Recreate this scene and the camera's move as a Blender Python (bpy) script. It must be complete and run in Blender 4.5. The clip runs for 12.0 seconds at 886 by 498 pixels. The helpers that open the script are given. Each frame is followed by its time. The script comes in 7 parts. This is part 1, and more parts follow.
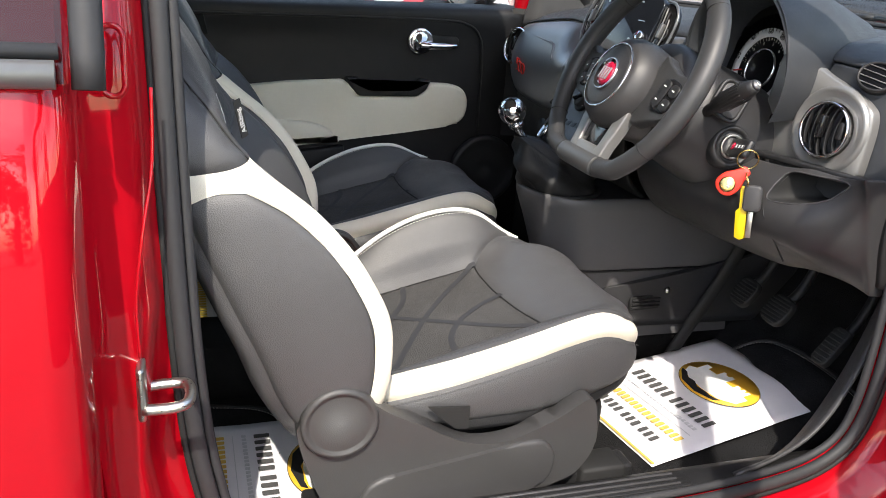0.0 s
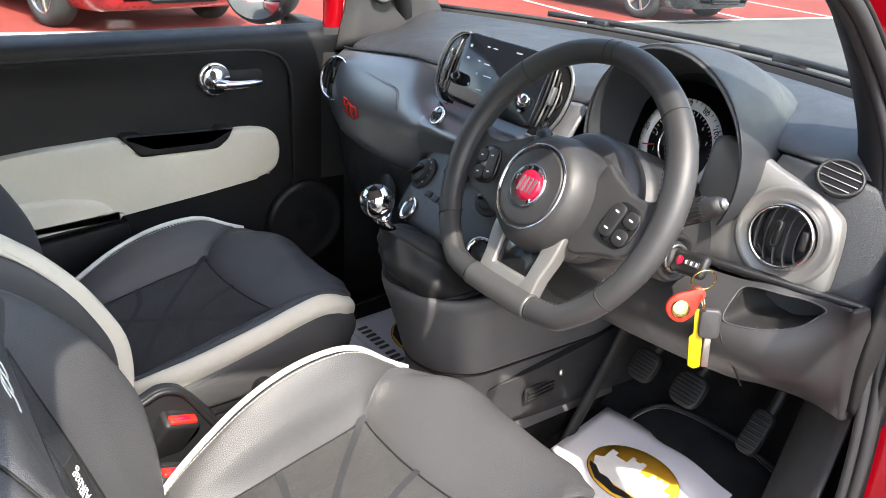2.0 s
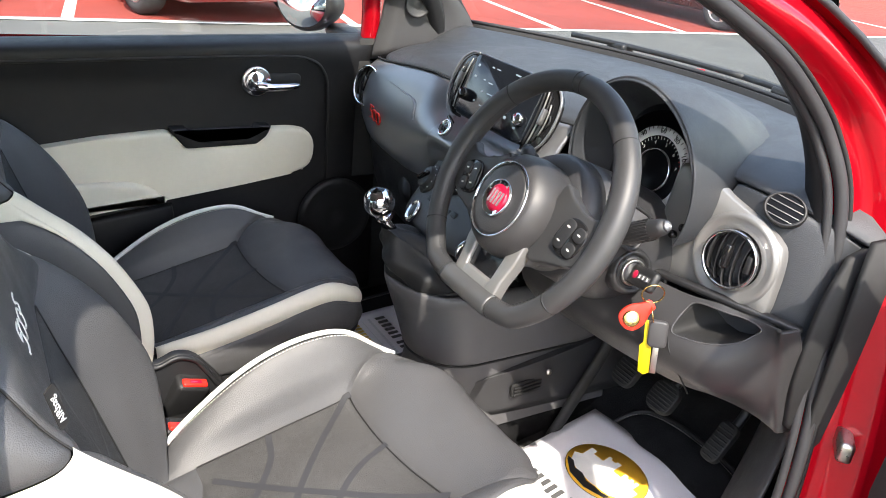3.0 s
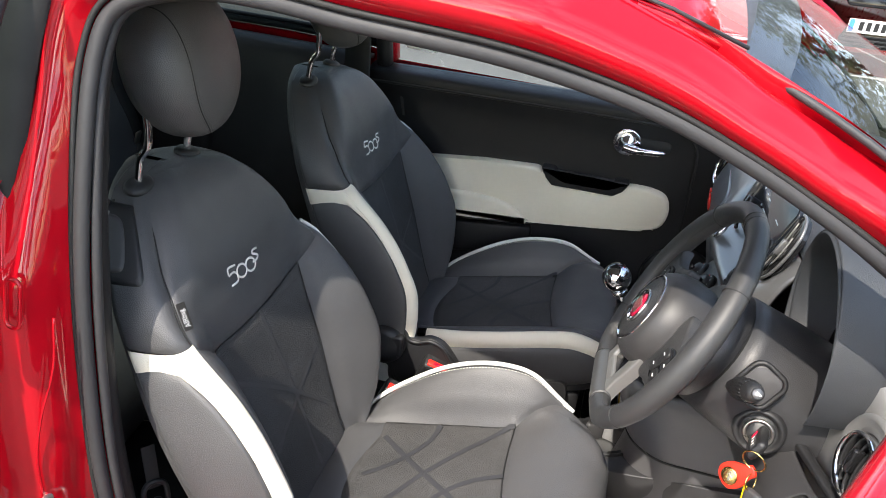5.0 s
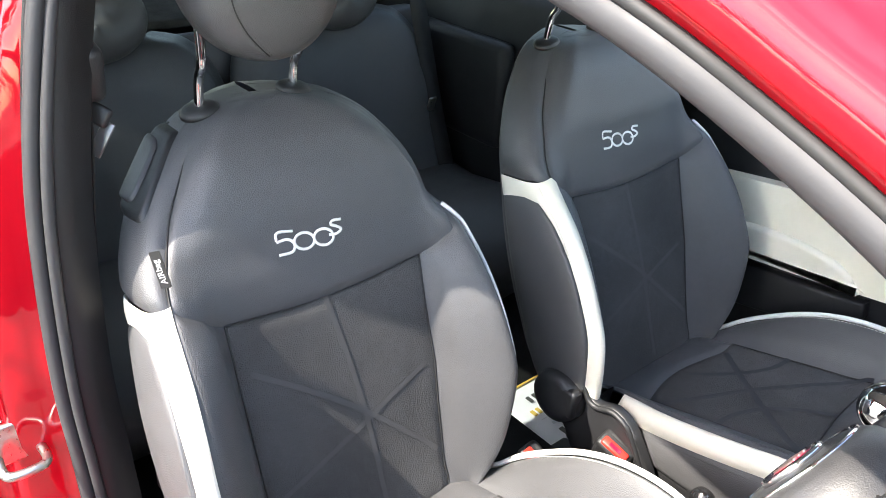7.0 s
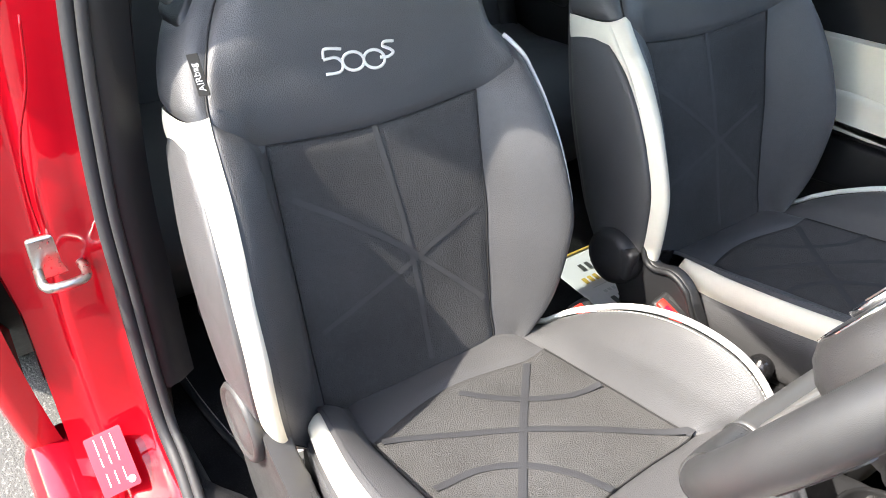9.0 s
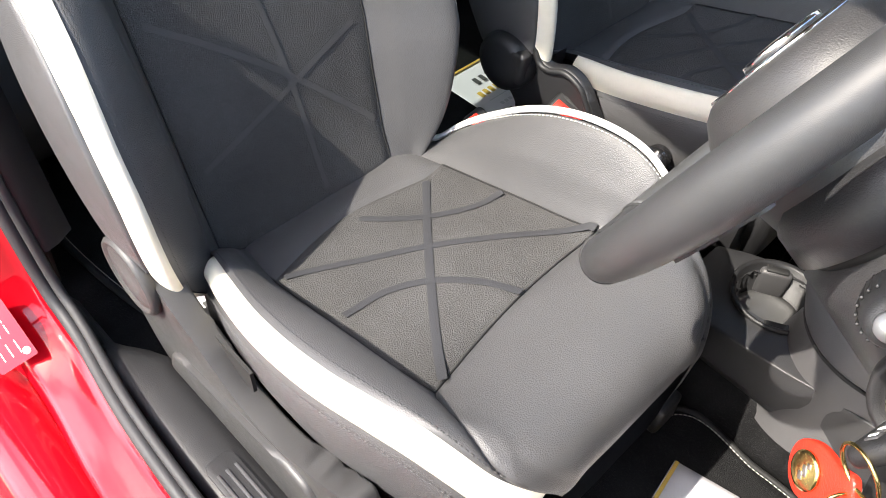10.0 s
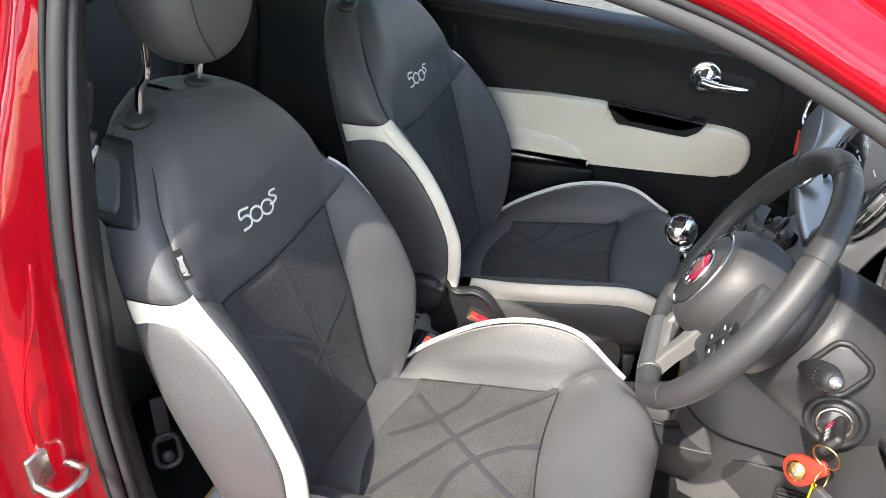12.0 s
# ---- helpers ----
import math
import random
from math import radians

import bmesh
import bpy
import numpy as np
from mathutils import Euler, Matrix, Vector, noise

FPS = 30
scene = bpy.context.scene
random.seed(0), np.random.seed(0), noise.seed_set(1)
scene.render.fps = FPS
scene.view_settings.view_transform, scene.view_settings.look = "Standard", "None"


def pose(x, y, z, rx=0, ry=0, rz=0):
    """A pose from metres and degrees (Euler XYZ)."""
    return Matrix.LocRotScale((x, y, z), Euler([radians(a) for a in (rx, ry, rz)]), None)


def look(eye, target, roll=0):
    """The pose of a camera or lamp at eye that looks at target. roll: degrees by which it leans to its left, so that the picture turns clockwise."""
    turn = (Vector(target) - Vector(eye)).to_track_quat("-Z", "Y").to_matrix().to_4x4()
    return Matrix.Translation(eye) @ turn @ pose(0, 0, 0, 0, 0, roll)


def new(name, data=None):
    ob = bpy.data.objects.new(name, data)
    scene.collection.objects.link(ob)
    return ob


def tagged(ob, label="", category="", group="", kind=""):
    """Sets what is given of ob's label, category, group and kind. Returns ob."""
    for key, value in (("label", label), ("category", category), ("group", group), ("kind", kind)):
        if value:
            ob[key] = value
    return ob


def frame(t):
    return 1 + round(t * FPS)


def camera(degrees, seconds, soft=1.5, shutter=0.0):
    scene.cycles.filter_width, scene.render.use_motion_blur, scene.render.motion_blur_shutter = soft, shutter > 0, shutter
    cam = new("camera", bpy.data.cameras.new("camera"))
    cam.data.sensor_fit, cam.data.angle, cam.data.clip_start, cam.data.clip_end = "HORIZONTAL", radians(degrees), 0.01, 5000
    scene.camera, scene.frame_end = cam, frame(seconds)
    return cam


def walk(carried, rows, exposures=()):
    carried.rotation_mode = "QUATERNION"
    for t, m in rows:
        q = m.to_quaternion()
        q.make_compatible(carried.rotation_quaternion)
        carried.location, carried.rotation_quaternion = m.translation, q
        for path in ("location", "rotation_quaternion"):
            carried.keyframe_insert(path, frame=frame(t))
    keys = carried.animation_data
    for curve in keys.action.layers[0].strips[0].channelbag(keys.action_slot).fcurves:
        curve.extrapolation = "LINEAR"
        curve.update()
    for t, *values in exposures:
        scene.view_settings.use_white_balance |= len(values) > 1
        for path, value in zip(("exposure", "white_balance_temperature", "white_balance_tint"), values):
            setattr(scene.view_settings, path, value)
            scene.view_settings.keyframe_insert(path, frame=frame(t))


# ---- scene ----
cam = camera(58.7, 12.0, soft=0.85)
PATH = [
    (0, (-0.046, -1.346, 1.112), (0.569, 0.425, 0.417), 4.8),
    (0.5, (-0.007, -1.208, 1.225), (0.791, 0.48, 0.508), 3.8),
    (1, (-0.014, -1.065, 1.251), (0.952, 0.52, 0.507), 3.9),
    (1.5, (-0.058, -0.931, 1.256), (1.031, 0.557, 0.482), 4.5),
    (2, (-0.056, -0.893, 1.262), (1.084, 0.542, 0.461), 5.2),
    (2.5, (-0.048, -0.907, 1.27), (1.078, 0.529, 0.451), 5.8),
    (2.7, (-0.039, -0.947, 1.283), (1.047, 0.516, 0.46), 6.0),
    (4.3, (0.267, -1.442, 1.543), (0.492, 0.349, 0.683), 9.3),
    (4.5, (0.35, -1.415, 1.528), (0.401, 0.381, 0.651), 7.1),
    (5, (0.486, -1.238, 1.515), (0.141, 0.497, 0.581), 7.1),
    (5.5, (0.589, -1.043, 1.483), (-0.114, 0.549, 0.497), 5.9),
    (6, (0.654, -0.833, 1.427), (-0.297, 0.588, 0.389), 5.0),
    (6.5, (0.685, -0.755, 1.378), (-0.449, 0.533, 0.351), 3.7),
    (7, (0.721, -0.725, 1.365), (-0.58, 0.432, 0.381), 3.1),
    (7.2, (0.72, -0.733, 1.375), (-0.64, 0.381, 0.423), 2.8),
    (8.8, (0.711, -0.719, 1.287), (-0.61, 0.257, 0.146), 3.9),
    (9, (0.714, -0.713, 1.271), (-0.547, 0.259, 0.061), 3.9),
    (9.5, (0.714, -0.707, 1.239), (-0.361, 0.287, -0.124), 4.8),
    (10, (0.714, -0.687, 1.225), (-0.181, 0.293, -0.271), 4.0),
    (10.5, (0.713, -0.68, 1.223), (-0.08, 0.32, -0.317), 3.8),
    (11, (0.707, -0.71, 1.301), (-0.05, 0.447, -0.143), 3.9),
    (11.5, (0.639, -0.884, 1.433), (-0.032, 0.509, 0.165), 4.8),
    (12, (0.516, -1.102, 1.471), (0.022, 0.5, 0.38), 5.7),
]
# the clip's camera opens up where it looks into the shade
EXPOSURES = [(0.0, 2.0), (0.5, 2.2), (1.0, 2.45), (2.5, 2.78), (4.3, 2.2), (5.0, 2.32), (6.0, 2.97), (6.5, 3.28), (7.0, 3.5), (9.0, 3.25), (9.5, 3.07), (10.0, 2.92), (10.5, 2.84), (11.5, 2.93), (12.0, 2.86)]
walk(cam, [(t, look(eye, target, roll)) for t, eye, target, roll in PATH], EXPOSURES)

# ---- light ----
scene.view_settings.use_white_balance = True
scene.view_settings.white_balance_temperature, scene.view_settings.white_balance_tint = 7600, 10
SUN_EL, SUN_AZ = radians(51), radians(253)   # high, from the driver's side and a little behind
world = bpy.data.worlds.new("sky")
scene.world = world
world.use_nodes = True
wn = world.node_tree
sky = wn.nodes.new("ShaderNodeTexSky")
sky.sky_type, sky.sun_disc, sky.sun_elevation = "NISHITA", False, SUN_EL
sky.sun_rotation = radians(90) - SUN_AZ
wn.nodes["Background"].inputs["Strength"].default_value = 0.135
# broken white cloud over the blue
ctex = wn.nodes.new("ShaderNodeTexNoise")
ctex.inputs["Scale"].default_value, ctex.inputs["Detail"].default_value, ctex.inputs["Roughness"].default_value, ctex.inputs["Distortion"].default_value = 3.2, 7.0, 0.56, 0.5
wn.links.new(wn.nodes.new("ShaderNodeTexCoord").outputs["Generated"], ctex.inputs["Vector"])
cov = wn.nodes.new("ShaderNodeMapRange")
for key, v in (("From Min", 0.42), ("From Max", 0.64), ("To Min", 0.0), ("To Max", 1.0)):
    cov.inputs[key].default_value = v
cov.interpolation_type = "SMOOTHSTEP"
wn.links.new(ctex.outputs["Fac"], cov.inputs["Value"])
cloud = wn.nodes.new("ShaderNodeMix")
cloud.data_type, cloud.blend_type = "RGBA", "MIX"
cloud.inputs[6].default_value, cloud.inputs[7].default_value = (0.78, 0.80, 0.84, 1), (2.1, 1.9, 1.72, 1)
wn.links.new(cov.outputs["Result"], cloud.inputs[0])
over = wn.nodes.new("ShaderNodeMix")
over.data_type, over.blend_type = "RGBA", "MULTIPLY"
over.inputs[0].default_value = 1.0
wn.links.new(sky.outputs["Color"], over.inputs[6])
wn.links.new(cloud.outputs[2], over.inputs[7])
wn.links.new(over.outputs[2], wn.nodes["Background"].inputs["Color"])
sun = new("sun", bpy.data.lights.new("sun", "SUN"))
sun.data.energy, sun.data.angle, sun.data.color = 1.55, radians(0.6), (0.975, 0.985, 1.0)
sun_at = Vector((math.cos(SUN_EL) * math.cos(SUN_AZ), math.cos(SUN_EL) * math.sin(SUN_AZ), math.sin(SUN_EL)))
sun.matrix_world = look(sun_at * 30, (0, 0, 0))


# ---- materials ----
def surf(name, col, rough=0.5, metal=0.0, var=0.15, vscale=6.0, bump=0.0, bscale=400.0, cells=False, coat=0.0,
         rvar=0.12, speck=None, sscale=1500.0, spec=0.5, each=0.0, depth=0.001):
    """A principled surface with variation at two scales, in metres."""
    m = bpy.data.materials.new(name)
    m.use_nodes = True
    nt = m.node_tree
    bs = nt.nodes["Principled BSDF"]
    co = nt.nodes.new("ShaderNodeTexCoord").outputs["Object"]

    def noise_tex(scale, detail=4.0):
        n = nt.nodes.new("ShaderNodeTexNoise")
        n.inputs["Scale"].default_value, n.inputs["Detail"].default_value = scale, detail
        nt.links.new(co, n.inputs["Vector"])
        return n.outputs["Fac"]

    def mix(kind, fac, a, b):
        n = nt.nodes.new("ShaderNodeMix")
        n.data_type, n.blend_type = "RGBA", kind
        for key, val in ((0, fac), (6, a), (7, b)):
            if isinstance(val, (int, float)):
                n.inputs[key].default_value = val
            elif isinstance(val, tuple):
                n.inputs[key].default_value = (*val[:3], 1)
            else:
                nt.links.new(val, n.inputs[key])
        return n.outputs[2]

    def ranged(val, lo, hi, a, b):
        n = nt.nodes.new("ShaderNodeMapRange")
        for key, v in (("From Min", lo), ("From Max", hi), ("To Min", a), ("To Max", b)):
            n.inputs[key].default_value = v
        nt.links.new(val, n.inputs["Value"])
        return n.outputs["Result"]

    dark, light = tuple(c * (1 - var) for c in col), tuple(min(1, c * (1 + var)) for c in col)
    out = mix("MIX", ranged(noise_tex(vscale), 0.3, 0.7, 0, 1), dark, light)
    fine = noise_tex(vscale * 18, 6.0)
    out = mix("MULTIPLY", 0.5, out, mix("MIX", ranged(fine, 0.3, 0.7, 0, 1), (1 - var, 1 - var, 1 - var), (1, 1, 1)))
    if speck:
        out = mix("MIX", ranged(noise_tex(sscale, 2.0), 0.56, 0.68, 0, 0.75), out, speck)
    if each:
        info = nt.nodes.new("ShaderNodeObjectInfo")
        out = mix("MULTIPLY", 1.0, out, mix("MIX", info.outputs["Random"], (1 - each,) * 3, (1, 1, 1)))
    nt.links.new(out, bs.inputs["Base Color"])
    nt.links.new(ranged(noise_tex(vscale * 5), 0.3, 0.7, max(0.02, rough - rvar * 0.5), min(1, rough + rvar * 0.5)), bs.inputs["Roughness"])
    bs.inputs["Metallic"].default_value = metal
    bs.inputs["Specular IOR Level"].default_value = spec
    bs.inputs["Coat Weight"].default_value, bs.inputs["Coat Roughness"].default_value = coat, 0.03
    if bump:
        b = nt.nodes.new("ShaderNodeBump")
        b.inputs["Strength"].default_value, b.inputs["Distance"].default_value = bump, depth
        if cells:
            v = nt.nodes.new("ShaderNodeTexVoronoi")
            v.inputs["Scale"].default_value = bscale
            nt.links.new(co, v.inputs["Vector"])
            nt.links.new(v.outputs["Distance"], b.inputs["Height"])
        else:
            nt.links.new(noise_tex(bscale, 3.0), b.inputs["Height"])
        nt.links.new(b.outputs["Normal"], bs.inputs["Normal"])
    return m


def pane(name, tint, gloss=0.03):
    """Thin clear glass: it lets light through and mirrors at a slant."""
    m = bpy.data.materials.new(name)
    m.use_nodes = True
    nt = m.node_tree
    nt.nodes.remove(nt.nodes["Principled BSDF"])
    tr, gl = nt.nodes.new("ShaderNodeBsdfTransparent"), nt.nodes.new("ShaderNodeBsdfGlossy")
    tr.inputs["Color"].default_value = (*tint, 1)
    gl.inputs["Roughness"].default_value = gloss
    lw = nt.nodes.new("ShaderNodeLayerWeight")
    lw.inputs["Blend"].default_value = 0.25
    fr = nt.nodes.new("ShaderNodeMapRange")
    fr.inputs["To Min"].default_value, fr.inputs["To Max"].default_value = 0.04, 0.45
    nt.links.new(lw.outputs["Facing"], fr.inputs["Value"])
    mx = nt.nodes.new("ShaderNodeMixShader")
    nt.links.new(fr.outputs["Result"], mx.inputs[0])
    nt.links.new(tr.outputs[0], mx.inputs[1])
    nt.links.new(gl.outputs[0], mx.inputs[2])
    nt.links.new(mx.outputs[0], nt.nodes["Material Output"].inputs["Surface"])
    return m


def lit(name, col, strength):
    m = surf(name, col, 0.3, var=0.02)
    bs = m.node_tree.nodes["Principled BSDF"]
    bs.inputs["Emission Color"].default_value, bs.inputs["Emission Strength"].default_value = (*col, 1), strength
    return m


LEATHER = surf("black_leather", (0.072, 0.0715, 0.0735), 0.42, var=0.10, bump=0.34, bscale=780, cells=True, rvar=0.1)
RIMLEATHER = surf("rim_leather", (0.036, 0.036, 0.037), 0.46, var=0.10, bump=0.12, bscale=2200, cells=True, rvar=0.1)
FABRIC = surf("woven_fabric", (0.066, 0.065, 0.064), 0.92, var=0.28, bump=1.0, bscale=700, speck=(0.145, 0.146, 0.147), sscale=900, depth=0.002, rvar=0.05, spec=0.2)
TAPE = surf("fabric_line", (0.030, 0.031, 0.035), 0.75, var=0.1, bump=0.3, bscale=900, rvar=0.05)
SEATPLASTIC = surf("grey_seat_plastic", (0.048, 0.047, 0.047), 0.45, var=0.08, bump=0.3, bscale=900)
DARKINK = surf("dark_grey_ink", (0.075, 0.075, 0.075), 0.6, var=0.05)
BACKTAPE = surf("fabric_line_pale", (0.063, 0.062, 0.061), 0.8, var=0.12, bump=0.4, bscale=900, rvar=0.05)
STICKER = surf("red_sticker", (0.30, 0.008, 0.03), 0.45, var=0.05)
WHITE = surf("white_leather", (0.80, 0.745, 0.615), 0.48, var=0.05, bump=0.25, bscale=900, cells=True)
PIPE = surf("white_piping", (0.80, 0.79, 0.75), 0.45, var=0.04)
THREAD = surf("grey_thread", (0.085, 0.085, 0.085), 0.8, var=0.1)
TAGTHREAD = surf("tag_thread", (0.52, 0.52, 0.52), 0.8, var=0.1)
CREAM_THREAD = surf("pale_thread", (0.62, 0.60, 0.56), 0.8, var=0.1)
PLASTIC = surf("black_plastic", (0.017, 0.017, 0.018), 0.45, var=0.12, bump=0.35, bscale=1100, rvar=0.12)
GREYPLASTIC = surf("charcoal_plastic", (0.052, 0.051, 0.053), 0.45, var=0.10, bump=0.35, bscale=900, rvar=0.12)
SOFTDASH = surf("soft_dash", (0.037, 0.040, 0.045), 0.48, var=0.08, bump=0.4, bscale=1200, cells=True)
SATIN = surf("satin_grey_panel", (0.20, 0.20, 0.205), 0.32, metal=0.6, var=0.05, vscale=3, bump=0.05, bscale=2000, rvar=0.06)
SATIN_LIGHT = surf("satin_titanium_panel", (0.23, 0.226, 0.22), 0.38, metal=0.45, var=0.04, vscale=3, bump=0.05, bscale=2000, rvar=0.06)
GLOSS = surf("gloss_black", (0.012, 0.012, 0.013), 0.10, var=0.1, rvar=0.04)
CHROME = surf("chrome", (0.78, 0.78, 0.79), 0.08, metal=1.0, var=0.04, rvar=0.05)
STEEL = surf("zinc_steel", (0.60, 0.58, 0.53), 0.32, metal=1.0, var=0.15, vscale=40)
BRASS = surf("brass", (0.72, 0.52, 0.20), 0.22, metal=1.0, var=0.1, vscale=60)
PAINT = surf("red_car_paint", (0.39, 0.003, 0.010), 0.5, metal=0.0, var=0.05, vscale=2, coat=1.0, spec=0.02, rvar=0.04)
TRIMPLASTIC = surf("dark_trim_plastic", (0.030, 0.030, 0.032), 0.42, var=0.10, bump=0.35, bscale=900, rvar=0.12)
CONSOLEPLASTIC = surf("console_plastic", (0.090, 0.088, 0.091), 0.42, var=0.08, bump=0.3, bscale=900, rvar=0.12)
KNEE = surf("knee_plastic", (0.036, 0.035, 0.036), 0.45, var=0.10, bump=0.3, bscale=900, rvar=0.12)
SATIN_DARK = surf("satin_dark_panel", (0.10, 0.10, 0.10), 0.40, metal=0.4, var=0.05, vscale=3, rvar=0.06)
RUBBER = surf("door_rubber", (0.028, 0.028, 0.030), 0.62, var=0.12, bump=0.05, bscale=700)
CARPET = surf("black_carpet", (0.018, 0.018, 0.019), 0.97, var=0.35, vscale=20, bump=1.0, bscale=900, speck=(0.05, 0.05, 0.05), sscale=700, spec=0.1, depth=0.003)
GREYCARPET = surf("grey_carpet", (0.055, 0.053, 0.05), 0.97, var=0.35, vscale=25, bump=1.0, bscale=800, speck=(0.13, 0.12, 0.11), sscale=700, spec=0.1, depth=0.003)
PAPER = surf("white_paper", (0.80, 0.79, 0.83), 0.6, var=0.03, vscale=4, bump=0.1, bscale=60)
# near-black for print and black parts, also the painted shade inside the cubby
INK_SHADE = surf("black_ink_and_shade", (0.012, 0.012, 0.012), 0.7, var=0.05)
GREYINK = surf("pale_grey_ink", (0.62, 0.63, 0.66), 0.6, var=0.05)
GOLDINK = surf("gold_ink", (0.70, 0.47, 0.10), 0.6, var=0.05)
ORANGEINK = surf("orange_ink", (0.86, 0.46, 0.04), 0.6, var=0.10, vscale=12)
PALEINK = surf("pale_ink", (0.80, 0.80, 0.79), 0.6, var=0.08, vscale=30)
REDPLASTIC = surf("red_plastic", (0.75, 0.03, 0.02), 0.38, var=0.06)
REDLEATHER = surf("red_leather", (0.66, 0.028, 0.014), 0.42, var=0.08, bump=0.3, bscale=900, cells=True)
YELLOW = surf("yellow_plastic", (0.66, 0.48, 0.012), 0.42, var=0.06)
BADGERED = surf("red_enamel", (0.42, 0.01, 0.04), 0.15, var=0.1, coat=0.6)
HEADLINER = surf("pale_headliner", (0.52, 0.51, 0.48), 0.9, var=0.05, bump=0.3, bscale=800)
GLASS = pane("clear_glass", (0.90, 0.94, 0.92))
DARKGLASS = pane("tinted_glass", (0.24, 0.28, 0.27))
MIRROR = surf("mirror_silver", (0.9, 0.9, 0.9), 0.02, metal=1.0, var=0.0, rvar=0.0)
TARMAC = surf("tarmac", (0.085, 0.085, 0.08), 0.9, var=0.22, vscale=0.9, bump=0.9, bscale=160, speck=(0.24, 0.235, 0.215), sscale=130, depth=0.004)
REDTARMAC = surf("red_surfacing", (0.25, 0.034, 0.022), 0.85, var=0.18, vscale=0.7, bump=0.7, bscale=180, speck=(0.30, 0.06, 0.045), sscale=150, depth=0.003)
LINEPAINT = surf("white_line_paint", (0.55, 0.55, 0.53), 0.7, var=0.14, vscale=5, bump=0.4, bscale=150)
RENDERWALL = surf("pale_render", (0.36, 0.36, 0.375), 0.85, var=0.06, vscale=0.8, bump=0.3, bscale=90)
HEDGE = surf("leaf_green", (0.05, 0.085, 0.022), 0.7, var=0.5, vscale=5, each=0.4)
BLUEPAINT = surf("blue_car_paint", (0.02, 0.03, 0.35), 0.3, metal=0.1, var=0.05, coat=1.0)
GREYPAINT = surf("dark_grey_car_paint", (0.045, 0.047, 0.05), 0.3, metal=0.3, var=0.05, coat=1.0)
SILVERPAINT = surf("silver_car_paint", (0.55, 0.56, 0.58), 0.3, metal=0.5, var=0.05, coat=1.0)
DEEPRED = surf("deep_red_car_paint", (0.36, 0.012, 0.014), 0.3, metal=0.12, var=0.05, coat=1.0)
TYRE = surf("tyre_rubber", (0.03, 0.03, 0.03), 0.85, var=0.2, vscale=12, bump=0.5, bscale=200)
PLATE = surf("plate_white", (0.8, 0.8, 0.78), 0.4, var=0.03)
PLATEBLUE = surf("plate_blue", (0.05, 0.25, 0.75), 0.4, var=0.03)
SCREEN = surf("screen_glass", (0.010, 0.012, 0.016), 0.12, var=0.1, rvar=0.05)
ICON = lit("screen_icon", (0.20, 0.25, 0.30), 0.08)
DIALBLACK = surf("dial_black", (0.004, 0.004, 0.005), 0.35, var=0.1, spec=0.12)
DOORBLACK = surf("door_plastic", (0.011, 0.011, 0.012), 0.52, var=0.12, bump=0.35, bscale=1100, rvar=0.12, spec=0.35)
GAITER = surf("gaiter_leather", (0.018, 0.018, 0.019), 0.48, var=0.12, bump=0.3, bscale=1400, cells=True, spec=0.4)
DIALWHITE = surf("dial_grey", (0.72, 0.72, 0.72), 0.4, var=0.05)


# ---- shape helpers ----
def mesh(name, verts, faces, smooth=True):
    me = bpy.data.meshes.new(name)
    me.from_pydata([tuple(map(float, v)) for v in verts], [], faces)
    me.polygons.foreach_set("use_smooth", [smooth] * len(me.polygons))
    me.update()
    return me


def from_bm(name, bm, smooth=False):
    bmesh.ops.recalc_face_normals(bm, faces=bm.faces)
    me = bpy.data.meshes.new(name)
    bm.to_mesh(me)
    bm.free()
    me.polygons.foreach_set("use_smooth", [smooth] * len(me.polygons))
    if smooth:
        me.set_sharp_from_angle(angle=radians(52))
    return me


def part(name, me, material, parent=None, label=""):
    """Links a mesh as ONE object under a thing or a part."""
    ob = new(name, me)
    if material is not None:
        me.materials.clear()
        me.materials.append(material)
    if parent is not None:
        ob.parent = parent
        ob.matrix_parent_inverse = parent.matrix_basis.inverted()
    return tagged(ob, label)


def thing(name, at, label, category, group="", kind=""):
    ob = new(name)
    ob.empty_display_size = 0.1
    ob.matrix_basis = Matrix.Translation(at)
    return tagged(ob, label, category, group, kind)


def curve(pts, n, closed=False):
    """n points on a smooth line through pts."""
    p = np.array(pts, float)
    k = len(p)
    s = np.linspace(0, k if closed else k - 1, n, endpoint=not closed)
    i = np.floor(s).astype(int)
    if not closed:
        i = np.clip(i, 0, k - 2)
    f = (s - i)[:, None]
    g = (lambda j: p[j % k]) if closed else (lambda j: np.where(((j < 0) | (j > k - 1))[:, None], 2 * p[np.clip(j, 0, k - 1)] - p[np.clip(2 * np.clip(j, 0, k - 1) - j, 0, k - 1)], p[np.clip(j, 0, k - 1)]))
    a, b, c, d = g(i - 1), g(i), g(i + 1), g(i + 2)
    return 0.5 * (2 * b + (c - a) * f + (2 * a - 5 * b + 4 * c - d) * f ** 2 + (3 * b - a - 3 * c + d) * f ** 3)


def normals_of(P):
    du, dv = np.gradient(P, axis=1), np.gradient(P, axis=0)
    n = np.cross(du, dv)
    return n / np.maximum(np.linalg.norm(n, axis=2, keepdims=True), 1e-9)


def grid(name, P, closed=False, flip=False):
    nv, nu, _ = P.shape
    faces = []
    for j in range(nv - 1):
        for i in range(nu if closed else nu - 1):
            q = (j * nu + i, j * nu + (i + 1) % nu, (j + 1) * nu + (i + 1) % nu, (j + 1) * nu + i)
            faces.append(q[::-1] if flip else q)
    return mesh(name, P.reshape(-1, 3), faces)


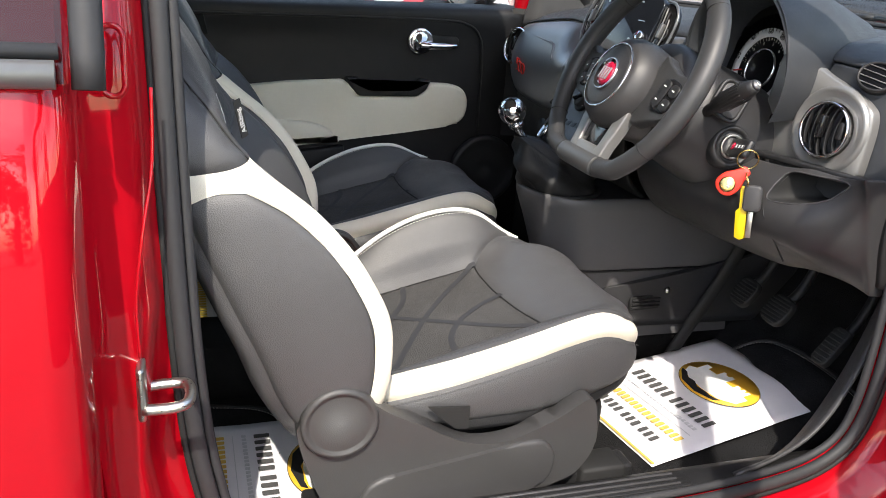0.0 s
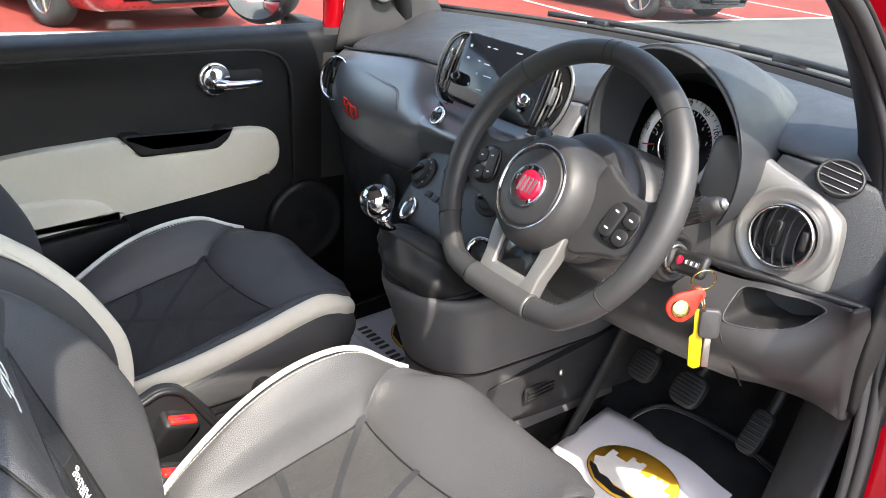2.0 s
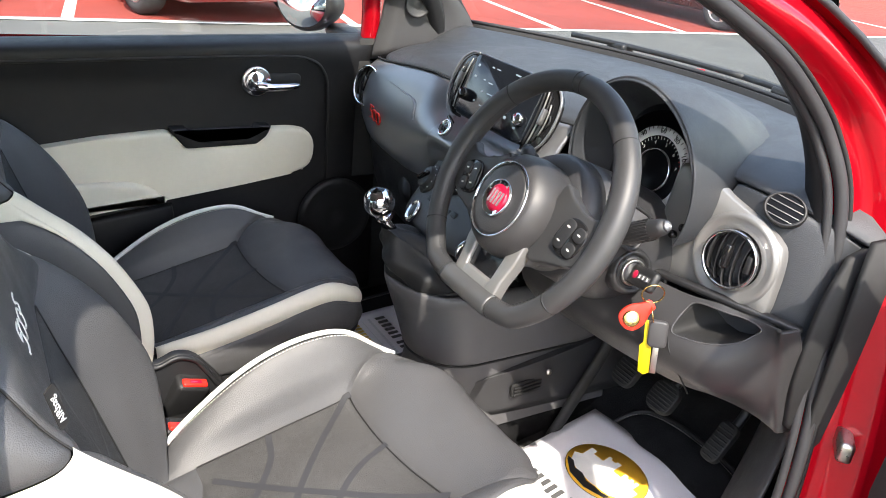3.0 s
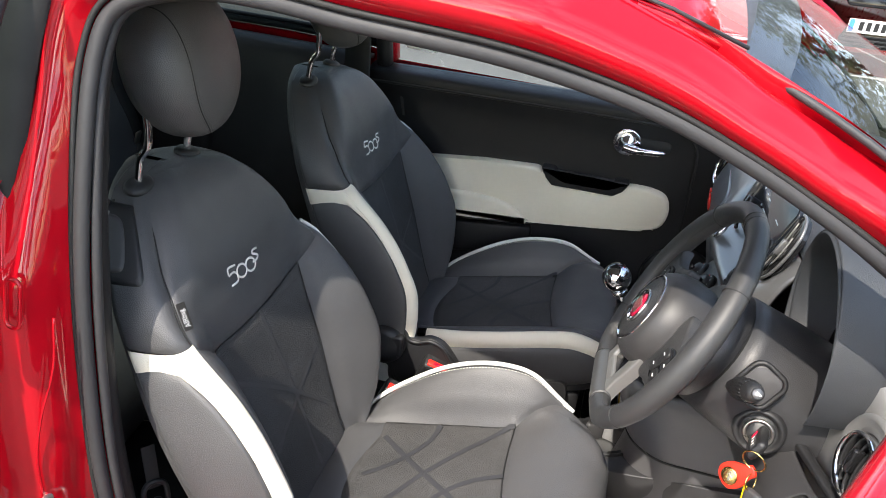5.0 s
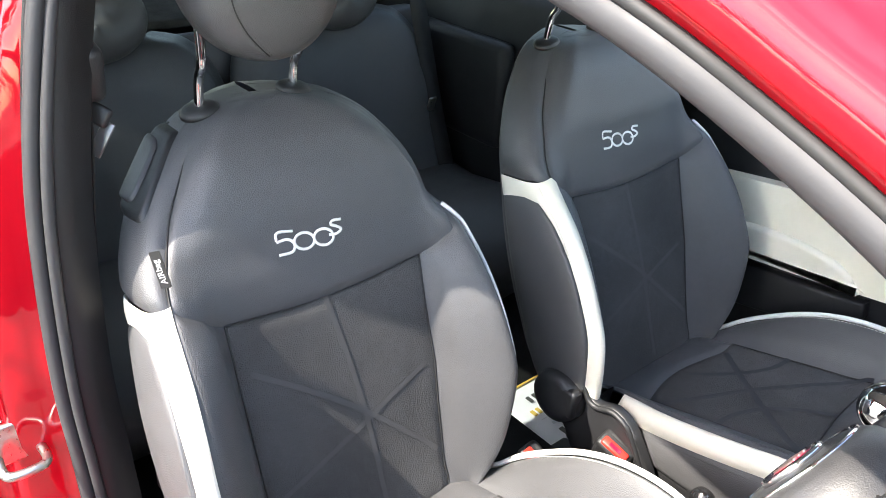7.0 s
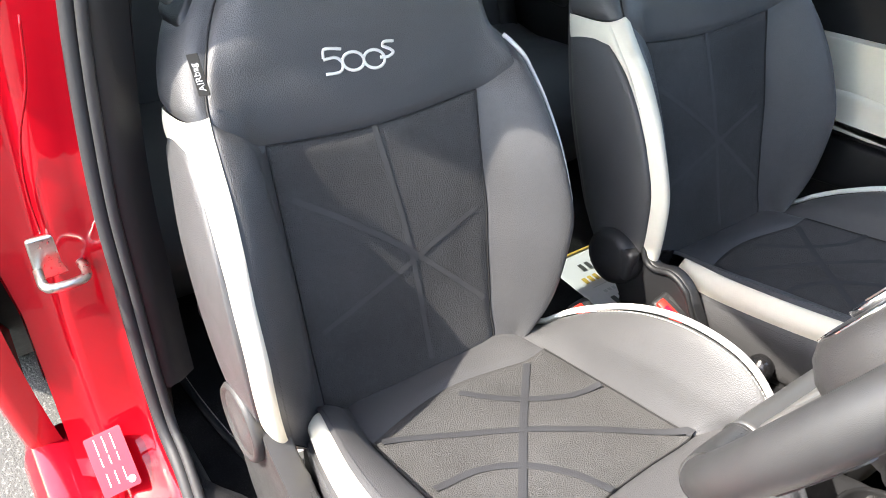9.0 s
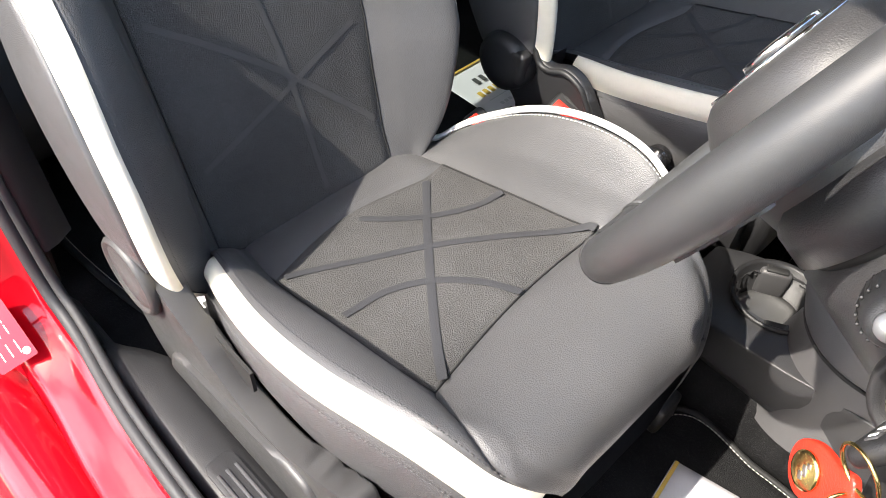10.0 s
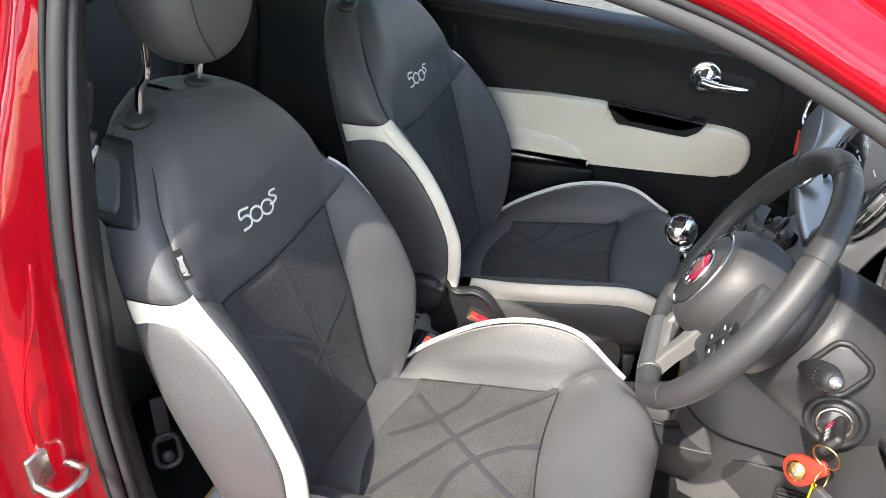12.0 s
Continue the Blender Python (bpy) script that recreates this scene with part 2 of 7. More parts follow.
def sheet(name, P, thick, way=None):
    """A grid of points made into a closed plate; thick goes against the grid's normal, which is turned to face way."""
    P = np.asarray(P, float)
    if way is not None and (normals_of(P).mean((0, 1)) * np.array(way)).sum() < 0:
        P = P[:, ::-1]
    nv, nu, _ = P.shape
    Q = P - normals_of(P) * thick
    V = np.concatenate([P.reshape(-1, 3), Q.reshape(-1, 3)])
    o, faces = nv * nu, []
    for j in range(nv - 1):
        for i in range(nu - 1):
            a, b, c, d = j * nu + i, j * nu + i + 1, (j + 1) * nu + i + 1, (j + 1) * nu + i
            faces += [(a, b, c, d), (o + d, o + c, o + b, o + a)]
    rim = [i for i in range(nu)] + [j * nu + nu - 1 for j in range(1, nv)] + [(nv - 1) * nu + i for i in range(nu - 2, -1, -1)] + [j * nu for j in range(nv - 2, 0, -1)]
    for a, b in zip(rim, rim[1:] + rim[:1]):
        faces.append((b, a, o + a, o + b))
    return mesh(name, V, faces)


def strip(a, b, n=2, bulge=0.0, way=None):
    """Grid between two lines of points, bowed by bulge along way."""
    a, b = np.array(a, float), np.array(b, float)
    t = np.linspace(0, 1, n)[:, None, None]
    P = a[None] * (1 - t) + b[None] * t
    if bulge:
        P = P + np.sin(np.pi * t) * bulge * np.array(way, float)
    return P


def tube(name, pts, r, n=8, closed=False, flat=1.0, up=(0, 0, 1)):
    """A round (or flattened) bar along a line of points; r may vary along it."""
    p = np.array(pts, float)
    k = len(p)
    tan = np.roll(p, -1, 0) - np.roll(p, 1, 0)
    if not closed:
        tan[0], tan[-1] = p[1] - p[0], p[-1] - p[-2]
    tan /= np.maximum(np.linalg.norm(tan, axis=1, keepdims=True), 1e-9)
    ref = np.array(up, float)
    V, rr = [], np.broadcast_to(np.array(r, float), (k,))
    for i in range(k):
        s = np.cross(tan[i], ref)
        if np.linalg.norm(s) < 1e-4:
            s = np.cross(tan[i], (1, 0, 0))
        s /= np.linalg.norm(s)
        ref = np.cross(s, tan[i])
        for j in range(n):
            a = 2 * math.pi * j / n
            V.append(p[i] + rr[i] * (math.cos(a) * s + math.sin(a) * flat * ref))
    faces = [(i * n + j, i * n + (j + 1) % n, ((i + 1) % k) * n + (j + 1) % n, ((i + 1) % k) * n + j) for i in range(k if closed else k - 1) for j in range(n)]
    if not closed:
        faces += [tuple(range(n))[::-1], tuple((k - 1) * n + j for j in range(n))]
    return mesh(name, V, faces)


def lathe(name, prof, m, n=32, sx=1.0, sy=1.0, caps=True):
    """Profile of (radius, height) turned about the z axis of m."""
    V, faces, k = [], [], len(prof)
    for r, h in prof:
        for j in range(n):
            a = 2 * math.pi * j / n
            V.append(m @ Vector((r * sx * math.cos(a), r * sy * math.sin(a), h)))
    for i in range(k - 1):
        for j in range(n):
            faces.append((i * n + j, i * n + (j + 1) % n, (i + 1) * n + (j + 1) % n, (i + 1) * n + j))
    if caps:
        faces += [tuple(range(n))[::-1], tuple((k - 1) * n + j for j in range(n))]
    return mesh(name, V, faces)


def rbox(name, size, m, bevel=0.004, segs=2, taper=1.0):
    """A rounded box in the pose m; taper scales its top."""
    bm = bmesh.new()
    bmesh.ops.create_cube(bm, size=1.0)
    for v in bm.verts:
        k = taper if v.co.z > 0 else 1.0
        v.co = Vector((v.co.x * size[0] * k, v.co.y * size[1] * k, v.co.z * size[2]))
    if bevel:
        bmesh.ops.bevel(bm, geom=list(bm.edges), offset=min(bevel, 0.45 * min(size)), segments=segs, affect="EDGES", profile=0.5)
    bm.transform(m)
    return from_bm(name, bm, True)


def plate(name, poly, thick, m, bevel=0.0, segs=2):
    """A flat outline in the x-y plane of m, thick along its z, with rounded rim."""
    bm = bmesh.new()
    vs = [bm.verts.new((x, y, 0)) for x, y in poly]
    f = bm.faces.new(vs)
    bmesh.ops.recalc_face_normals(bm, faces=[f])
    if f.normal.z < 0:
        bmesh.ops.reverse_faces(bm, faces=[f])
    top = bmesh.ops.extrude_face_region(bm, geom=[f])
    tv = [v for v in top["geom"] if isinstance(v, bmesh.types.BMVert)]
    for v in tv:
        v.co.z += thick
    if bevel:
        rim = [e for e in bm.edges if all(v in tv for v in e.verts)]
        bmesh.ops.bevel(bm, geom=rim, offset=bevel, segments=segs, affect="EDGES", profile=0.5)
    bm.transform(m)
    return from_bm(name, bm, True)


def rounded(w, h, r, n=6):
    """Outline of a rounded rectangle round the origin."""
    out = []
    for cx, cy, a0 in ((w / 2 - r, h / 2 - r, 0), (-w / 2 + r, h / 2 - r, 90), (-w / 2 + r, -h / 2 + r, 180), (w / 2 - r, -h / 2 + r, 270)):
        out += [(cx + r * math.cos(radians(a0 + 90 * i / n)), cy + r * math.sin(radians(a0 + 90 * i / n))) for i in range(n + 1)]
    return out


def frame_of(at, z, x=(1, 0, 0)):
    """A pose at a place with its z axis along z and x axis near x."""
    z = Vector(z).normalized()
    y = z.cross(Vector(x)).normalized()
    x = y.cross(z)
    m = Matrix((x, y, z)).transposed().to_4x4()
    return Matrix.Translation(at) @ m


def joined(name, meshes):
    """Several meshes as one part."""
    bm = bmesh.new()
    for me in meshes:
        bm.from_mesh(me)
        bpy.data.meshes.remove(me)
    me = bpy.data.meshes.new(name)
    bm.to_mesh(me)
    bm.free()
    me.polygons.foreach_set("use_smooth", [True] * len(me.polygons))
    return me


def letters(name, text, size, m, thick=0.0003):
    cu = bpy.data.curves.new(name, "FONT")
    cu.body, cu.size, cu.extrude, cu.align_x, cu.align_y = text, size, thick, "CENTER", "CENTER"
    tmp = bpy.data.objects.new(name, cu)
    me = bpy.data.meshes.new_from_object(tmp)
    bpy.data.objects.remove(tmp)
    bpy.data.curves.remove(cu)
    me.transform(m)
    return me


def pierced(me, at, r):
    """Takes out the faces of a mesh that lie within r of a place, seen from above."""
    bm = bmesh.new()
    bm.from_mesh(me)
    gone = [f for f in bm.faces if all((v.co.xy - Vector(at)).length < r for v in f.verts)]
    bmesh.ops.delete(bm, geom=gone, context="FACES")
    bm.to_mesh(me)
    bm.free()
    return me


def within(y, z, poly):
    """Whether a place lies inside an outline."""
    hit, k = False, len(poly)
    for i in range(k):
        (a, b), (c, d) = poly[i], poly[i - 1]
        if (b > z) != (d > z) and y < (c - a) * (z - b) / (d - b) + a:
            hit = not hit
    return hit


def cut_out(me, poly):
    """Takes out the faces of a mesh inside an outline in y and z."""
    bm = bmesh.new()
    bm.from_mesh(me)
    gone = [f for f in bm.faces if within(f.calc_center_median().y, f.calc_center_median().z, poly)]
    bmesh.ops.delete(bm, geom=gone, context="FACES")
    bm.to_mesh(me)
    bm.free()
    return me


def dashes(name, pts, nrm, step=0.006, length=0.0036, r=0.0006):
    """A row of stitches along a line, lifted along nrm."""
    p, nr = np.array(pts, float), np.array(nrm, float)
    if nr.ndim == 1:
        nr = np.broadcast_to(nr, p.shape)
    d = np.concatenate([[0], np.cumsum(np.linalg.norm(np.diff(p, axis=0), axis=1))])
    V, F = [], []
    for s in np.arange(0, d[-1] - length, step):
        a, b = [np.array([np.interp(q, d, p[:, i]) for i in range(3)]) for q in (s, s + length)]
        up = np.array([np.interp(s, d, nr[:, i]) for i in range(3)])
        up /= max(np.linalg.norm(up), 1e-9)
        side = np.cross(b - a, up)
        side *= r / max(np.linalg.norm(side), 1e-9)
        o = len(V)
        mid = (a + b) / 2 + up * r * 1.6
        V += [a + side, a - side, b - side, b + side, mid + side * 0.8, mid - side * 0.8]
        F += [(o, o + 1, o + 5, o + 4), (o + 2, o + 3, o + 4, o + 5), (o + 1, o + 2, o + 5), (o + 3, o, o + 4)]
    return mesh(name, V, F)


# ---- seats ----
class Skin:
    """A padded form: rows of section points, read at (u, t), from which panels are cut."""

    def __init__(self, rows_t, rows):
        self.t = np.array(rows_t, float)
        self.k = rows[0].shape[0]
        self.per = 14
        self.G = np.array([curve(r, self.k * self.per, True) for r in rows])
        n = normals_of(np.concatenate([self.G, self.G[:, :1]], 1))[:, :-1]
        mid = self.G.mean(axis=1, keepdims=True)
        flip = np.sign(((self.G - mid) * n).sum(2).mean())
        self.N = n * flip
        self.flip = flip < 0

    def read(self, u, t):
        a = (np.asarray(u, float) * self.per) % (self.k * self.per)
        b = np.interp(t, self.t, np.arange(len(self.t)))
        i, j = np.floor(a).astype(int), np.clip(np.floor(b).astype(int), 0, len(self.t) - 2)
        fa, fb = (a - i)[..., None], (b - j)[..., None]
        w = self.k * self.per
        out = []
        for A in (self.G, self.N):
            out.append((A[j, i % w] * (1 - fa) + A[j, (i + 1) % w] * fa) * (1 - fb) + (A[j + 1, i % w] * (1 - fa) + A[j + 1, (i + 1) % w] * fa) * fb)
        return out

    def panel(self, name, ua, ub, t0, t1, nu=26, nt=40, dip=0.0045, puff=0.003, wide=0.007):
        """A panel between sections ua and ub and between t0 and t1 (numbers or functions of 0..1 across), sunk at its seams."""
        s = np.linspace(0, 1, nu)
        q = 0.5 - 0.5 * np.cos(np.pi * np.linspace(0, 1, nt))
        q = 0.5 * q + 0.5 * np.linspace(0, 1, nt)
        lo = np.array([t0(x) if callable(t0) else t0 for x in s])
        hi = np.array([t1(x) if callable(t1) else t1 for x in s])
        U = np.broadcast_to(ua + (ub - ua) * s, (nt, nu))
        T = lo[None] + (hi - lo)[None] * q[:, None]
        P, N = self.read(U, T)
        lu = np.concatenate([np.zeros((nt, 1)), np.cumsum(np.linalg.norm(np.diff(P, axis=1), axis=2), 1)], 1)
        lv = np.concatenate([np.zeros((1, nu)), np.cumsum(np.linalg.norm(np.diff(P, axis=0), axis=2), 0)], 0)
        e = np.minimum(np.minimum(lu, lu[:, -1:] - lu), np.minimum(lv, lv[-1:] - lv))
        dip = dip * np.clip((1.040 - T) / 0.06, 0, 1)
        puff = puff * np.clip((1.045 - T) / 0.06, 0, 1)
        P = P + N * (puff * (1 - np.exp(-(e / 0.03) ** 2)) - dip * np.exp(-(e / wide) ** 1.5))[..., None]
        return grid(name, P, flip=self.flip)

    def line(self, u, t0, t1, n=60, lift=0.0):
        t = np.linspace(t0, t1, n)
        uu = np.array([u(x) if callable(u) else u for x in np.linspace(0, 1, n)])
        P, N = self.read(uu, t)
        return P + N * lift, N


# height, face x, bolster crest x, rear x, outer half width, inner half width
BACK = [(0.500, 0.143, 0.160, 0.090, 0.188, 0.165), (0.530, 0.131, 0.172, 0.080, 0.200, 0.178), (0.562, 0.118, 0.180, 0.066, 0.222, 0.195), (0.600, 0.104, 0.187, 0.048, 0.231, 0.205),
        (0.650, 0.087, 0.188, 0.030, 0.236, 0.211), (0.700, 0.070, 0.181, 0.008, 0.237, 0.214), (0.750, 0.053, 0.157, -0.014, 0.235, 0.214), (0.790, 0.039, 0.131, -0.032, 0.230, 0.213),
        (0.830, 0.026, 0.095, -0.050, 0.223, 0.211), (0.860, 0.016, 0.058, -0.064, 0.217, 0.209), (0.885, 0.008, 0.028, -0.075, 0.212, 0.205), (0.910, -0.001, 0.004, -0.086, 0.205, 0.193),
        (0.940, -0.010, -0.018, -0.099, 0.191, 0.189), (0.965, -0.022, -0.040, -0.112, 0.173, 0.180), (0.992, -0.037, -0.062, -0.125, 0.147, 0.161), (1.013, -0.051, -0.080, -0.135, 0.125, 0.141),
        (1.030, -0.068, -0.097, -0.143, 0.098, 0.114), (1.040, -0.082, -0.108, -0.146, 0.074, 0.086), (1.046, -0.096, -0.118, -0.147, 0.048, 0.056), (1.049, -0.110, -0.126, -0.145, 0.022, 0.026), (1.0502, -0.124, -0.131, -0.139, 0.004, 0.004)]
# x, middle z, outer crest, inner crest, outer half, inner half, foot
CUSHION = [(0.095, 0.503, 0.520, 0.490, 0.160, 0.185, 0.47), (0.145, 0.523, 0.560, 0.520, 0.170, 0.205, 0.49), (0.180, 0.533, 0.583, 0.560, 0.180, 0.210, 0.50), (0.220, 0.544, 0.598, 0.598, 0.190, 0.212, 0.51),
           (0.280, 0.559, 0.616, 0.645, 0.201, 0.213, 0.52), (0.340, 0.575, 0.634, 0.675, 0.206, 0.213, 0.525), (0.400, 0.590, 0.650, 0.688, 0.205, 0.212, 0.527), (0.450, 0.607, 0.661, 0.682, 0.199, 0.210, 0.53),
           (0.500, 0.625, 0.666, 0.650, 0.190, 0.203, 0.535), (0.535, 0.634, 0.656, 0.634, 0.180, 0.190, 0.54), (0.560, 0.634, 0.642, 0.626, 0.170, 0.176, 0.545), (0.580, 0.628, 0.630, 0.617, 0.156, 0.156, 0.55),
           (0.594, 0.616, 0.614, 0.606, 0.138, 0.132, 0.55), (0.602, 0.600, 0.598, 0.592, 0.120, 0.112, 0.55), (0.605, 0.583, 0.582, 0.578, 0.108, 0.100, 0.55)]


def dense(rows, n):
    r = np.array(rows, float)
    return curve(r, n)


def back_skin(cy):
    rows, ts = [], []
    for z, xc, cr, xr, w, wi in dense(BACK, 90):
        k = min(1.0, w / 0.20)
        p = cr - xc
        fab = 0.138 * k
        s = [(0, xr - 0.035), (-w + 0.05 * k, xr - 0.022), (-w + 0.010 * k, xr), (-w, xr * 0.6 + (cr - 0.055) * 0.4), (-w + 0.001, cr - 0.040 * k),
             (-w + 0.006 * k, cr - 0.014), (-w + 0.022 * k, cr), (-fab - 0.028 * k, xc + 0.45 * p), (-fab, xc + 0.04 * p), (-fab * 0.5, xc - 0.002), (0, xc - 0.003)]
        s = [(y + 0.007 * k if i in (7, 8, 9, 10) else y, x) for i, (y, x) in enumerate(s)]
        ci = xc + 0.75 * p                              # the inner bolster stands less proud
        wi += float(np.interp(z, (0.55, 0.64, 0.70, 0.87, 0.90), (0, 0.010, 0.020, 0.018, 0)))
        inner = {3: xr * 0.6 + (ci - 0.055) * 0.4, 4: ci - 0.040 * k, 5: ci - 0.014, 6: ci, 7: xc + 0.34 * p, 8: xc + 0.03 * p}
        s += [(-y * wi / w + (0.012 * k if i in (7, 8, 9) else 0.0), inner.get(i, x)) for i, (y, x) in enumerate(s) if 1 <= i <= 9][::-1]
        rows.append(np.array([(x, cy + y, z) for y, x in s]))
        ts.append(z)
    return Skin(ts, rows)


def cushion_skin(cy, flatter=0.0):
    rows, ts = [], []
    for i, (x, zc, zo, zi, eo, ei, zb) in enumerate(dense(CUSHION, 80)):
        zi -= flatter * max(0.0, zi - zc)
        k, ki = min(1.0, eo / 0.19), min(1.0, ei / 0.205)
        s = [(0.0, zb - 0.02), (-eo + 0.03, zb - 0.02), (-eo + 0.004, zb), (-eo, (zb + zo - 0.04) / 2), (-eo, zo - 0.036 * k), (-eo + 0.005, zo - 0.014), (-eo + 0.021 * k, zo - 0.001),
             (-0.142 * k, zc + 0.60 * (zo - zc)), (-0.118 * k, zc + 0.005), (-0.05 * k, zc), (0.022, zc), (0.09 * ki, zc), (0.155 * ki, zc + 0.005),
             (0.184 * ki, zc + 0.55 * (zi - zc)), (ei, zi), (ei + 0.006, (zi + zb) / 2 + 0.01), (ei - 0.004, zb), (ei - 0.03, zb - 0.02)]
        rows.append(np.array([(x, cy + y, z) for y, z in s]))
        ts.append(x)
    return Skin(ts, rows)


def mark(parent, skin, z0, y0, size):
    """The embroidered chain mark on a backrest, as plain loops."""
    loops = []
    s = size
    def on(a, b):
        y, z = y0 + a, z0 + b - 0.10 * a
        # place on the face by the section at this height
        t = np.linspace(9, 11, 41)
        P, N = skin.read(t, np.full(41, z))
        i = np.argmin(abs(P[:, 1] - y))
        x = np.interp(y, P[:, 1], P[:, 0])
        return (x + 0.0022, y, z)
    bar = [(-0.056, 0.002), (-0.053, 0.011), (-0.034, 0.010)]
    hook = [(-0.056, 0.001), (-0.042, 0.002), (-0.035, -0.004), (-0.039, -0.012), (-0.056, -0.013)]
    loops += [(bar, False), (hook, False)]
    for c in (-0.022, 0.003):
        loops.append(([(c + 0.0125 * math.cos(a), -0.003 + 0.009 * math.sin(a)) for a in np.linspace(0, 6.2832, 18)], False))
    loops.append(([(0.029, 0.013), (0.018, 0.013), (0.015, 0.009), (0.022, 0.006), (0.027, 0.002), (0.020, -0.002), (0.010, -0.002)], False))
    mes = [tube("loop", curve([on(a * s, b * s) for a, b in pts], 28), 0.0018, 6, flat=0.5, up=(1, 0, 0.3)) for pts, _ in loops]
    part("embroidered_mark", joined("embroidered_mark", mes), PIPE, parent, "silver-white embroidered chain mark")


BT = ((0, 0.3, 0.55, 0.75, 0.88, 0.96, 1.0), (0.838, 0.847, 0.856, 0.856, 0.830, 0.793, 0.758))   # foot of the white band where it turns to the rear


def seat(name, cy, outer, label):
    """A front seat centred on y = cy; outer: whether its white-banded side faces the open door."""
    root = thing(name, (0.33, cy, 0.36), label, "car seat", "front seats")
    b, c = back_skin(cy), cushion_skin(cy, 0.0 if outer else 0.25)
    UB, UE = (4.5, 6.0) if outer else (4.8, 6.3)          # where the white band meets the side panel and the bolster
    def band_top(s):
        u = UB + (UE - UB) * s
        return 0.8826 + 0.0084 * (u - UB) / (6 - UB) if u < 6 else 0.891 - 0.024 * (u - 6)
    top = 1.0501
    back = part("backrest", b.panel("backrest", -2, 2, 0.505, top, 20, 60), LEATHER, root, "black backrest shell")
    part("crown", lathe("crown", [(0.0, -0.012)] + [(math.cos(a), 0.0085 * math.sin(a)) for a in np.linspace(-0.6, 1.5, 10)], pose(-0.124, cy + 0.004, 1.0410, 0, -8, 0), 40, 0.024, 0.056), LEATHER, back)
    U = 18  # mirrored section of the crest is 20 - 6 = 14, of the fabric edge 12
    part("side_panel", b.panel("side_panel", 2, UB, 0.515, lambda s: float(np.interp(s, BT[0], BT[1])), 24, 50, dip=0.003), LEATHER, back, "black leather side panel")
    part("white_band", joined("white_band", [b.panel("a", UB, UE, 0.53, band_top, 12, 60, puff=0.002, dip=0.0016), b.panel("b", 2, UB, lambda s: float(np.interp(s, BT[0], BT[1])), lambda s: 0.868 + 0.0146 * s, 24, 14, puff=0.001, dip=0.0016)]), WHITE, back, "white leather band")
    part("shoulder_panel", b.panel("shoulder_panel", 2, 6, lambda s: 0.868 + 0.024 * s if s < 0.5 else 0.880 + 0.022 * (s - 0.5), top, 27, 50), LEATHER, back)
    part("bolster", b.panel("bolster", UE, 8, 0.51, lambda s: 0.842 + (0.048 - 0.024 * (UE - 6)) * (1 - s), 20, 60), LEATHER, back)
    part("fabric_panel", b.panel("fabric_panel", 8, 12, 0.51, lambda s: 0.842 - 0.012 * math.sin(math.pi * s), 30, 50, puff=0.0), FABRIC, back, "charcoal woven fabric panel")
    def low(s):
        u = 6 + 9 * s
        return 0.890 - 0.024 * (u - 6) if u < 8 else (0.842 - 0.012 * math.sin(math.pi * (u - 8) / 4) if u < 12 else 0.842 + 0.0173 * (u - 12))
    part("upper_panel", b.panel("upper_panel", 6, 15, low, top, 48, 50, puff=0.002), LEATHER, back)
    part("bolster", b.panel("bolster", 12, 15, 0.51, lambda s: 0.842 + 0.052 * s, 20, 60), LEATHER, back)
    part("side_panel", b.panel("side_panel", 15, 18, 0.515, top, 22, 60), LEATHER, back)
    pl, _ = b.line(15.1, 0.515, 0.893, 70, 0.0015)
    part("piping", tube("piping", pl, 0.0030, 8), PIPE, back, "white piping")
    for u, a, z in ((UE + 0.13, 0.535, 0.876), (UB - 0.12, 0.535, 0.775)):
        pl, nn = b.line(u, a, z, 120, 0.0005)
        part("stitching", dashes("stitching", pl, nn), THREAD, back)
    for u0, t0, u1, t1 in ((9.9, 0.832, 10.3, 0.53), (8.25, 0.78, 11.8, 0.58), (8.3, 0.62, 11.7, 0.70)):
        pl, nn = b.line(lambda s, u0=u0, u1=u1: u0 + (u1 - u0) * s + 0.12 * math.sin(math.pi * s), t0, t1, 40, 0.0007)
        side = np.cross(np.gradient(pl, axis=0), nn)
        side /= np.linalg.norm(side, axis=1, keepdims=True)
        part("fabric_line", grid("fabric_line", np.array([pl + side * 0.0034, pl - side * 0.0034])), BACKTAPE, back)
    for u, a, z in ((6, 0.53, 1.036), (14, 0.895, 1.015), (8, 0.515, 0.842), (12, 0.515, 0.842)):
        pl, nn = b.line(u, a, z, 80, -0.0034)
        part("seam", tube("seam", pl, 0.0011, 6), INK_SHADE, back)
    pl, nn = b.line(lambda s: 8 + 4 * s, 0.842, 0.842, 40, 0.0)
    zz = 0.842 - 0.012 * np.sin(np.pi * np.linspace(0, 1, 40))
    P, N = b.read(np.linspace(8, 12, 40), zz)
    part("seam", tube("seam", P - N * 0.0034, 0.0011, 6), INK_SHADE, back)
    mark(back, b, 0.905, cy + 0.011, 1.06)
    # cushion
    cu = part("cushion", c.panel("cushion", -4, 2, 0.10, 0.605, 20, 40), PLASTIC, root, "black cushion base")
    part("side_panel", c.panel("side_panel", 2, 4, 0.11, 0.605, 14, 50), LEATHER, cu)
    part("white_band", c.panel("white_band", 4, 6, 0.150 if outer else 0.200, 0.598, 12, 60, puff=0.003), WHITE, cu, "white leather band")
    part("bolster", c.panel("bolster", 6, 8, 0.13, lambda s: 0.578 - 0.114 * s, 20, 50), LEATHER, cu)
    rear = lambda s: 0.214 - 0.028 * math.sin(math.pi * min(1, s * 1.15)) - 0.016 * s
    fore = lambda s: 0.464 - 0.030 * s - 0.012 * math.sin(math.pi * s)
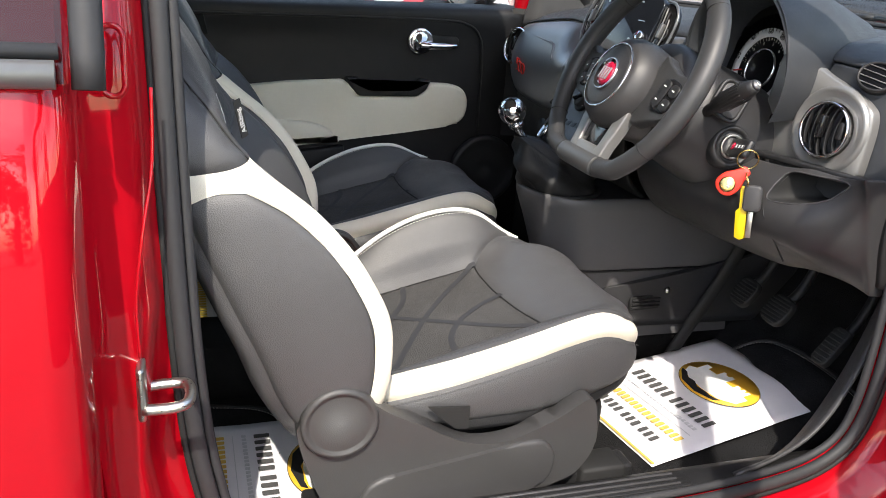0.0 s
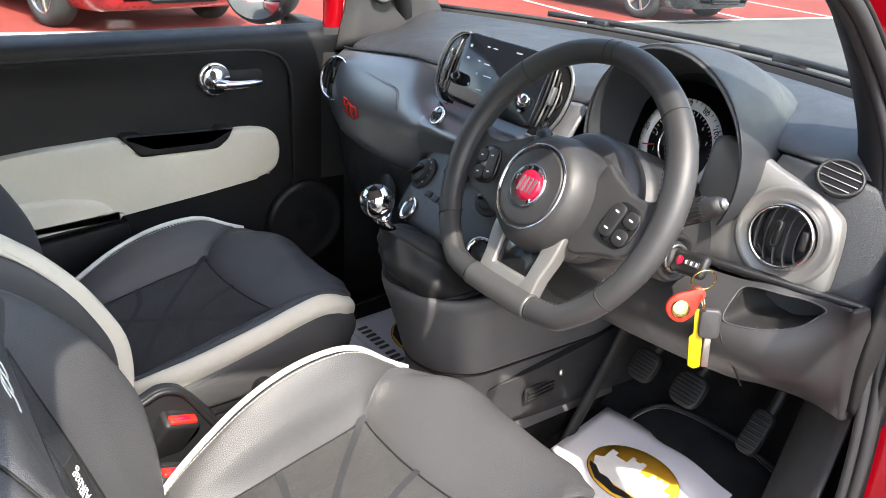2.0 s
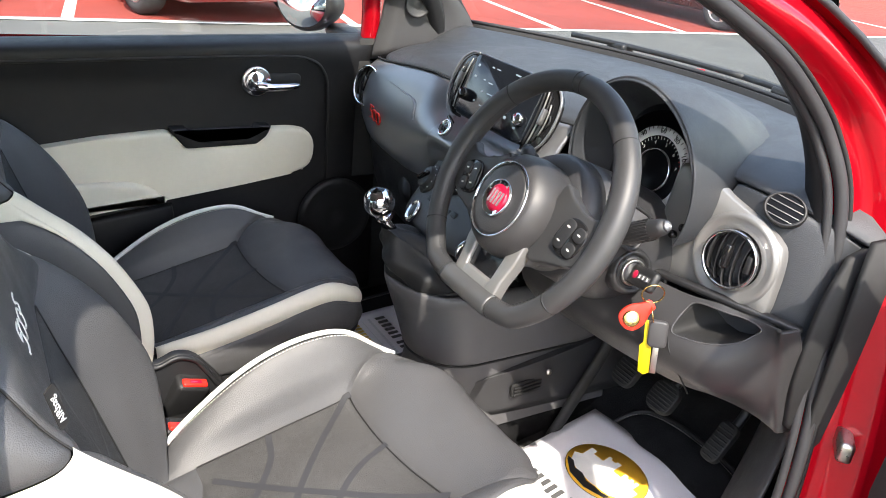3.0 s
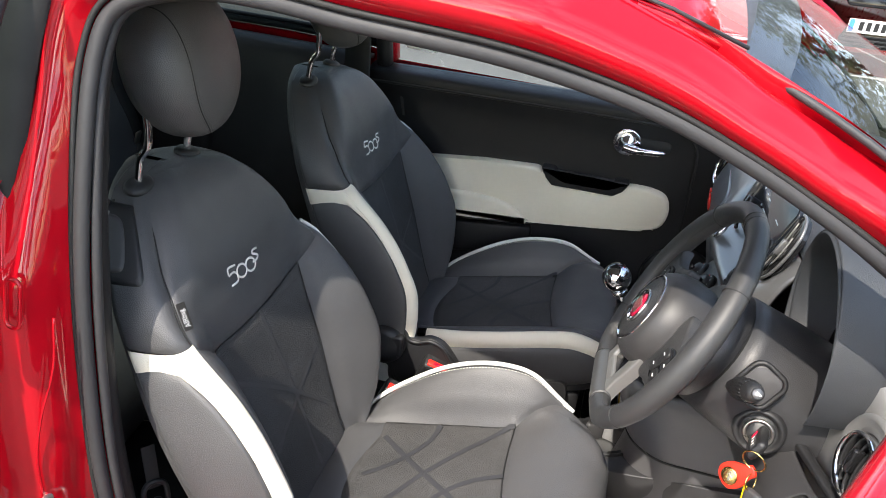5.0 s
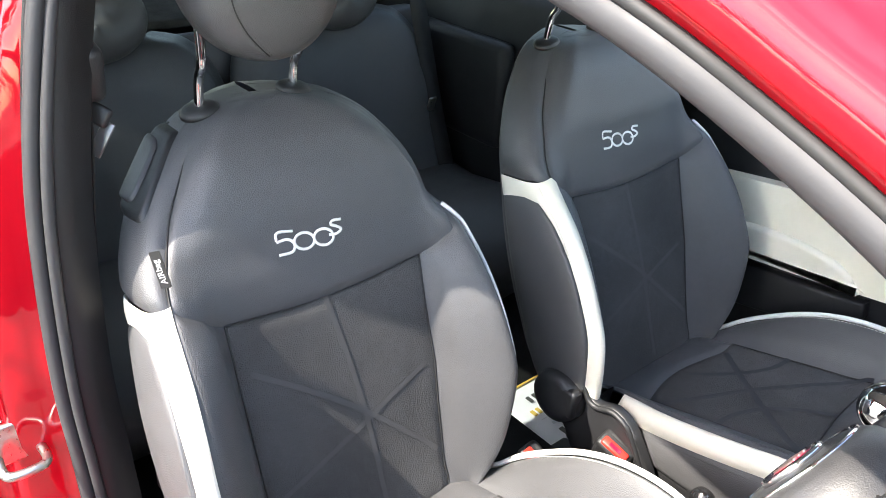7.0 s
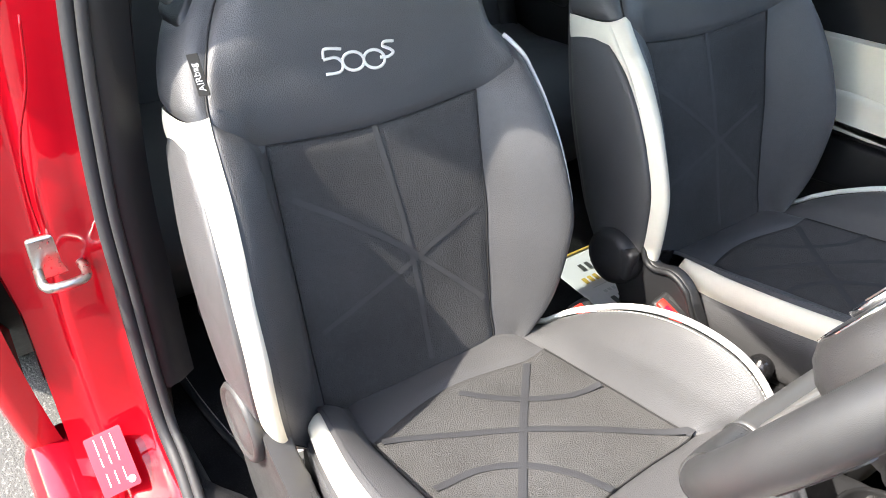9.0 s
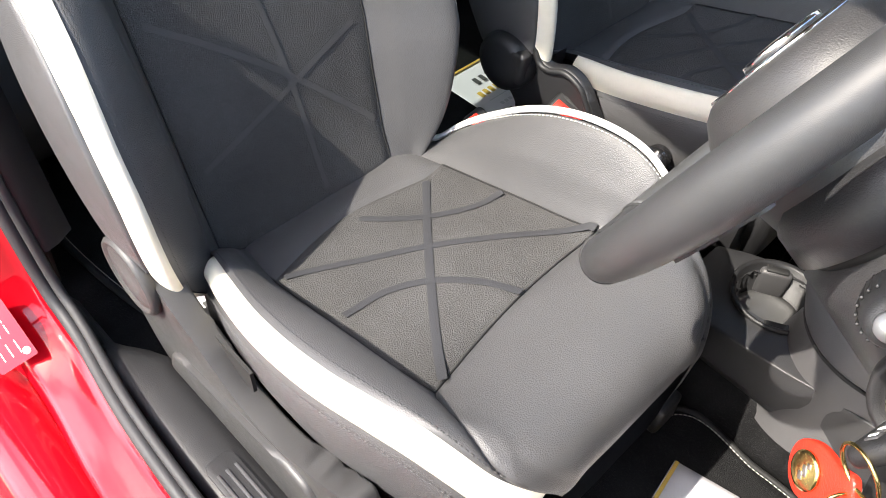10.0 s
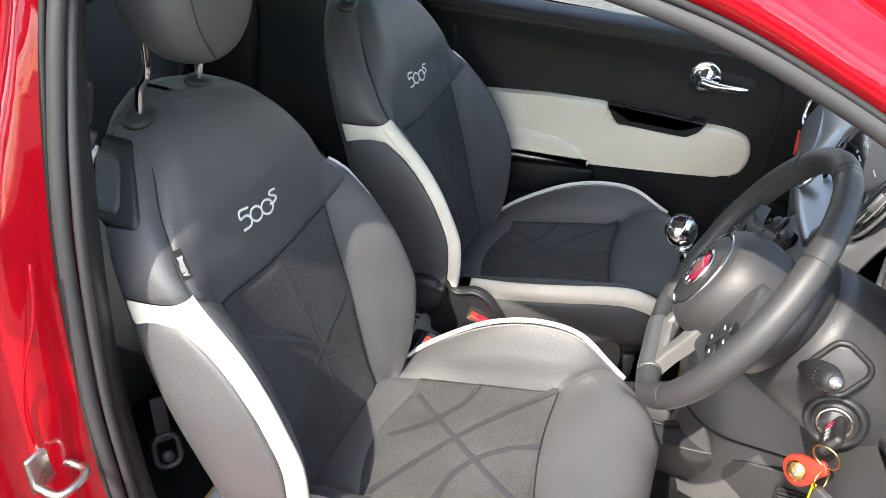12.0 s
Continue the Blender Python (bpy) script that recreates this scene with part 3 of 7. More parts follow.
    part("rear_strip", c.panel("rear_strip", 8, 12, 0.10, rear, 30, 16, puff=0.002), LEATHER, cu)
    part("fabric_panel", c.panel("fabric_panel", 8, 12, rear, fore, 36, 40, puff=0.001), FABRIC, cu, "grey woven fabric panel with dark lines")
    def nose(s):
        u = 6 + 8 * s
        return 0.578 - 0.057 * (u - 6) if u < 8 else (fore((u - 8) / 4) if u < 12 else 0.434 + 0.045 * (u - 12))
    part("front_pad", c.panel("front_pad", 6, 14, nose, 0.605, 60, 36, puff=0.006), LEATHER, cu)
    part("bolster", c.panel("bolster", 12, 14, 0.12, lambda s: 0.434 + 0.090 * s, 22, 50), LEATHER, cu)
    part("side_panel", c.panel("side_panel", 14, 16, 0.11, 0.605, 14, 50), LEATHER, cu)
    pl, _ = c.line(14, 0.125, 0.528, 70, 0.002)
    part("piping", tube("piping", pl, 0.0042, 8), PIPE, cu, "white piping")
    for u, a, z, th in ((6.16, 0.16, 0.57, THREAD), (3.86, 0.17, 0.59, THREAD), (13.75, 0.15, 0.52, CREAM_THREAD)):
        pl, nn = c.line(u, a, z, 140, 0.0008)
        part("stitching", dashes("stitching", pl, nn), th, cu)
    for u, a, z in ((8, 0.21, 0.464), (12, 0.20, 0.434)):
        pl, nn = c.line(u, a, z, 60, -0.0034)
        part("seam", tube("seam", pl, 0.0011, 6), INK_SHADE, cu)
    P, N = c.read(np.linspace(8, 12, 40), np.array([fore(q) for q in np.linspace(0, 1, 40)]))
    part("seam", tube("seam", P - N * 0.0034, 0.0012, 6), INK_SHADE, cu)
    P, N = c.read(np.linspace(6.6, 13.4, 90), np.full(90, 0.597))
    part("seam", tube("seam", P - N * 0.0008, 0.0012, 6), INK_SHADE, cu)
    # crossing dark lines on the fabric, as (x, y from the middle)
    lines = [[(0.213, 0.115), (0.307, 0.027), (0.405, -0.059), (0.462, -0.106)], [(0.222, -0.110), (0.240, -0.075), (0.307, 0.027), (0.373, 0.103), (0.436, 0.163)],
             [(0.204, 0.014), (0.235, 0.036), (0.263, 0.063), (0.294, 0.107), (0.305, 0.152)], [(0.321, -0.107), (0.327, -0.053), (0.352, -0.011), (0.395, 0.020), (0.438, 0.031)]]
    uu = np.linspace(8, 12, 121)
    for ln in lines:
        xy = curve(ln, 60)
        pl, nn = [], []
        for x, y in xy:
            P, N = c.read(uu, np.full(121, x))
            u = float(np.interp(cy + y, P[:, 1], uu))
            p, n = c.read(np.array([u]), np.array([x]))
            pl.append(p[0] + n[0] * 0.0022)
            nn.append(n[0])
        pl, nn = np.array(pl), np.array(nn)
        side = np.cross(np.gradient(pl, axis=0), nn)
        side /= np.linalg.norm(side, axis=1, keepdims=True)
        part("fabric_line", grid("fabric_line", np.array([pl + side * 0.0048, pl + nn * 0.0003, pl - side * 0.0048])), TAPE, cu)
    # headrest on two bent chrome posts
    hx, hz = -0.088, 1.205
    sph = []
    for a in np.linspace(-math.pi / 2, math.pi / 2, 26):
        row = []
        for q in np.linspace(0, 2 * math.pi, 44, endpoint=False):
            ca, sa, cq, sq = math.cos(a), math.sin(a), math.cos(q), math.sin(q)
            pw = lambda v, e: math.copysign(abs(v) ** e, v)
            lx, ly, lz = 0.058 * pw(sa, 0.85), 0.096 * pw(ca, 0.62) * cq - 0.005, 0.104 * pw(ca, 0.62) * sq
            row.append((hx + lx * 0.97 - lz * 0.22, cy + ly, hz + lz * 0.97 + lx * 0.2))
        sph.append(row)
    head = part("headrest", grid("headrest", np.array(sph), True), LEATHER, root, "rounded black leather headrest")
    for dy, mat in ((-0.003, THREAD), (0.0, INK_SHADE), (0.003, THREAD)):
        pp = []
        for lz in np.linspace(0.088, -0.096, 70):
            ly = -0.066 + dy + 0.05 * max(0.0, -lz / 0.1) ** 3
            rad = min(0.999, math.hypot((ly + 0.005) / 0.096, lz / 0.104))
            ca = rad ** (1 / 0.62)
            lx = 0.058 * math.sqrt(1 - ca * ca) ** 0.85 + (0.0004 if mat is THREAD else -0.0002)
            pp.append((hx + lx * 0.97 - lz * 0.22, cy + ly, hz + lz * 0.97 + lx * 0.2))
        if mat is THREAD:
            part("stitching", dashes("stitching", pp, (1, -0.3, 0), 0.0055, 0.0032), THREAD, head)
        else:
            part("seam", tube("seam", pp, 0.0009, 6), INK_SHADE, head)
    for y in (-0.062, 0.062):
        pts = [(-0.124, cy - 0.010 + y, 1.02), (-0.121, cy - 0.010 + y, 1.055), (-0.116, cy - 0.010 + y, 1.082), (-0.103, cy - 0.010 + y, 1.105), (-0.102, cy - 0.010 + y, 1.16)]
        part("post", tube("post", curve(pts, 18), 0.0058, 12, up=(0, 1, 0)), CHROME, root, "bent chrome headrest post")
        g = part("post_collar", lathe("post_collar", [(0.021, 0), (0.021, 0.004), (0.017, 0.008), (0.009, 0.010)], frame_of((-0.122, cy - 0.010 + y, 1.0415 + 0.05 * y), (0.2, 0.2 * y / 0.062, 1), (0, 1, 0)), 24, 1.15, 0.85), PLASTIC, root)
    # recliner, valance and runners
    sg = -1
    ys = cy - 0.213
    val_in = [(0.062, 0.53), (0.085, 0.578), (0.115, 0.594), (0.15, 0.587), (0.178, 0.56), (0.215, 0.528), (0.26, 0.512), (0.315, 0.508), (0.38, 0.515), (0.44, 0.535), (0.505, 0.552), (0.512, 0.47), (0.50, 0.432), (0.30, 0.398), (0.18, 0.395), (0.115, 0.43)]
    mside = Matrix(((1, 0, 0, 0), (0, 0, 1, ys), (0, 1, 0, 0), (0, 0, 0, 1)))
    val = [(0.074, 0.540), (0.081, 0.577), (0.098, 0.600), (0.125, 0.610), (0.150, 0.602), (0.172, 0.581), (0.200, 0.562), (0.235, 0.545), (0.264, 0.527), (0.312, 0.507), (0.362, 0.508), (0.403, 0.523), (0.435, 0.538), (0.474, 0.560), (0.487, 0.530), (0.491, 0.488), (0.476, 0.452), (0.440, 0.428), (0.30, 0.398), (0.18, 0.395), (0.115, 0.43)]
    if outer:
        v = part("side_valance", plate("side_valance", [tuple(p) for p in curve(val, 70, True)], 0.03, mside @ Matrix.Translation((0, 0, -0.016)), 0.004), SEATPLASTIC, root, "charcoal plastic side valance")
        rib = [(0.150, 0.410), (0.156, 0.450), (0.175, 0.471), (0.214, 0.479), (0.306, 0.493), (0.392, 0.505), (0.420, 0.493), (0.429, 0.468), (0.418, 0.436), (0.380, 0.424), (0.28, 0.400), (0.19, 0.400)]
        part("raised_panel", plate("raised_panel", [(x, z) for x, z in curve(rib, 60, True)], 0.009, Matrix(((1, 0, 0, 0), (0, 0, -1, ys - 0.014), (0, 1, 0, 0), (0, 0, 0, 1))), 0.006, 3), SEATPLASTIC, v)
        part("belt_slot", plate("belt_slot", [(0.245, 0.560), (0.303, 0.555), (0.303, 0.522), (0.285, 0.524), (0.268, 0.538)], 0.004, Matrix(((1, 0, 0, 0), (0, 0, -1, ys + 0.005), (0, 1, 0, 0), (0, 0, 0, 1)))), INK_SHADE, v)
        part("recliner_cover", lathe("recliner_cover", [(0.049, 0), (0.049, 0.009), (0.046, 0.013), (0.042, 0.013), (0.040, 0.010), (0.037, 0.0105), (0.0, 0.012)], frame_of((0.124, ys - 0.014, 0.566), (0, -1, 0)), 44), SEATPLASTIC, v, "round recliner cover")
        def shoulder_pad(name, u0, u1, t0, t1, lift, soft, n=26):
            """A rounded pad lifted off the shoulder's skin."""
            a = np.linspace(-1, 1, n)
            A, B = np.meshgrid(a, a)
            P, N = b.read(u0 + (u1 - u0) * (A + 1) / 2, t0 + (t1 - t0) * (B + 1) / 2)
            d = 1 - (abs(A) ** 4 + abs(B) ** 4) ** 0.25
            h = np.clip(d / soft, -0.6, 1)
            return grid(name, P + N * (lift * np.where(h > 0, np.sin(h * math.pi / 2), h * 0.8))[..., None], flip=b.flip)

        lever = part("release_lever", shoulder_pad("release_lever", 2.1, 4.9, 0.950, 1.026, 0.006, 0.16), PLASTIC, root, "black plastic tilt lever set in the shoulder")
        part("lever_paddle", shoulder_pad("lever_paddle", 2.2, 3.9, 0.960, 1.016, 0.010, 0.12), GREYPLASTIC, lever)
        tag = part("airbag_tag", plate("airbag_tag", rounded(0.0115, 0.042, 0.001), 0.0012, frame_of((0.012, cy - 0.190, 0.932), (0.75, -0.66, 0.1), (0.60, 0.75, 0.22))), INK_SHADE, root, "small black fabric tag with white letters")
        part("tag_text", letters("tag_text", "AIRbag", 0.0098, frame_of((0.0132, cy - 0.1911, 0.930), (0.75, -0.66, 0.1), (-0.26, -0.16, 0.95))), TAGTHREAD, tag)
    else:
        k = part("recliner_knob", lathe("recliner_knob", [(0.044, 0), (0.044, 0.03), (0.040, 0.042), (0.030, 0.046), (0.0, 0.047)], frame_of((0.130, 0.086, 0.573), (0, -1, 0)), 36), PLASTIC, root, "round black recliner knob")
        v = part("side_valance", plate("side_valance", [(max(p[0], 0.175 + 0.1 * max(0.0, p[1] - 0.5)), p[1]) for p in curve(val_in, 70, True)], 0.03, mside @ Matrix.Translation((0, 0, 0.012)), 0.0), PLASTIC, root)
        armo = [(0.084, 0.555), (0.088, 0.592), (0.112, 0.618), (0.142, 0.626), (0.168, 0.615), (0.180, 0.594), (0.196, 0.590), (0.222, 0.600), (0.248, 0.594), (0.268, 0.575), (0.300, 0.530), (0.322, 0.480), (0.300, 0.455), (0.22, 0.455), (0.165, 0.470), (0.140, 0.505), (0.112, 0.530)]
        inward = lambda y: Matrix(((1, 0, 0, 0), (0, 0, -1, y), (0, 1, 0, 0), (0, 0, 0, 1)))
        part("recliner_arm", plate("recliner_arm", [tuple(p) for p in curve(armo, 80, True)], 0.016, inward(0.086), 0.005, 3), PLASTIC, root, "black moulded recliner arm")
        part("arm_ridge", tube("arm_ridge", curve([(x, 0.069, z) for x, z in ((0.090, 0.588), (0.113, 0.614), (0.142, 0.621), (0.165, 0.611), (0.178, 0.589), (0.196, 0.585), (0.222, 0.595), (0.246, 0.589), (0.264, 0.570), (0.312, 0.490))], 50), 0.0045, 8), PLASTIC, root)
        part("knob_grip", rbox("knob_grip", (0.030, 0.022, 0.050), Matrix.Translation((0.157, 0.052, 0.580)), 0.006), PLASTIC, k)
        part("height_knob", lathe("height_knob", [(0.017, 0), (0.018, 0.012), (0.014, 0.020), (0.0, 0.021)], frame_of((0.383, 0.086, 0.545), (0.1, -1, 0.25)), 24), GLOSS, root)
        tag = part("airbag_tag", plate("airbag_tag", rounded(0.014, 0.043, 0.001), 0.0012, frame_of((0.002, cy + 0.202, 0.933), (0.75, 0.66, 0.1), (0.60, -0.75, 0.22))), INK_SHADE, root, "small black fabric tag")
        part("tag_text", letters("tag_text", "AIRbag", 0.0105, frame_of((0.0032, cy + 0.2031, 0.931), (0.75, 0.66, 0.1), (0.26, -0.16, -0.95))), TAGTHREAD, tag)
    part("base", rbox("base", (0.42, 0.34, 0.10), Matrix.Translation((0.33, cy, 0.47)), 0.02), PLASTIC, root)
    for y in (-0.17, 0.17):
        part("runner", rbox("runner", (0.50, 0.045, 0.05), Matrix.Translation((0.34, cy + y, 0.385)), 0.006), PLASTIC, root, "black steel seat runner")
    part("runner_cover", rbox("runner_cover", (0.086, 0.060, 0.062), Matrix.Translation((0.532, cy - 0.178, 0.389)), 0.006, 2, 0.86), INK_SHADE, root, "black plastic end cover of the runner")
    return root


seat("driver_seat", -0.293, True, "black leather bucket seat with white side band and grey fabric centre")
seat("passenger_seat", 0.293, False, "black leather bucket seat in shade with cream side band")


# ---- ground and surroundings ----
def slab(name, x0, x1, y0, y1, z, material, label, kind="structure", nx=2, ny=2):
    me = mesh(name, [(x0, y0, z), (x1, y0, z), (x1, y1, z), (x0, y1, z)], [(0, 1, 2, 3)], False)
    ob = part(name, me, material)
    return tagged(ob, label, "ground", kind=kind)


slab("ground", -300, 300, -300, 300, 0.0, TARMAC, "dark grey tarmac car park")
slab("pavement", -30, 40, 6.42, 11.9, 0.006, REDTARMAC, "red surfaced parking bays")


def bay_line(pts, w=0.1):
    p = np.array([(x, y, 0.010) for x, y in pts])
    d = np.gradient(p, axis=0)
    s = np.cross(d, (0, 0, 1))
    s /= np.linalg.norm(s, axis=1, keepdims=True)
    ob = part("bay_line", sheet("bay_line", np.array([p + s * w / 2, p - s * w / 2]), 0.003), LINEPAINT)
    return tagged(ob, "worn white painted parking bay line", "road marking", "bay lines")


bay_line([(-20, 6.36), (0, 6.38), (4, 6.40), (12, 6.41), (30, 6.4)], 0.12)
for bx in (-2.0, 0.8, 3.45, 6.1, 8.2, 11.4, 14.0):
    bay_line([(bx, 6.46), (bx + 0.25, 8.0), (bx + 0.62, 10.4)])
wall_back = part("wall_north", rbox("wall_north", (70, 0.25, 3.4), Matrix.Translation((5, 12.0, 1.7)), 0.01), RENDERWALL)
tagged(wall_back, "pale grey rendered yard wall", "wall", kind="structure")
post_bar = tagged(part("white_pole", tube("white_pole", [(5.35, 11.75, 0), (5.35, 11.75, 2.6)], 0.05, 12, up=(0, 1, 0)), PLATE), "white painted pole standing against the wall", "pole")


def hedge(at, size, seed, label):
    """A leafy mass of many small leaves round crooked stems."""
    rng = np.random.default_rng(seed)
    root = thing("tree", (at[0], at[1], 0), label, "tree", "trees")
    part("trunk", tube("trunk", curve([(at[0], at[1], 0), (at[0] + 0.1, at[1], size[2] * 0.3), (at[0] - 0.1, at[1] + 0.1, size[2] * 0.7)], 10), np.linspace(0.22, 0.06, 10), 8, up=(0, 1, 0)), TYRE, root)
    V, F = [], []
    blobs = rng.normal(size=(26, 3)) * np.array(size) * 0.26 + np.array([at[0], at[1], size[2] * 0.62])
    for c in blobs:
        n = 130
        q = rng.normal(size=(n, 3))
        q = c + q / np.linalg.norm(q, axis=1, keepdims=True) * rng.uniform(0.3, 1.0, (n, 1)) * np.array(size) * 0.16
        for p in q:
            a, b = rng.normal(size=3), rng.normal(size=3)
            a = a / np.linalg.norm(a) * rng.uniform(0.10, 0.22)
            b = np.cross(a, b)
            b = b / np.linalg.norm(b) * 0.09
            o = len(V)
            V += [p - a, p + b, p + a, p - b]
            F.append((o, o + 1, o + 2, o + 3))
    part("crown", mesh("crown", V, F, False), HEDGE, root)


for i, (hx, hy, hs) in enumerate([(-3, 15.5, 6), (4, 16.5, 8), (12, 15.8, 9), (-13, -22, 8), (-4, -24, 9), (6, -23, 8), (15, -21, 9), (24, -16, 8), (30, -4, 9), (31, 8, 8), (-24, -12, 9), (8.2, 16.6, 12), (15, 20, 12), (21, 17, 9), (27, 14, 9)]):
    hedge((hx, hy), (5.5, 3.6, hs), 40 + i, "broad green leafy tree beyond the car park")


# ---- cars ----
def wheel(parent, at, side, r=0.29, w=0.185, spokes=8):
    m = frame_of(at, (0, side, 0))
    prof = [(r * 0.62, -w / 2), (r * 0.9, -w / 2), (r * 0.98, -w * 0.38), (r, -w * 0.2), (r, w * 0.2), (r * 0.98, w * 0.38), (r * 0.9, w / 2), (r * 0.66, w / 2), (r * 0.64, w * 0.42)]
    wh = part("wheel", lathe("wheel", prof, m, 40), TYRE, parent, "black tyre on alloy wheel")
    part("rim", lathe("rim", [(r * 0.66, w * 0.36), (r * 0.66, w * 0.47), (r * 0.60, w * 0.46), (r * 0.57, w * 0.2), (0.0, w * 0.12)], m, 36), GLOSS, wh)
    bars = [rbox("s", (r * 0.56, 0.028, 0.02), m @ pose(0, 0, w * 0.36, 0, 0, 360 * i / spokes) @ Matrix.Translation((r * 0.32, 0, 0)), 0.005) for i in range(spokes)]
    part("spokes", joined("spokes", bars + [lathe("h", [(0.055, w * 0.3), (0.055, w * 0.42), (0.0, w * 0.44)], m, 20)]), STEEL, wh)
    return wh


def parked_car(at, turn, paint, label, size=(4.1, 1.78, 1.5), plate_on=True):
    """A parked hatchback whose nose points along its own -y, at place at, turned by degrees."""
    L, W, H = size
    M = pose(at[0], at[1], 0, 0, 0, turn)
    root = thing("parked_car", (at[0], at[1], 0), label, "car", "parked cars")

    def tf(me):
        me.transform(M)
        return me

    # y along the length: from nose to tail, lower half width and shoulder height
    st = [(-L / 2, 0.72, 0.30, 0.62), (-L / 2 + 0.08, 0.84, 0.22, 0.74), (-L / 2 + 0.35, 0.95, 0.2, 0.84), (-L * 0.27, 1.0, 0.2, 0.94), (-L * 0.12, 1.0, 0.2, 1.0), (L * 0.15, 1.0, 0.2, 1.02), (L * 0.38, 0.98, 0.22, 1.02), (L / 2 - 0.08, 0.9, 0.26, 0.95), (L / 2, 0.78, 0.32, 0.85)]
    rows = []
    for y, kw, zb, zs in curve(st, 40):
        w = W / 2 * kw
        rows.append([(-w * 0.88, y, zb), (-w * 0.98, y, zb + 0.12), (-w, y, 0.52), (-w * 0.985, y, zs - 0.22), (-w * 0.93, y, zs - 0.06), (-w * 0.82, y, zs), (-w * 0.4, y, zs + 0.03), (0, y, zs + 0.04),
                     (w * 0.4, y, zs + 0.03), (w * 0.82, y, zs), (w * 0.93, y, zs - 0.06), (w * 0.985, y, zs - 0.22), (w, y, 0.52), (w * 0.98, y, zb + 0.12), (w * 0.88, y, zb)])
    body = part("body", tf(grid("body", np.array([curve(r, 44) for r in rows]), True)), paint, root)
    cab = []
    for y, z, kw in ((-L * 0.16, 0.98, 0.80), (-L * 0.10, 1.14, 0.76), (-L * 0.02, H - 0.08, 0.70), (L * 0.08, H, 0.67), (L * 0.25, H - 0.02, 0.66), (L * 0.36, H - 0.10, 0.67), (L * 0.44, 1.0, 0.78)):
        w = W / 2 * kw
        cab.append([(-W / 2 * 0.84, y, 0.96), (-w, y, z - 0.05), (-w * 0.8, y, z), (0, y, z + 0.02), (w * 0.8, y, z), (w, y, z - 0.05), (W / 2 * 0.84, y, 0.96)])
    part("cabin", tf(grid("cabin", np.array([curve(r, 30) for r in cab]))), GLOSS, root, "dark glazed cabin")
    part("roof", tf(grid("roof", np.array([[(x * 0.95, y, z + 0.012) for x, y, z in curve(r, 30)[9:21]] for r in cab[2:6]]))), paint, root)
    n = -L / 2
    for s in (-1, 1):
        lamp = part("headlamp", tf(lathe("headlamp", [(0.10, 0), (0.10, 0.03), (0.075, 0.05), (0.0, 0.06)], frame_of((s * 0.62, n + 0.10, 0.70), (s * 0.25, -1, 0.25)), 24, 1.5, 0.8)), DIALWHITE, root, "clear headlamp")
        fog = part("fog_grille", tf(plate("fog_grille", rounded(0.36, 0.17, 0.05), 0.03, frame_of((s * 0.60, n + 0.05, 0.42), (s * 0.35, -1, 0.05)), 0.01)), GLOSS, root)
        for i in range(4):
            part("grille_bar", tf(rbox("grille_bar", (0.32, 0.012, 0.012), frame_of((s * 0.60, n + 0.015, 0.365 + 0.036 * i), (s * 0.35, -1, 0.05)), 0.003)), PLASTIC, fog)
    gr = part("grille", tf(plate("grille", rounded(0.72, 0.16, 0.06), 0.03, frame_of((0, n - 0.005, 0.36), (0, -1, 0)), 0.01)), GLOSS, root)
    for i in range(4):
        part("grille_bar", tf(rbox("grille_bar", (0.66, 0.012, 0.02), frame_of((0, n - 0.036, 0.31 + 0.034 * i), (0, -1, 0)), 0.003)), PLASTIC, gr)
    ug = part("upper_grille", tf(plate("upper_grille", rounded(0.62, 0.11, 0.05), 0.02, frame_of((0, n + 0.012, 0.66), (0, -1, 0.2)), 0.008)), GLOSS, root)
    bd = part("badge", tf(lathe("badge", [(0.055, 0), (0.055, 0.012), (0.0, 0.018)], frame_of((0, n - 0.01, 0.74), (0, -1, 0.35)), 24)), CHROME, root)
    if plate_on:
        npl = part("number_plate", tf(plate("number_plate", rounded(0.52, 0.111, 0.008), 0.008, frame_of((0, n - 0.045, 0.46), (0, -1, 0)))), PLATE, root)
        part("country_band", tf(plate("country_band", rounded(0.042, 0.10, 0.004), 0.003, frame_of((-0.235, n - 0.054, 0.46), (0, -1, 0)))), PLATEBLUE, npl)
        for i, (bx, bw) in enumerate(((-0.15, 0.05), (-0.085, 0.05), (-0.02, 0.05), (0.045, 0.05), (0.13, 0.05), (0.20, 0.05))):
            part("plate_bar", tf(plate("plate_bar", rounded(bw * 0.8, 0.072, 0.003), 0.002, frame_of((bx, n - 0.054, 0.46), (0, -1, 0)))), INK_SHADE, npl)
    for s in (-1, 1):
        for y in (n + 0.78, L / 2 - 0.72):
            wh_at = M @ Vector((s * (W / 2 - 0.10), y, 0.31))
            m2 = M.to_3x3() @ Vector((s, 0, 0))
            arch = part("wheel_arch", tf(lathe("wheel_arch", [(0.37, -0.1), (0.37, 0.055), (0.33, 0.06), (0.33, -0.1)], frame_of((s * (W / 2 - 0.055), y, 0.31), (s, 0, 0)), 36)), PLASTIC, root)
            r, w = 0.31, 0.2
            fm = frame_of(wh_at, m2)
            wl = part("wheel", lathe("wheel", [(0.19, -w / 2), (0.28, -w / 2), (r, -0.06), (r, 0.06), (0.28, w / 2), (0.20, w / 2), (0.2, 0.08)], fm, 36), TYRE, root, "black tyre on alloy wheel")
            sp = [rbox("s", (0.18, 0.035, 0.02), fm @ pose(0, 0, 0.085, 0, 0, 72 * i) @ Matrix.Translation((0.10, 0, 0)), 0.005) for i in range(5)]
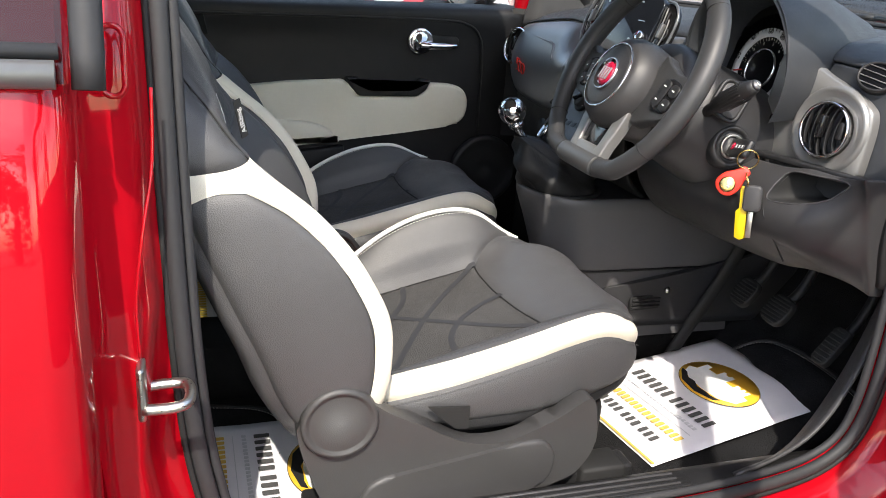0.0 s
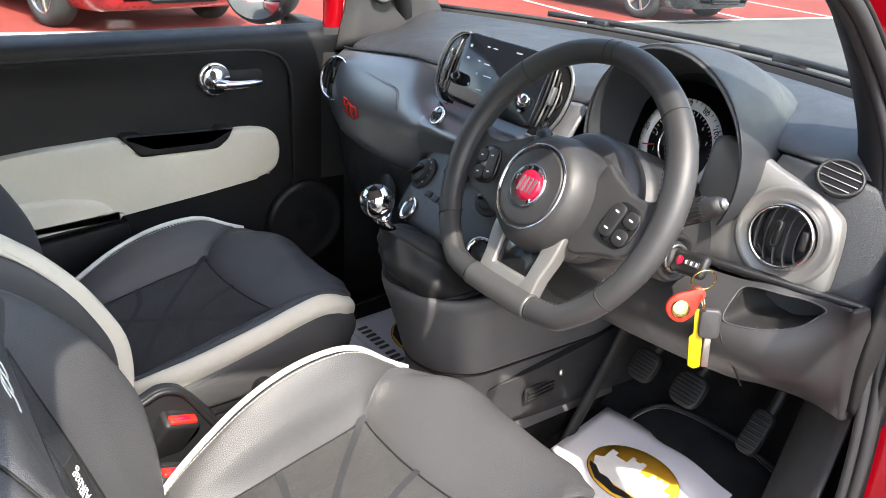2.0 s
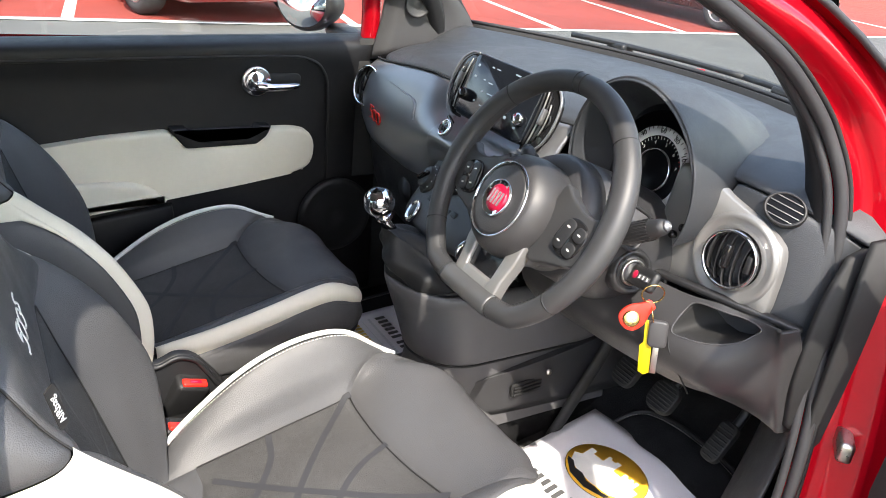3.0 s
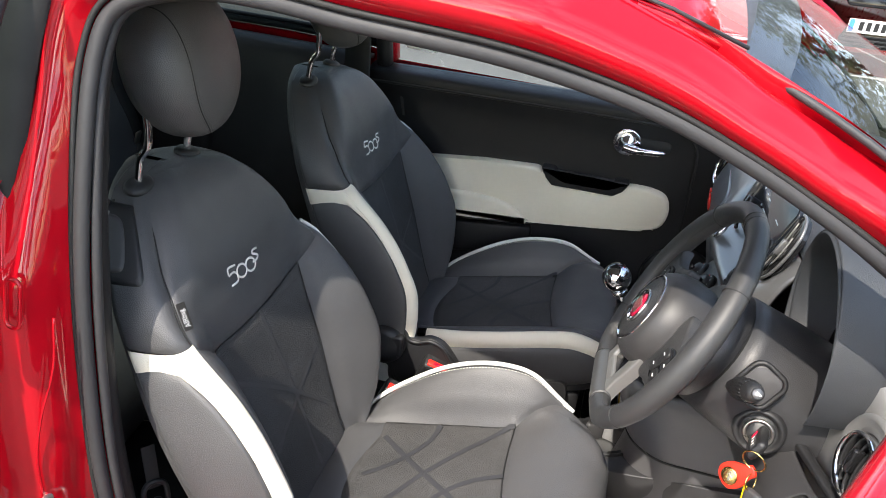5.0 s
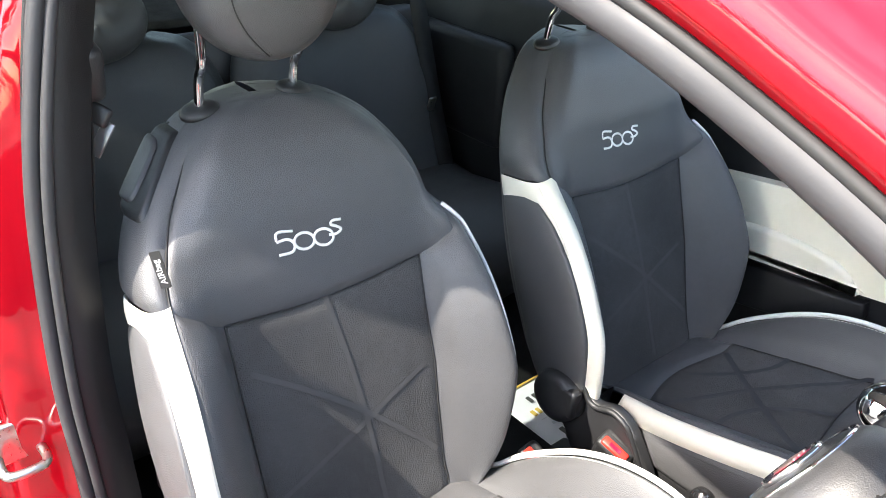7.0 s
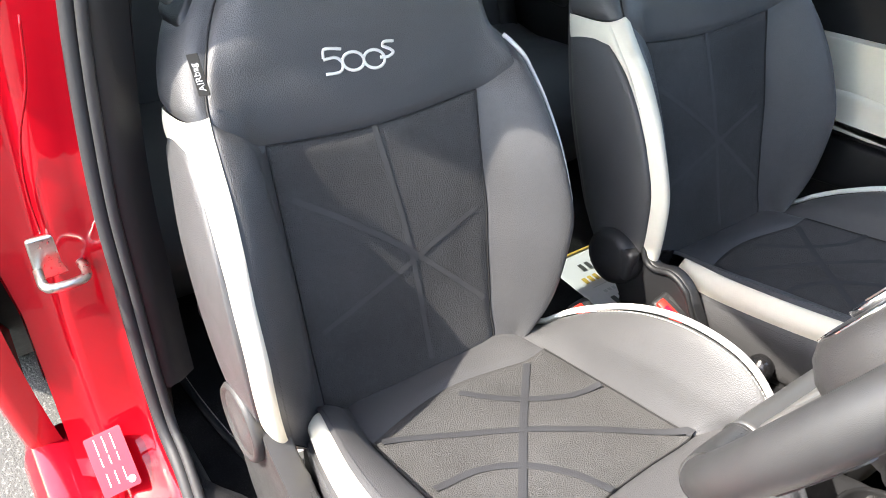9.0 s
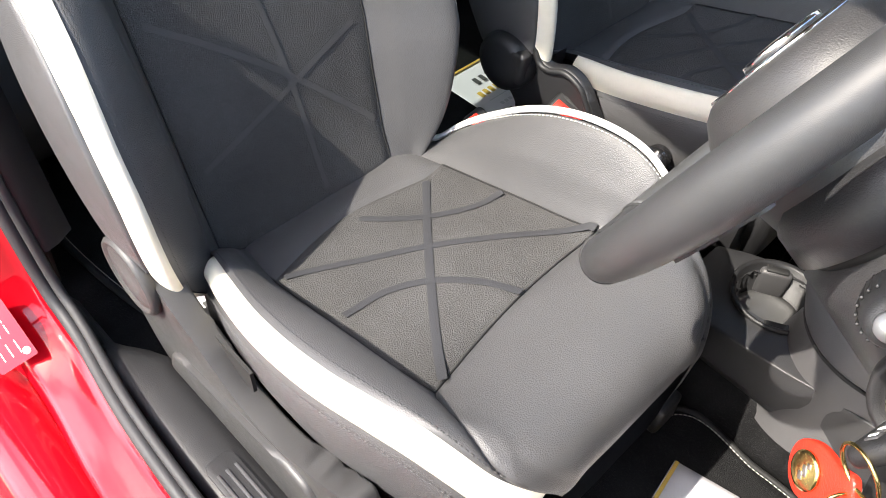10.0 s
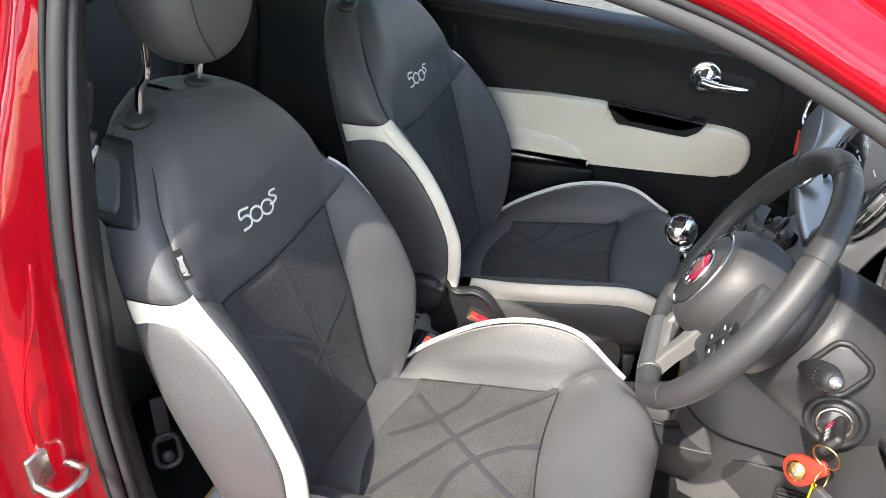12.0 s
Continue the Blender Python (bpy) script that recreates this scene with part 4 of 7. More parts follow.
            part("rim", joined("rim", sp + [lathe("q", [(0.205, 0.07), (0.205, 0.1), (0.19, 0.1), (0.185, 0.02), (0, 0.02)], fm, 30), lathe("h", [(0.05, 0.05), (0.05, 0.1), (0, 0.102)], fm, 16)]), STEEL, wl)
    return root


parked_car((1.95, 8.20), 14, DEEPRED, "deep red hatchback parked nose out in a red bay")
parked_car((-0.72, 8.75), 6, BLUEPAINT, "blue hatchback parked nose out beside the red one")
parked_car((-3.15, 8.8), 4, SILVERPAINT, "silver saloon parked nose out in the row")
parked_car((9.9, 8.2), 4, GREYPAINT, "dark grey estate car parked nose out in a bay", (4.4, 1.85, 1.55))


# ---- the red car's body ----
def aperture_y(x, z):
    s = min(1.0, max(0.0, (x - 0.5) / 0.4))
    rear = min(1.0, max(0.0, (0.30 - x) / 0.30))
    fore = 0.018 + 0.036 * min(1.0, max(0.0, (z - 0.60) / 0.30))
    rail = min(1.0, max(0.0, (x - 0.28) / 0.22)) * min(1.0, max(0.0, (z - 1.0) / 0.12))
    fore += 0.018 * min(1.0, max(0.0, (z - 0.72) / 0.25)) - 0.020 * min(1.0, max(0.0, (z - 0.99) / 0.10))
    return -0.61 + (0.045 - 0.014 * min(1.0, max(0.0, (x - 0.62) / 0.13))) * rail + 0.025 * rear * rear * (3 - 2 * rear) + max(0.0, z - 0.92) * 0.2 + max(0.0, z - 1.2) * 0.15 + fore * s * s * (3 - 2 * s)


APERTURE = [(-0.050, 0.66), (-0.058, 0.80), (-0.064, 1.00), (-0.066, 1.16), (-0.063, 1.265), (-0.040, 1.316), (0.035, 1.340), (0.13, 1.345), (0.227, 1.341), (0.36, 1.332), (0.46, 1.315), (0.54, 1.296), (0.62, 1.267),
            (0.687, 1.238), (0.753, 1.205), (0.822, 1.162), (0.875, 1.113), (0.905, 1.048), (0.915, 0.97), (0.915, 0.85), (0.905, 0.72), (0.895, 0.61), (0.888, 0.53), (0.868, 0.483), (0.825, 0.454), (0.76, 0.440), (0.66, 0.434), (0.55, 0.434), (0.40, 0.434), (0.20, 0.435), (0.05, 0.437), (-0.010, 0.465), (-0.036, 0.55)]
loop = curve([(x, aperture_y(x, z), z) for x, z in APERTURE], 220, True)
tan2 = np.roll(loop, -1, 0) - np.roll(loop, 1, 0)
out2 = np.stack([-tan2[:, 2], np.zeros(len(loop)), tan2[:, 0]], 1)
out2 /= np.linalg.norm(out2, axis=1, keepdims=True)
cen = loop.mean(0)
if ((loop - cen) * out2).sum() < 0:
    out2 = -out2
upper = np.clip((loop[:, 2] - 1.02) / 0.22, 0, 1)[:, None]      # 0 at posts and sill, 1 along the roof rail


post = (np.clip((loop[:, 2] - 0.62) / 0.16, 0, 1) * (loop[:, 0] < 0.2))[:, None] * (1 - upper)      # 1 on the rear post
slim = np.clip((loop[:, 0] - 0.40) / 0.20, 0, 1)[:, None] * 0.36      # the rail narrows towards the windscreen


def ring(lo, lo_y, hi, hi_y, po=None, po_y=None):
    """The opening's outline moved outwards in its plane, and across it: on sill and front post, roof rail, rear post."""
    po, po_y = lo if po is None else po, lo_y if po_y is None else po_y
    k = 1 - slim * upper
    off = lo * (1 - upper - post) + hi * upper * k + po * post
    p = loop + out2 * off
    p[:, 1] += (lo_y * (1 - upper - post) + hi_y * upper * k + po_y * post)[:, 0]
    return p


car = thing("red_car", (0.4, 0, 0), "glossy red small hatchback with its driver's door open", "car")
rings = [ring(-0.004, 0.012, -0.004, 0.012), ring(0.010, -0.002, 0.010, -0.002), ring(0.034, -0.004, 0.022, -0.012, 0.014, -0.006), ring(0.040, -0.020, 0.030, -0.022, 0.018, -0.022), ring(0.046, -0.055, 0.045, -0.022, 0.024, -0.046), ring(0.052, -0.064, 0.055, -0.014, 0.036, -0.058),
         ring(0.056, -0.066, 0.062, -0.004, 0.056, -0.062), ring(0.072, -0.070, 0.085, 0.030, 0.064, -0.070), ring(0.078, -0.082, 0.092, 0.046, 0.069, -0.092), ring(0.082, -0.105, 0.090, 0.070, 0.074, -0.125)]
part("door_frame", grid("door_frame", np.array(rings), True), PAINT, car, "glossy red door frame and pillars")
seal = part("door_seal", tube("door_seal", loop + np.array([0, -0.002, 0]), 0.0092, 10, True, 0.9, up=(0, 1, 0)), RUBBER, car, "grey rubber door seal")
part("outer_seal", tube("outer_seal", ring(0.012, -0.006, 0.012, -0.008, 0.010, -0.004), 0.0035, 8, True, up=(0, 1, 0)), INK_SHADE, seal)
part("seal_lip", tube("seal_lip", ring(-0.013, 0.008, -0.006, 0.010), 0.006, 8, True, up=(0, 1, 0)), RUBBER, seal)
trim_rings = np.array([ring(-0.010, 0.010, -0.008, 0.010), ring(-0.016, 0.018, -0.010, 0.018), ring(-0.012, 0.034, 0.000, 0.036), ring(0.004, 0.056, 0.028, 0.060)])
shift = int(np.argmin(abs(loop[:, 0] + 0.030) + abs(loop[:, 2] - 0.52)))
trim_rings = np.roll(trim_rings, -shift, 1)
stop = int(np.argmin(abs(trim_rings[0, :, 0] - 0.915) + abs(trim_rings[0, :, 2] - 0.70)))
part("pillar_trim", grid("pillar_trim", trim_rings[:, :stop], False, True), DOORBLACK, car, "black pillar trim")
# pressed slot and weld flange on the rear post
slot = [(-0.100 + x, -0.6415 + 0.20 * max(0.0, z + 1.01 - 0.985), 1.010 + z) for x, z in rounded(0.018, 0.056, 0.0088, 8)]
part("pressed_slot", tube("pressed_slot", slot, 0.0026, 8, True, up=(0, 1, 0)), PAINT, car)
part("post_flange", tube("post_flange", curve([(-0.072, -0.612, 0.985), (-0.074, -0.622, 0.92), (-0.084, -0.640, 0.86), (-0.092, -0.648, 0.80), (-0.092, -0.648, 0.74)], 30), 0.0016, 6, up=(0, 1, 0)), PAINT, car)
# door striker on the rear post
sx, sy, sz = -0.082, -0.640, 0.708
stk = part("striker_plate", rbox("striker_plate", (0.008, 0.052, 0.056), pose(sx - 0.010, sy, sz, 0, 0, 0), 0.0035), STEEL, car, "zinc-plated door striker")
part("striker_loop", tube("striker_loop", curve([(sx - 0.01, sy - 0.022, sz - 0.016), (sx + 0.020, sy - 0.023, sz - 0.015), (sx + 0.032, sy - 0.014, sz - 0.014), (sx + 0.032, sy + 0.014, sz - 0.014), (sx + 0.020, sy + 0.023, sz - 0.015), (sx - 0.01, sy + 0.022, sz - 0.016)], 26), 0.0055, 10, up=(0, 1, 0)), STEEL, stk)
part("striker_bolt", lathe("striker_bolt", [(0.009, 0), (0.009, 0.003), (0.0, 0.004)], frame_of((sx - 0.006, sy + 0.008, sz + 0.016), (1, 0, 0)), 18), STEEL, stk)

def skin(rows, n=30):
    return np.array([curve(r, n) for r in rows])


def side_body(s):
    """Outer flank behind the door, mirrored by s, with its front edge turned in."""
    rows = []
    for x, y in ((-0.124, -0.045), (-0.128, -0.020), (-0.136, -0.006), (-0.155, 0.002), (-0.40, 0.022), (-0.80, 0.010), (-1.15, -0.09), (-1.40, -0.28)):
        rows.append([(x, s * (0.690 + y), 0.22), (x, s * (0.735 + y), 0.36), (x, s * (0.762 + y), 0.60), (x, s * (0.760 + y), 0.80), (x, s * (0.738 + y), 0.94), (x, s * (0.718 + y), 1.000)])
    return skin(rows, 24)


for s in (-1, 1):
    P = side_body(s)
    part("rear_quarter", grid("rear_quarter", P if s < 0 else P[:, ::-1]), PAINT, car)
    rows = [[(x, s * (0.712 + y), 1.003), (x, s * (0.665 + y), 1.15), (x, s * (0.585 + y), 1.31), (x - 0.02, s * (0.50 + y), 1.41)] for x, y in ((-0.128, 0.0), (-0.40, 0.005), (-0.80, -0.01), (-1.02, -0.05))]
    part("quarter_window", grid("quarter_window", skin(rows, 14)), DARKGLASS, car, "tinted rear quarter glass")
    part("window_frame", tube("window_frame", curve([(-0.112, s * 0.706, 0.998), (-0.112, s * 0.668, 1.15), (-0.112, s * 0.595, 1.31), (-0.11, s * 0.51, 1.41)], 20), 0.012, 8), RUBBER, car)
    part("waist_strip", tube("waist_strip", [(-0.132, s * 0.722, 1.011), (-0.4, s * 0.742, 1.011), (-0.9, s * 0.72, 1.011)], 0.0105, 8), SATIN_LIGHT, car, "satin waist strip")
    part("window_rubber", tube("window_rubber", [(-0.130, s * 0.712, 1.026), (-0.4, s * 0.733, 1.026), (-0.9, s * 0.71, 1.026)], 0.006, 8), RUBBER, car)
part("rocker_panel", rbox("rocker_panel", (1.2, 0.10, 0.20), Matrix.Translation((0.42, -0.70, 0.29)), 0.04, 3), PAINT, car)
# roof skin with lining
rr = []
for x, z, w in ((-1.25, 1.30, 0.42), (-1.0, 1.395, 0.44), (-0.6, 1.445, 0.455), (-0.1, 1.462, 0.45), (0.2, 1.462, 0.445), (0.42, 1.442, 0.43), (0.52, 1.418, 0.42), (0.598, 1.390, 0.40)):
    rr.append([(x, -w - 0.05, z - 0.05), (x, -w * 0.8, z - 0.005), (x, 0, z + 0.022), (x, w * 0.8, z - 0.005), (x, w + 0.05, z - 0.05)])
R = skin(rr, 30)
part("roof", sheet("roof", R[:, 2:], 0.012, (0, 0, 1)), PAINT, car)
part("roof_joint", joined("roof_joint", [tube("j", R[:, k] + np.array((0, 0, 0.009)), 0.0022, 6) for k in (2, 27)]), RUBBER, car, "dark rubber strip along the roof edge")
L = R.copy()
L[..., 2] -= 0.045
part("headlining", sheet("headlining", L, 0.012, (0, 0, -1)), HEADLINER, car, "pale fabric headlining")
# windscreen
ws = []
for f in np.linspace(0, 1, 12):
    row = []
    for g in np.linspace(-1, 1, 24):
        top = np.array((0.628 - 0.030 * g * g, 0.410 * g, 1.406 - 0.058 * g * g))
        bot = np.array((1.285 - 0.235 * g * g, 0.60 * g, 1.050))
        p = top * (1 - f) + bot * f
        p[2] += (0.016 + 0.031 * g * g) * math.sin(math.pi * f)
        row.append(p)
    ws.append(row)
W = np.array(ws)
wscreen = part("windscreen", grid("windscreen", W), GLASS, car, "clear laminated windscreen")
wscreen.visible_shadow = False
# added strip: blocks the sun that slips between roof edge and glass
part("windscreen_header", sheet("windscreen_header", np.array([W[0] + np.array((-0.045, 0, -0.012)), W[0] + np.array((0.0, 0, -0.014)), W[1] * 0.5 + W[0] * 0.5 + np.array((0, 0, -0.015)), W[1] + np.array((0, 0, -0.016))]), 0.006, (0, 0, -1)), GREYPLASTIC, car, "dark strip added under the windscreen's top edge to block sun")
edge = np.concatenate([W[:, 0], W[-1], W[::-1, -1]])
cow = W[-1]
part("cowl", sheet("cowl", strip(cow + np.array((-0.01, 0, -0.004)), cow + np.array((0.075, 0, -0.030)), 6, 0.010, (0, 0, 1)), 0.008, (0, 0, 1)), PLASTIC, wscreen, "black ribbed scuttle cowl")
part("cowl_lip", sheet("cowl_lip", strip(cow + np.array((-0.012, 0, -0.004)), cow + np.array((-0.006, 0, -0.085)), 3), 0.006, (-1, 0, 0)), INK_SHADE, wscreen)
for i in (3, 9, 17):
    part("washer_jet", rbox("washer_jet", (0.035, 0.055, 0.016), pose(cow[i][0] + 0.022, cow[i][1], cow[i][2] + 0.006, 0, 8, 0), 0.005), PLASTIC, wscreen)
for i0, i1 in ((4, 12), (11, 20)):
    wp = cow[i0:i1] + np.array((0.012, 0, 0.012))
    part("wiper", tube("wiper", wp, 0.006, 8), PLASTIC, wscreen, "black wiper blade")
part("windscreen_seal", tube("windscreen_seal", edge, 0.0045, 8), RUBBER, wscreen)
# skin of the near pillar between door opening and windscreen, and of the rear post
rim_o = rings[-1]
fore_o = rim_o[(rim_o[:, 0] > -0.12) & (rim_o[:, 2] > 1.02)]
fore_o = fore_o[np.argsort(fore_o[:, 0])]
fore_o = fore_o[np.argmax(fore_o[:, 2] > 1.30):]
fore_o = curve(fore_o, 70)
far_o = np.concatenate([R[R[:, 2, 0] < 0.58][:, 2], W[:, 0]])
far_x = fore_o[:, 0] + 0.08 * np.clip((fore_o[:, 0] - 0.60) / 0.37, 0, 1)
far_o = np.stack([far_x] + [np.interp(far_x, far_o[:, 0], far_o[:, k]) for k in (1, 2)], 1)
far_p = np.pad(far_o, ((5, 5), (0, 0)), mode="reflect", reflect_type="odd")
far_o = sum(far_p[k:k + len(far_o)] for k in range(11)) / 11
part("cant_rail", grid("cant_rail", strip(fore_o, far_o + np.array((0, 0.004, 0.008)), 8, 0.006, (0, -0.5, 1))), PAINT, car, "glossy red roof rail and windscreen pillar")
post_o = rim_o[(rim_o[:, 0] < -0.09) & (rim_o[:, 2] > 0.50) & (rim_o[:, 2] < 1.30)]
post_o = post_o[np.argsort(post_o[:, 2])]
part("post_skin", grid("post_skin", strip(post_o + np.array((0.004, -0.002, 0)), post_o + np.array((-0.06, 0.012, 0)), 3)), PAINT, car)
# scuttle, bonnet, wings
bn = []
for x, z, w in ((1.12, 1.000, 0.60), (1.30, 0.975, 0.64), (1.55, 0.915, 0.66), (1.80, 0.82, 0.62), (1.98, 0.68, 0.52), (2.02, 0.52, 0.45)):
    bn.append([(x - 0.10, -w - 0.09, z - 0.30), (x - 0.08, -w - 0.05, z - 0.08), (x, -w * 0.75, z), (x + 0.06, 0, z + 0.02), (x, w * 0.75, z), (x - 0.08, w + 0.05, z - 0.08), (x - 0.10, w + 0.09, z - 0.30)])
part("bonnet", sheet("bonnet", skin(bn, 36), 0.01, (0, 0, 1)), PAINT, car)
for s in (-1, 1):
    rows = [[(x, s * (0.72 + y), 0.22), (x, s * (0.76 + y), 0.5), (x, s * (0.75 + y), 0.75), (x, s * (0.70 + y), 0.93), (x, s * (0.64 + y), 0.99 - dz)] for x, y, dz in ((0.99, -0.03, 0.0), (1.3, 0.0, 0.02), (1.6, -0.01, 0.08), (1.9, -0.10, 0.16))]
    part("front_wing", grid("front_wing", skin(rows, 20)), PAINT, car)
    for x in (1.42, -0.88):
        wheel(car, (x, s * 0.70, 0.29), s)
rows = [[(-1.40, y, 0.22), (-1.46, y, 0.5), (-1.44, y, 0.8), (-1.36, y, 1.0)] for y in np.linspace(-0.48, 0.48, 8)]
part("tailgate", grid("tailgate", skin(rows, 16)), PAINT, car)
rows = [[(-1.37, y, 0.52), (-1.40, y, 0.75), (-1.36, y, 0.96), (-1.325, y, 1.0)] for y in np.linspace(-0.47, 0.47, 8)]
part("tailgate_lining", grid("tailgate_lining", skin(rows, 12)), PLASTIC, car)
rows = [[(-1.35, y, 1.0), (-1.30, y * 0.95, 1.15), (-1.22, y * 0.85, 1.30)] for y in np.linspace(-0.48, 0.48, 8)]
part("rear_window", grid("rear_window", skin(rows, 12)), DARKGLASS, car, "tinted rear window")
part("nose", grid("nose", skin([[(1.96, y, 0.20), (2.03, y, 0.40), (2.03, y, 0.52)] for y in np.linspace(-0.5, 0.5, 6)], 10)), PAINT, car)
# outer skin of the passenger's side
rows = [[(x, 0.69, 0.22), (x, 0.74, 0.40), (x, 0.765, 0.62), (x, 0.755, 0.82), (x, 0.725, 0.94), (x, 0.70, 0.985)] for x in (-0.14, 0.2, 0.6, 1.0)]
part("outer_door_skin", grid("outer_door_skin", skin(rows, 20)), PAINT, car)
far = curve([(-0.10, 0.70, 0.99), (-0.10, 0.62, 1.25), (-0.06, 0.555, 1.335), (0.2, 0.52, 1.36), (0.5, 0.53, 1.32), (0.76, 0.57, 1.23), (0.90, 0.60, 1.14), (0.99, 0.66, 1.0)], 60)
part("far_window_frame", tube("far_window_frame", far, 0.028, 10), PAINT, car, "red window frame")
part("far_frame_trim", tube("far_frame_trim", far + np.array((0, -0.035, -0.012)), 0.022, 8), PLASTIC, car)
part("far_rail", sheet("far_rail", np.array([far[10:50], far[10:50] * np.array((1, 0.80, 1)) + np.array((0, 0, 0.09))]), 0.02), PAINT, car)
part("far_post", tube("far_post", curve([(0.812, 0.655, 0.96), (0.806, 0.642, 1.06), (0.78, 0.610, 1.19)], 12), 0.022, 10), PAINT, car)
fw = part("far_window", grid("far_window", np.array([np.stack([np.linspace(-0.10, 0.96, 12), np.full(12, 0.665), np.full(12, 0.97)], 1), np.stack([np.linspace(-0.08, 0.60, 12), np.full(12, 0.60), np.full(12, 1.30)], 1)])), GLASS, car, "clear passenger window")
fw.visible_shadow = False
part("window_sticker", plate("window_sticker", rounded(0.078, 0.022, 0.003), 0.0006, frame_of((-0.005, 0.655, 1.040), (0, -1, 0.15))), PLATE, fw, "small white paper sticker")
# left door mirror
mir = part("door_mirror", lathe("door_mirror", [(0.02, -0.075), (0.075, -0.055), (0.098, -0.01), (0.10, 0.012), (0.092, 0.02)], frame_of((0.735, 0.86, 1.045), (-0.93, -0.36, 0.05), (0, 0, 1)), 32, 0.72, 1.0), PLASTIC, car, "door mirror in black housing")
part("mirror_glass", lathe("mirror_glass", [(0.088, 0.018), (0.086, 0.022), (0.0, 0.023)], frame_of((0.735, 0.86, 1.045), (-0.93, -0.36, 0.05), (0, 0, 1)), 32, 0.72, 1.0), MIRROR, mir)
part("mirror_foot", rbox("mirror_foot", (0.06, 0.14, 0.03), Matrix.Translation((0.80, 0.76, 0.985)), 0.01), PLASTIC, mir)

# ---- open driver's door ----
HINGE, OPEN = (0.985, -0.665), radians(63)
door = thing("car_door", (0.80, -1.0, 0.42), "open red car door with dark inner trim", "door")


def swing(s, z, t=0.0):
    """A place on the open door: s along it from the hinge, t outwards from its inner face."""
    return (HINGE[0] - s * math.cos(OPEN) + t * math.sin(OPEN), HINGE[1] - s * math.sin(OPEN) - t * math.cos(OPEN), z)


DM = frame_of(swing(0, 0), Vector(swing(0, 0, 1)) - Vector(swing(0, 0)), Vector(swing(1, 0)) - Vector(swing(0, 0)))
dp = [(0.03, 0.94), (0.03, 0.60), (0.07, 0.50), (0.16, 0.43), (0.98, 0.42), (1.03, 0.50), (1.06, 0.94)]
sgn = 1 if (DM @ Vector((0, 1, 0)) - DM @ Vector((0, 0, 0))).z > 0 else -1
part("door_panel", plate("door_panel", [(a, sgn * b) for a, b in dp], 0.07, DM @ Matrix.Translation((0, 0, 0.02)), 0.02), PAINT, door)
tp = [(0.06, 0.955), (0.05, 0.70), (0.08, 0.52), (0.17, 0.45), (0.97, 0.44), (1.01, 0.52), (1.03, 0.955)]
part("door_trim", plate("door_trim", [(a, sgn * b) for a, b in tp], 0.085, DM @ Matrix.Translation((0, 0, -0.065)), 0.02, 3), PLASTIC, door, "black inner trim panel")
part("door_waist", rbox("door_waist", (0.96, 0.03, 0.05), DM @ Matrix.Translation((0.55, sgn * 0.955, -0.02)), 0.012, 3), GREYPLASTIC, door)
lean = [(0.02, 0.94, -0.05), (0.05, 1.02, -0.085), (0.12, 1.12, -0.12), (0.24, 1.25, -0.165), (0.37, 1.335, -0.195), (0.46, 1.352, -0.20), (0.65, 1.358, -0.205), (0.85, 1.345, -0.20), (0.97, 1.30, -0.18), (1.02, 1.18, -0.14), (1.04, 0.94, -0.05)]
dl = curve([swing(a, z - 0.014, t + 0.018) for a, z, t in lean], 90)
mid_d = dl.mean(0)
away = np.array(swing(0, 0, 1)) - np.array(swing(0, 0))
part("door_window_frame", tube("door_window_frame", dl, 0.024, 12, flat=0.5, up=tuple(away)), PAINT, door, "red window frame rail")
part("frame_seal", tube("frame_seal", dl * 1.012 - mid_d * 0.012 + away * 0.030, 0.017, 10), RUBBER, door, "grey rubber seal")
part("window_channel", tube("window_channel", dl * 0.93 + mid_d * 0.07 + away * 0.004, 0.012, 8), RUBBER, door)
part("door_glass", grid("door_glass", strip([swing(a, 0.95, -0.045) for a in np.linspace(0.10, 1.0, 8)], [swing(a, 1.325, -0.185) for a in np.linspace(0.42, 0.95, 8)])), GLASS, door).visible_shadow = False
part("door_check", rbox("door_check", (0.10, 0.02, 0.03), pose(0.955, -0.60, 0.715, 0, 0, 40), 0.005), STEEL, door)
part("hinge", rbox("hinge", (0.05, 0.05, 0.07), Matrix.Translation((0.975, -0.645, 0.60)), 0.008), PAINT, door)


# ---- cabin shell ----
cabin = thing("cabin_lining", (0.2, 0, 0.33), "dark plastic and carpet lining of the car cabin", "lining", kind="structure")
fl = []
for x, z in ((-1.2, 0.50), (-0.75, 0.50), (-0.72, 0.345), (-0.3, 0.338), (0.3, 0.338), (0.78, 0.338), (0.90, 0.350), (1.03, 0.376), (1.12, 0.43), (1.26, 0.62), (1.30, 0.95)):
    fl.append([(x, y, z) for y in np.linspace(-0.60, 0.62, 14)])
part("carpet", sheet("carpet", np.array(fl), 0.02, (0, 0, 1)), CARPET, cabin, "black carpet")
# sill trims with ribbed step plate
sill = [(-0.52, 0.338), (-0.515, 0.40), (-0.525, 0.425), (-0.545, 0.434), (-0.575, 0.434), (-0.590, 0.430)]
part("sill_trim", sheet("sill_trim", np.array([[(x, y - (0.042 * min(1, max(0, (0.13 - x) / 0.06)) if i < 4 else 0.0), z) for i, (y, z) in enumerate(sill)] for x in np.linspace(-0.03, 0.90, 40)]), 0.006, (0, 1, 1)), PLASTIC, cabin, "black plastic sill trim")
sp = part("step_plate", plate("step_plate", rounded(0.34, 0.036, 0.012), 0.0025, Matrix.Translation((0.46, -0.559, 0.433)), 0.001), PLASTIC, cabin)
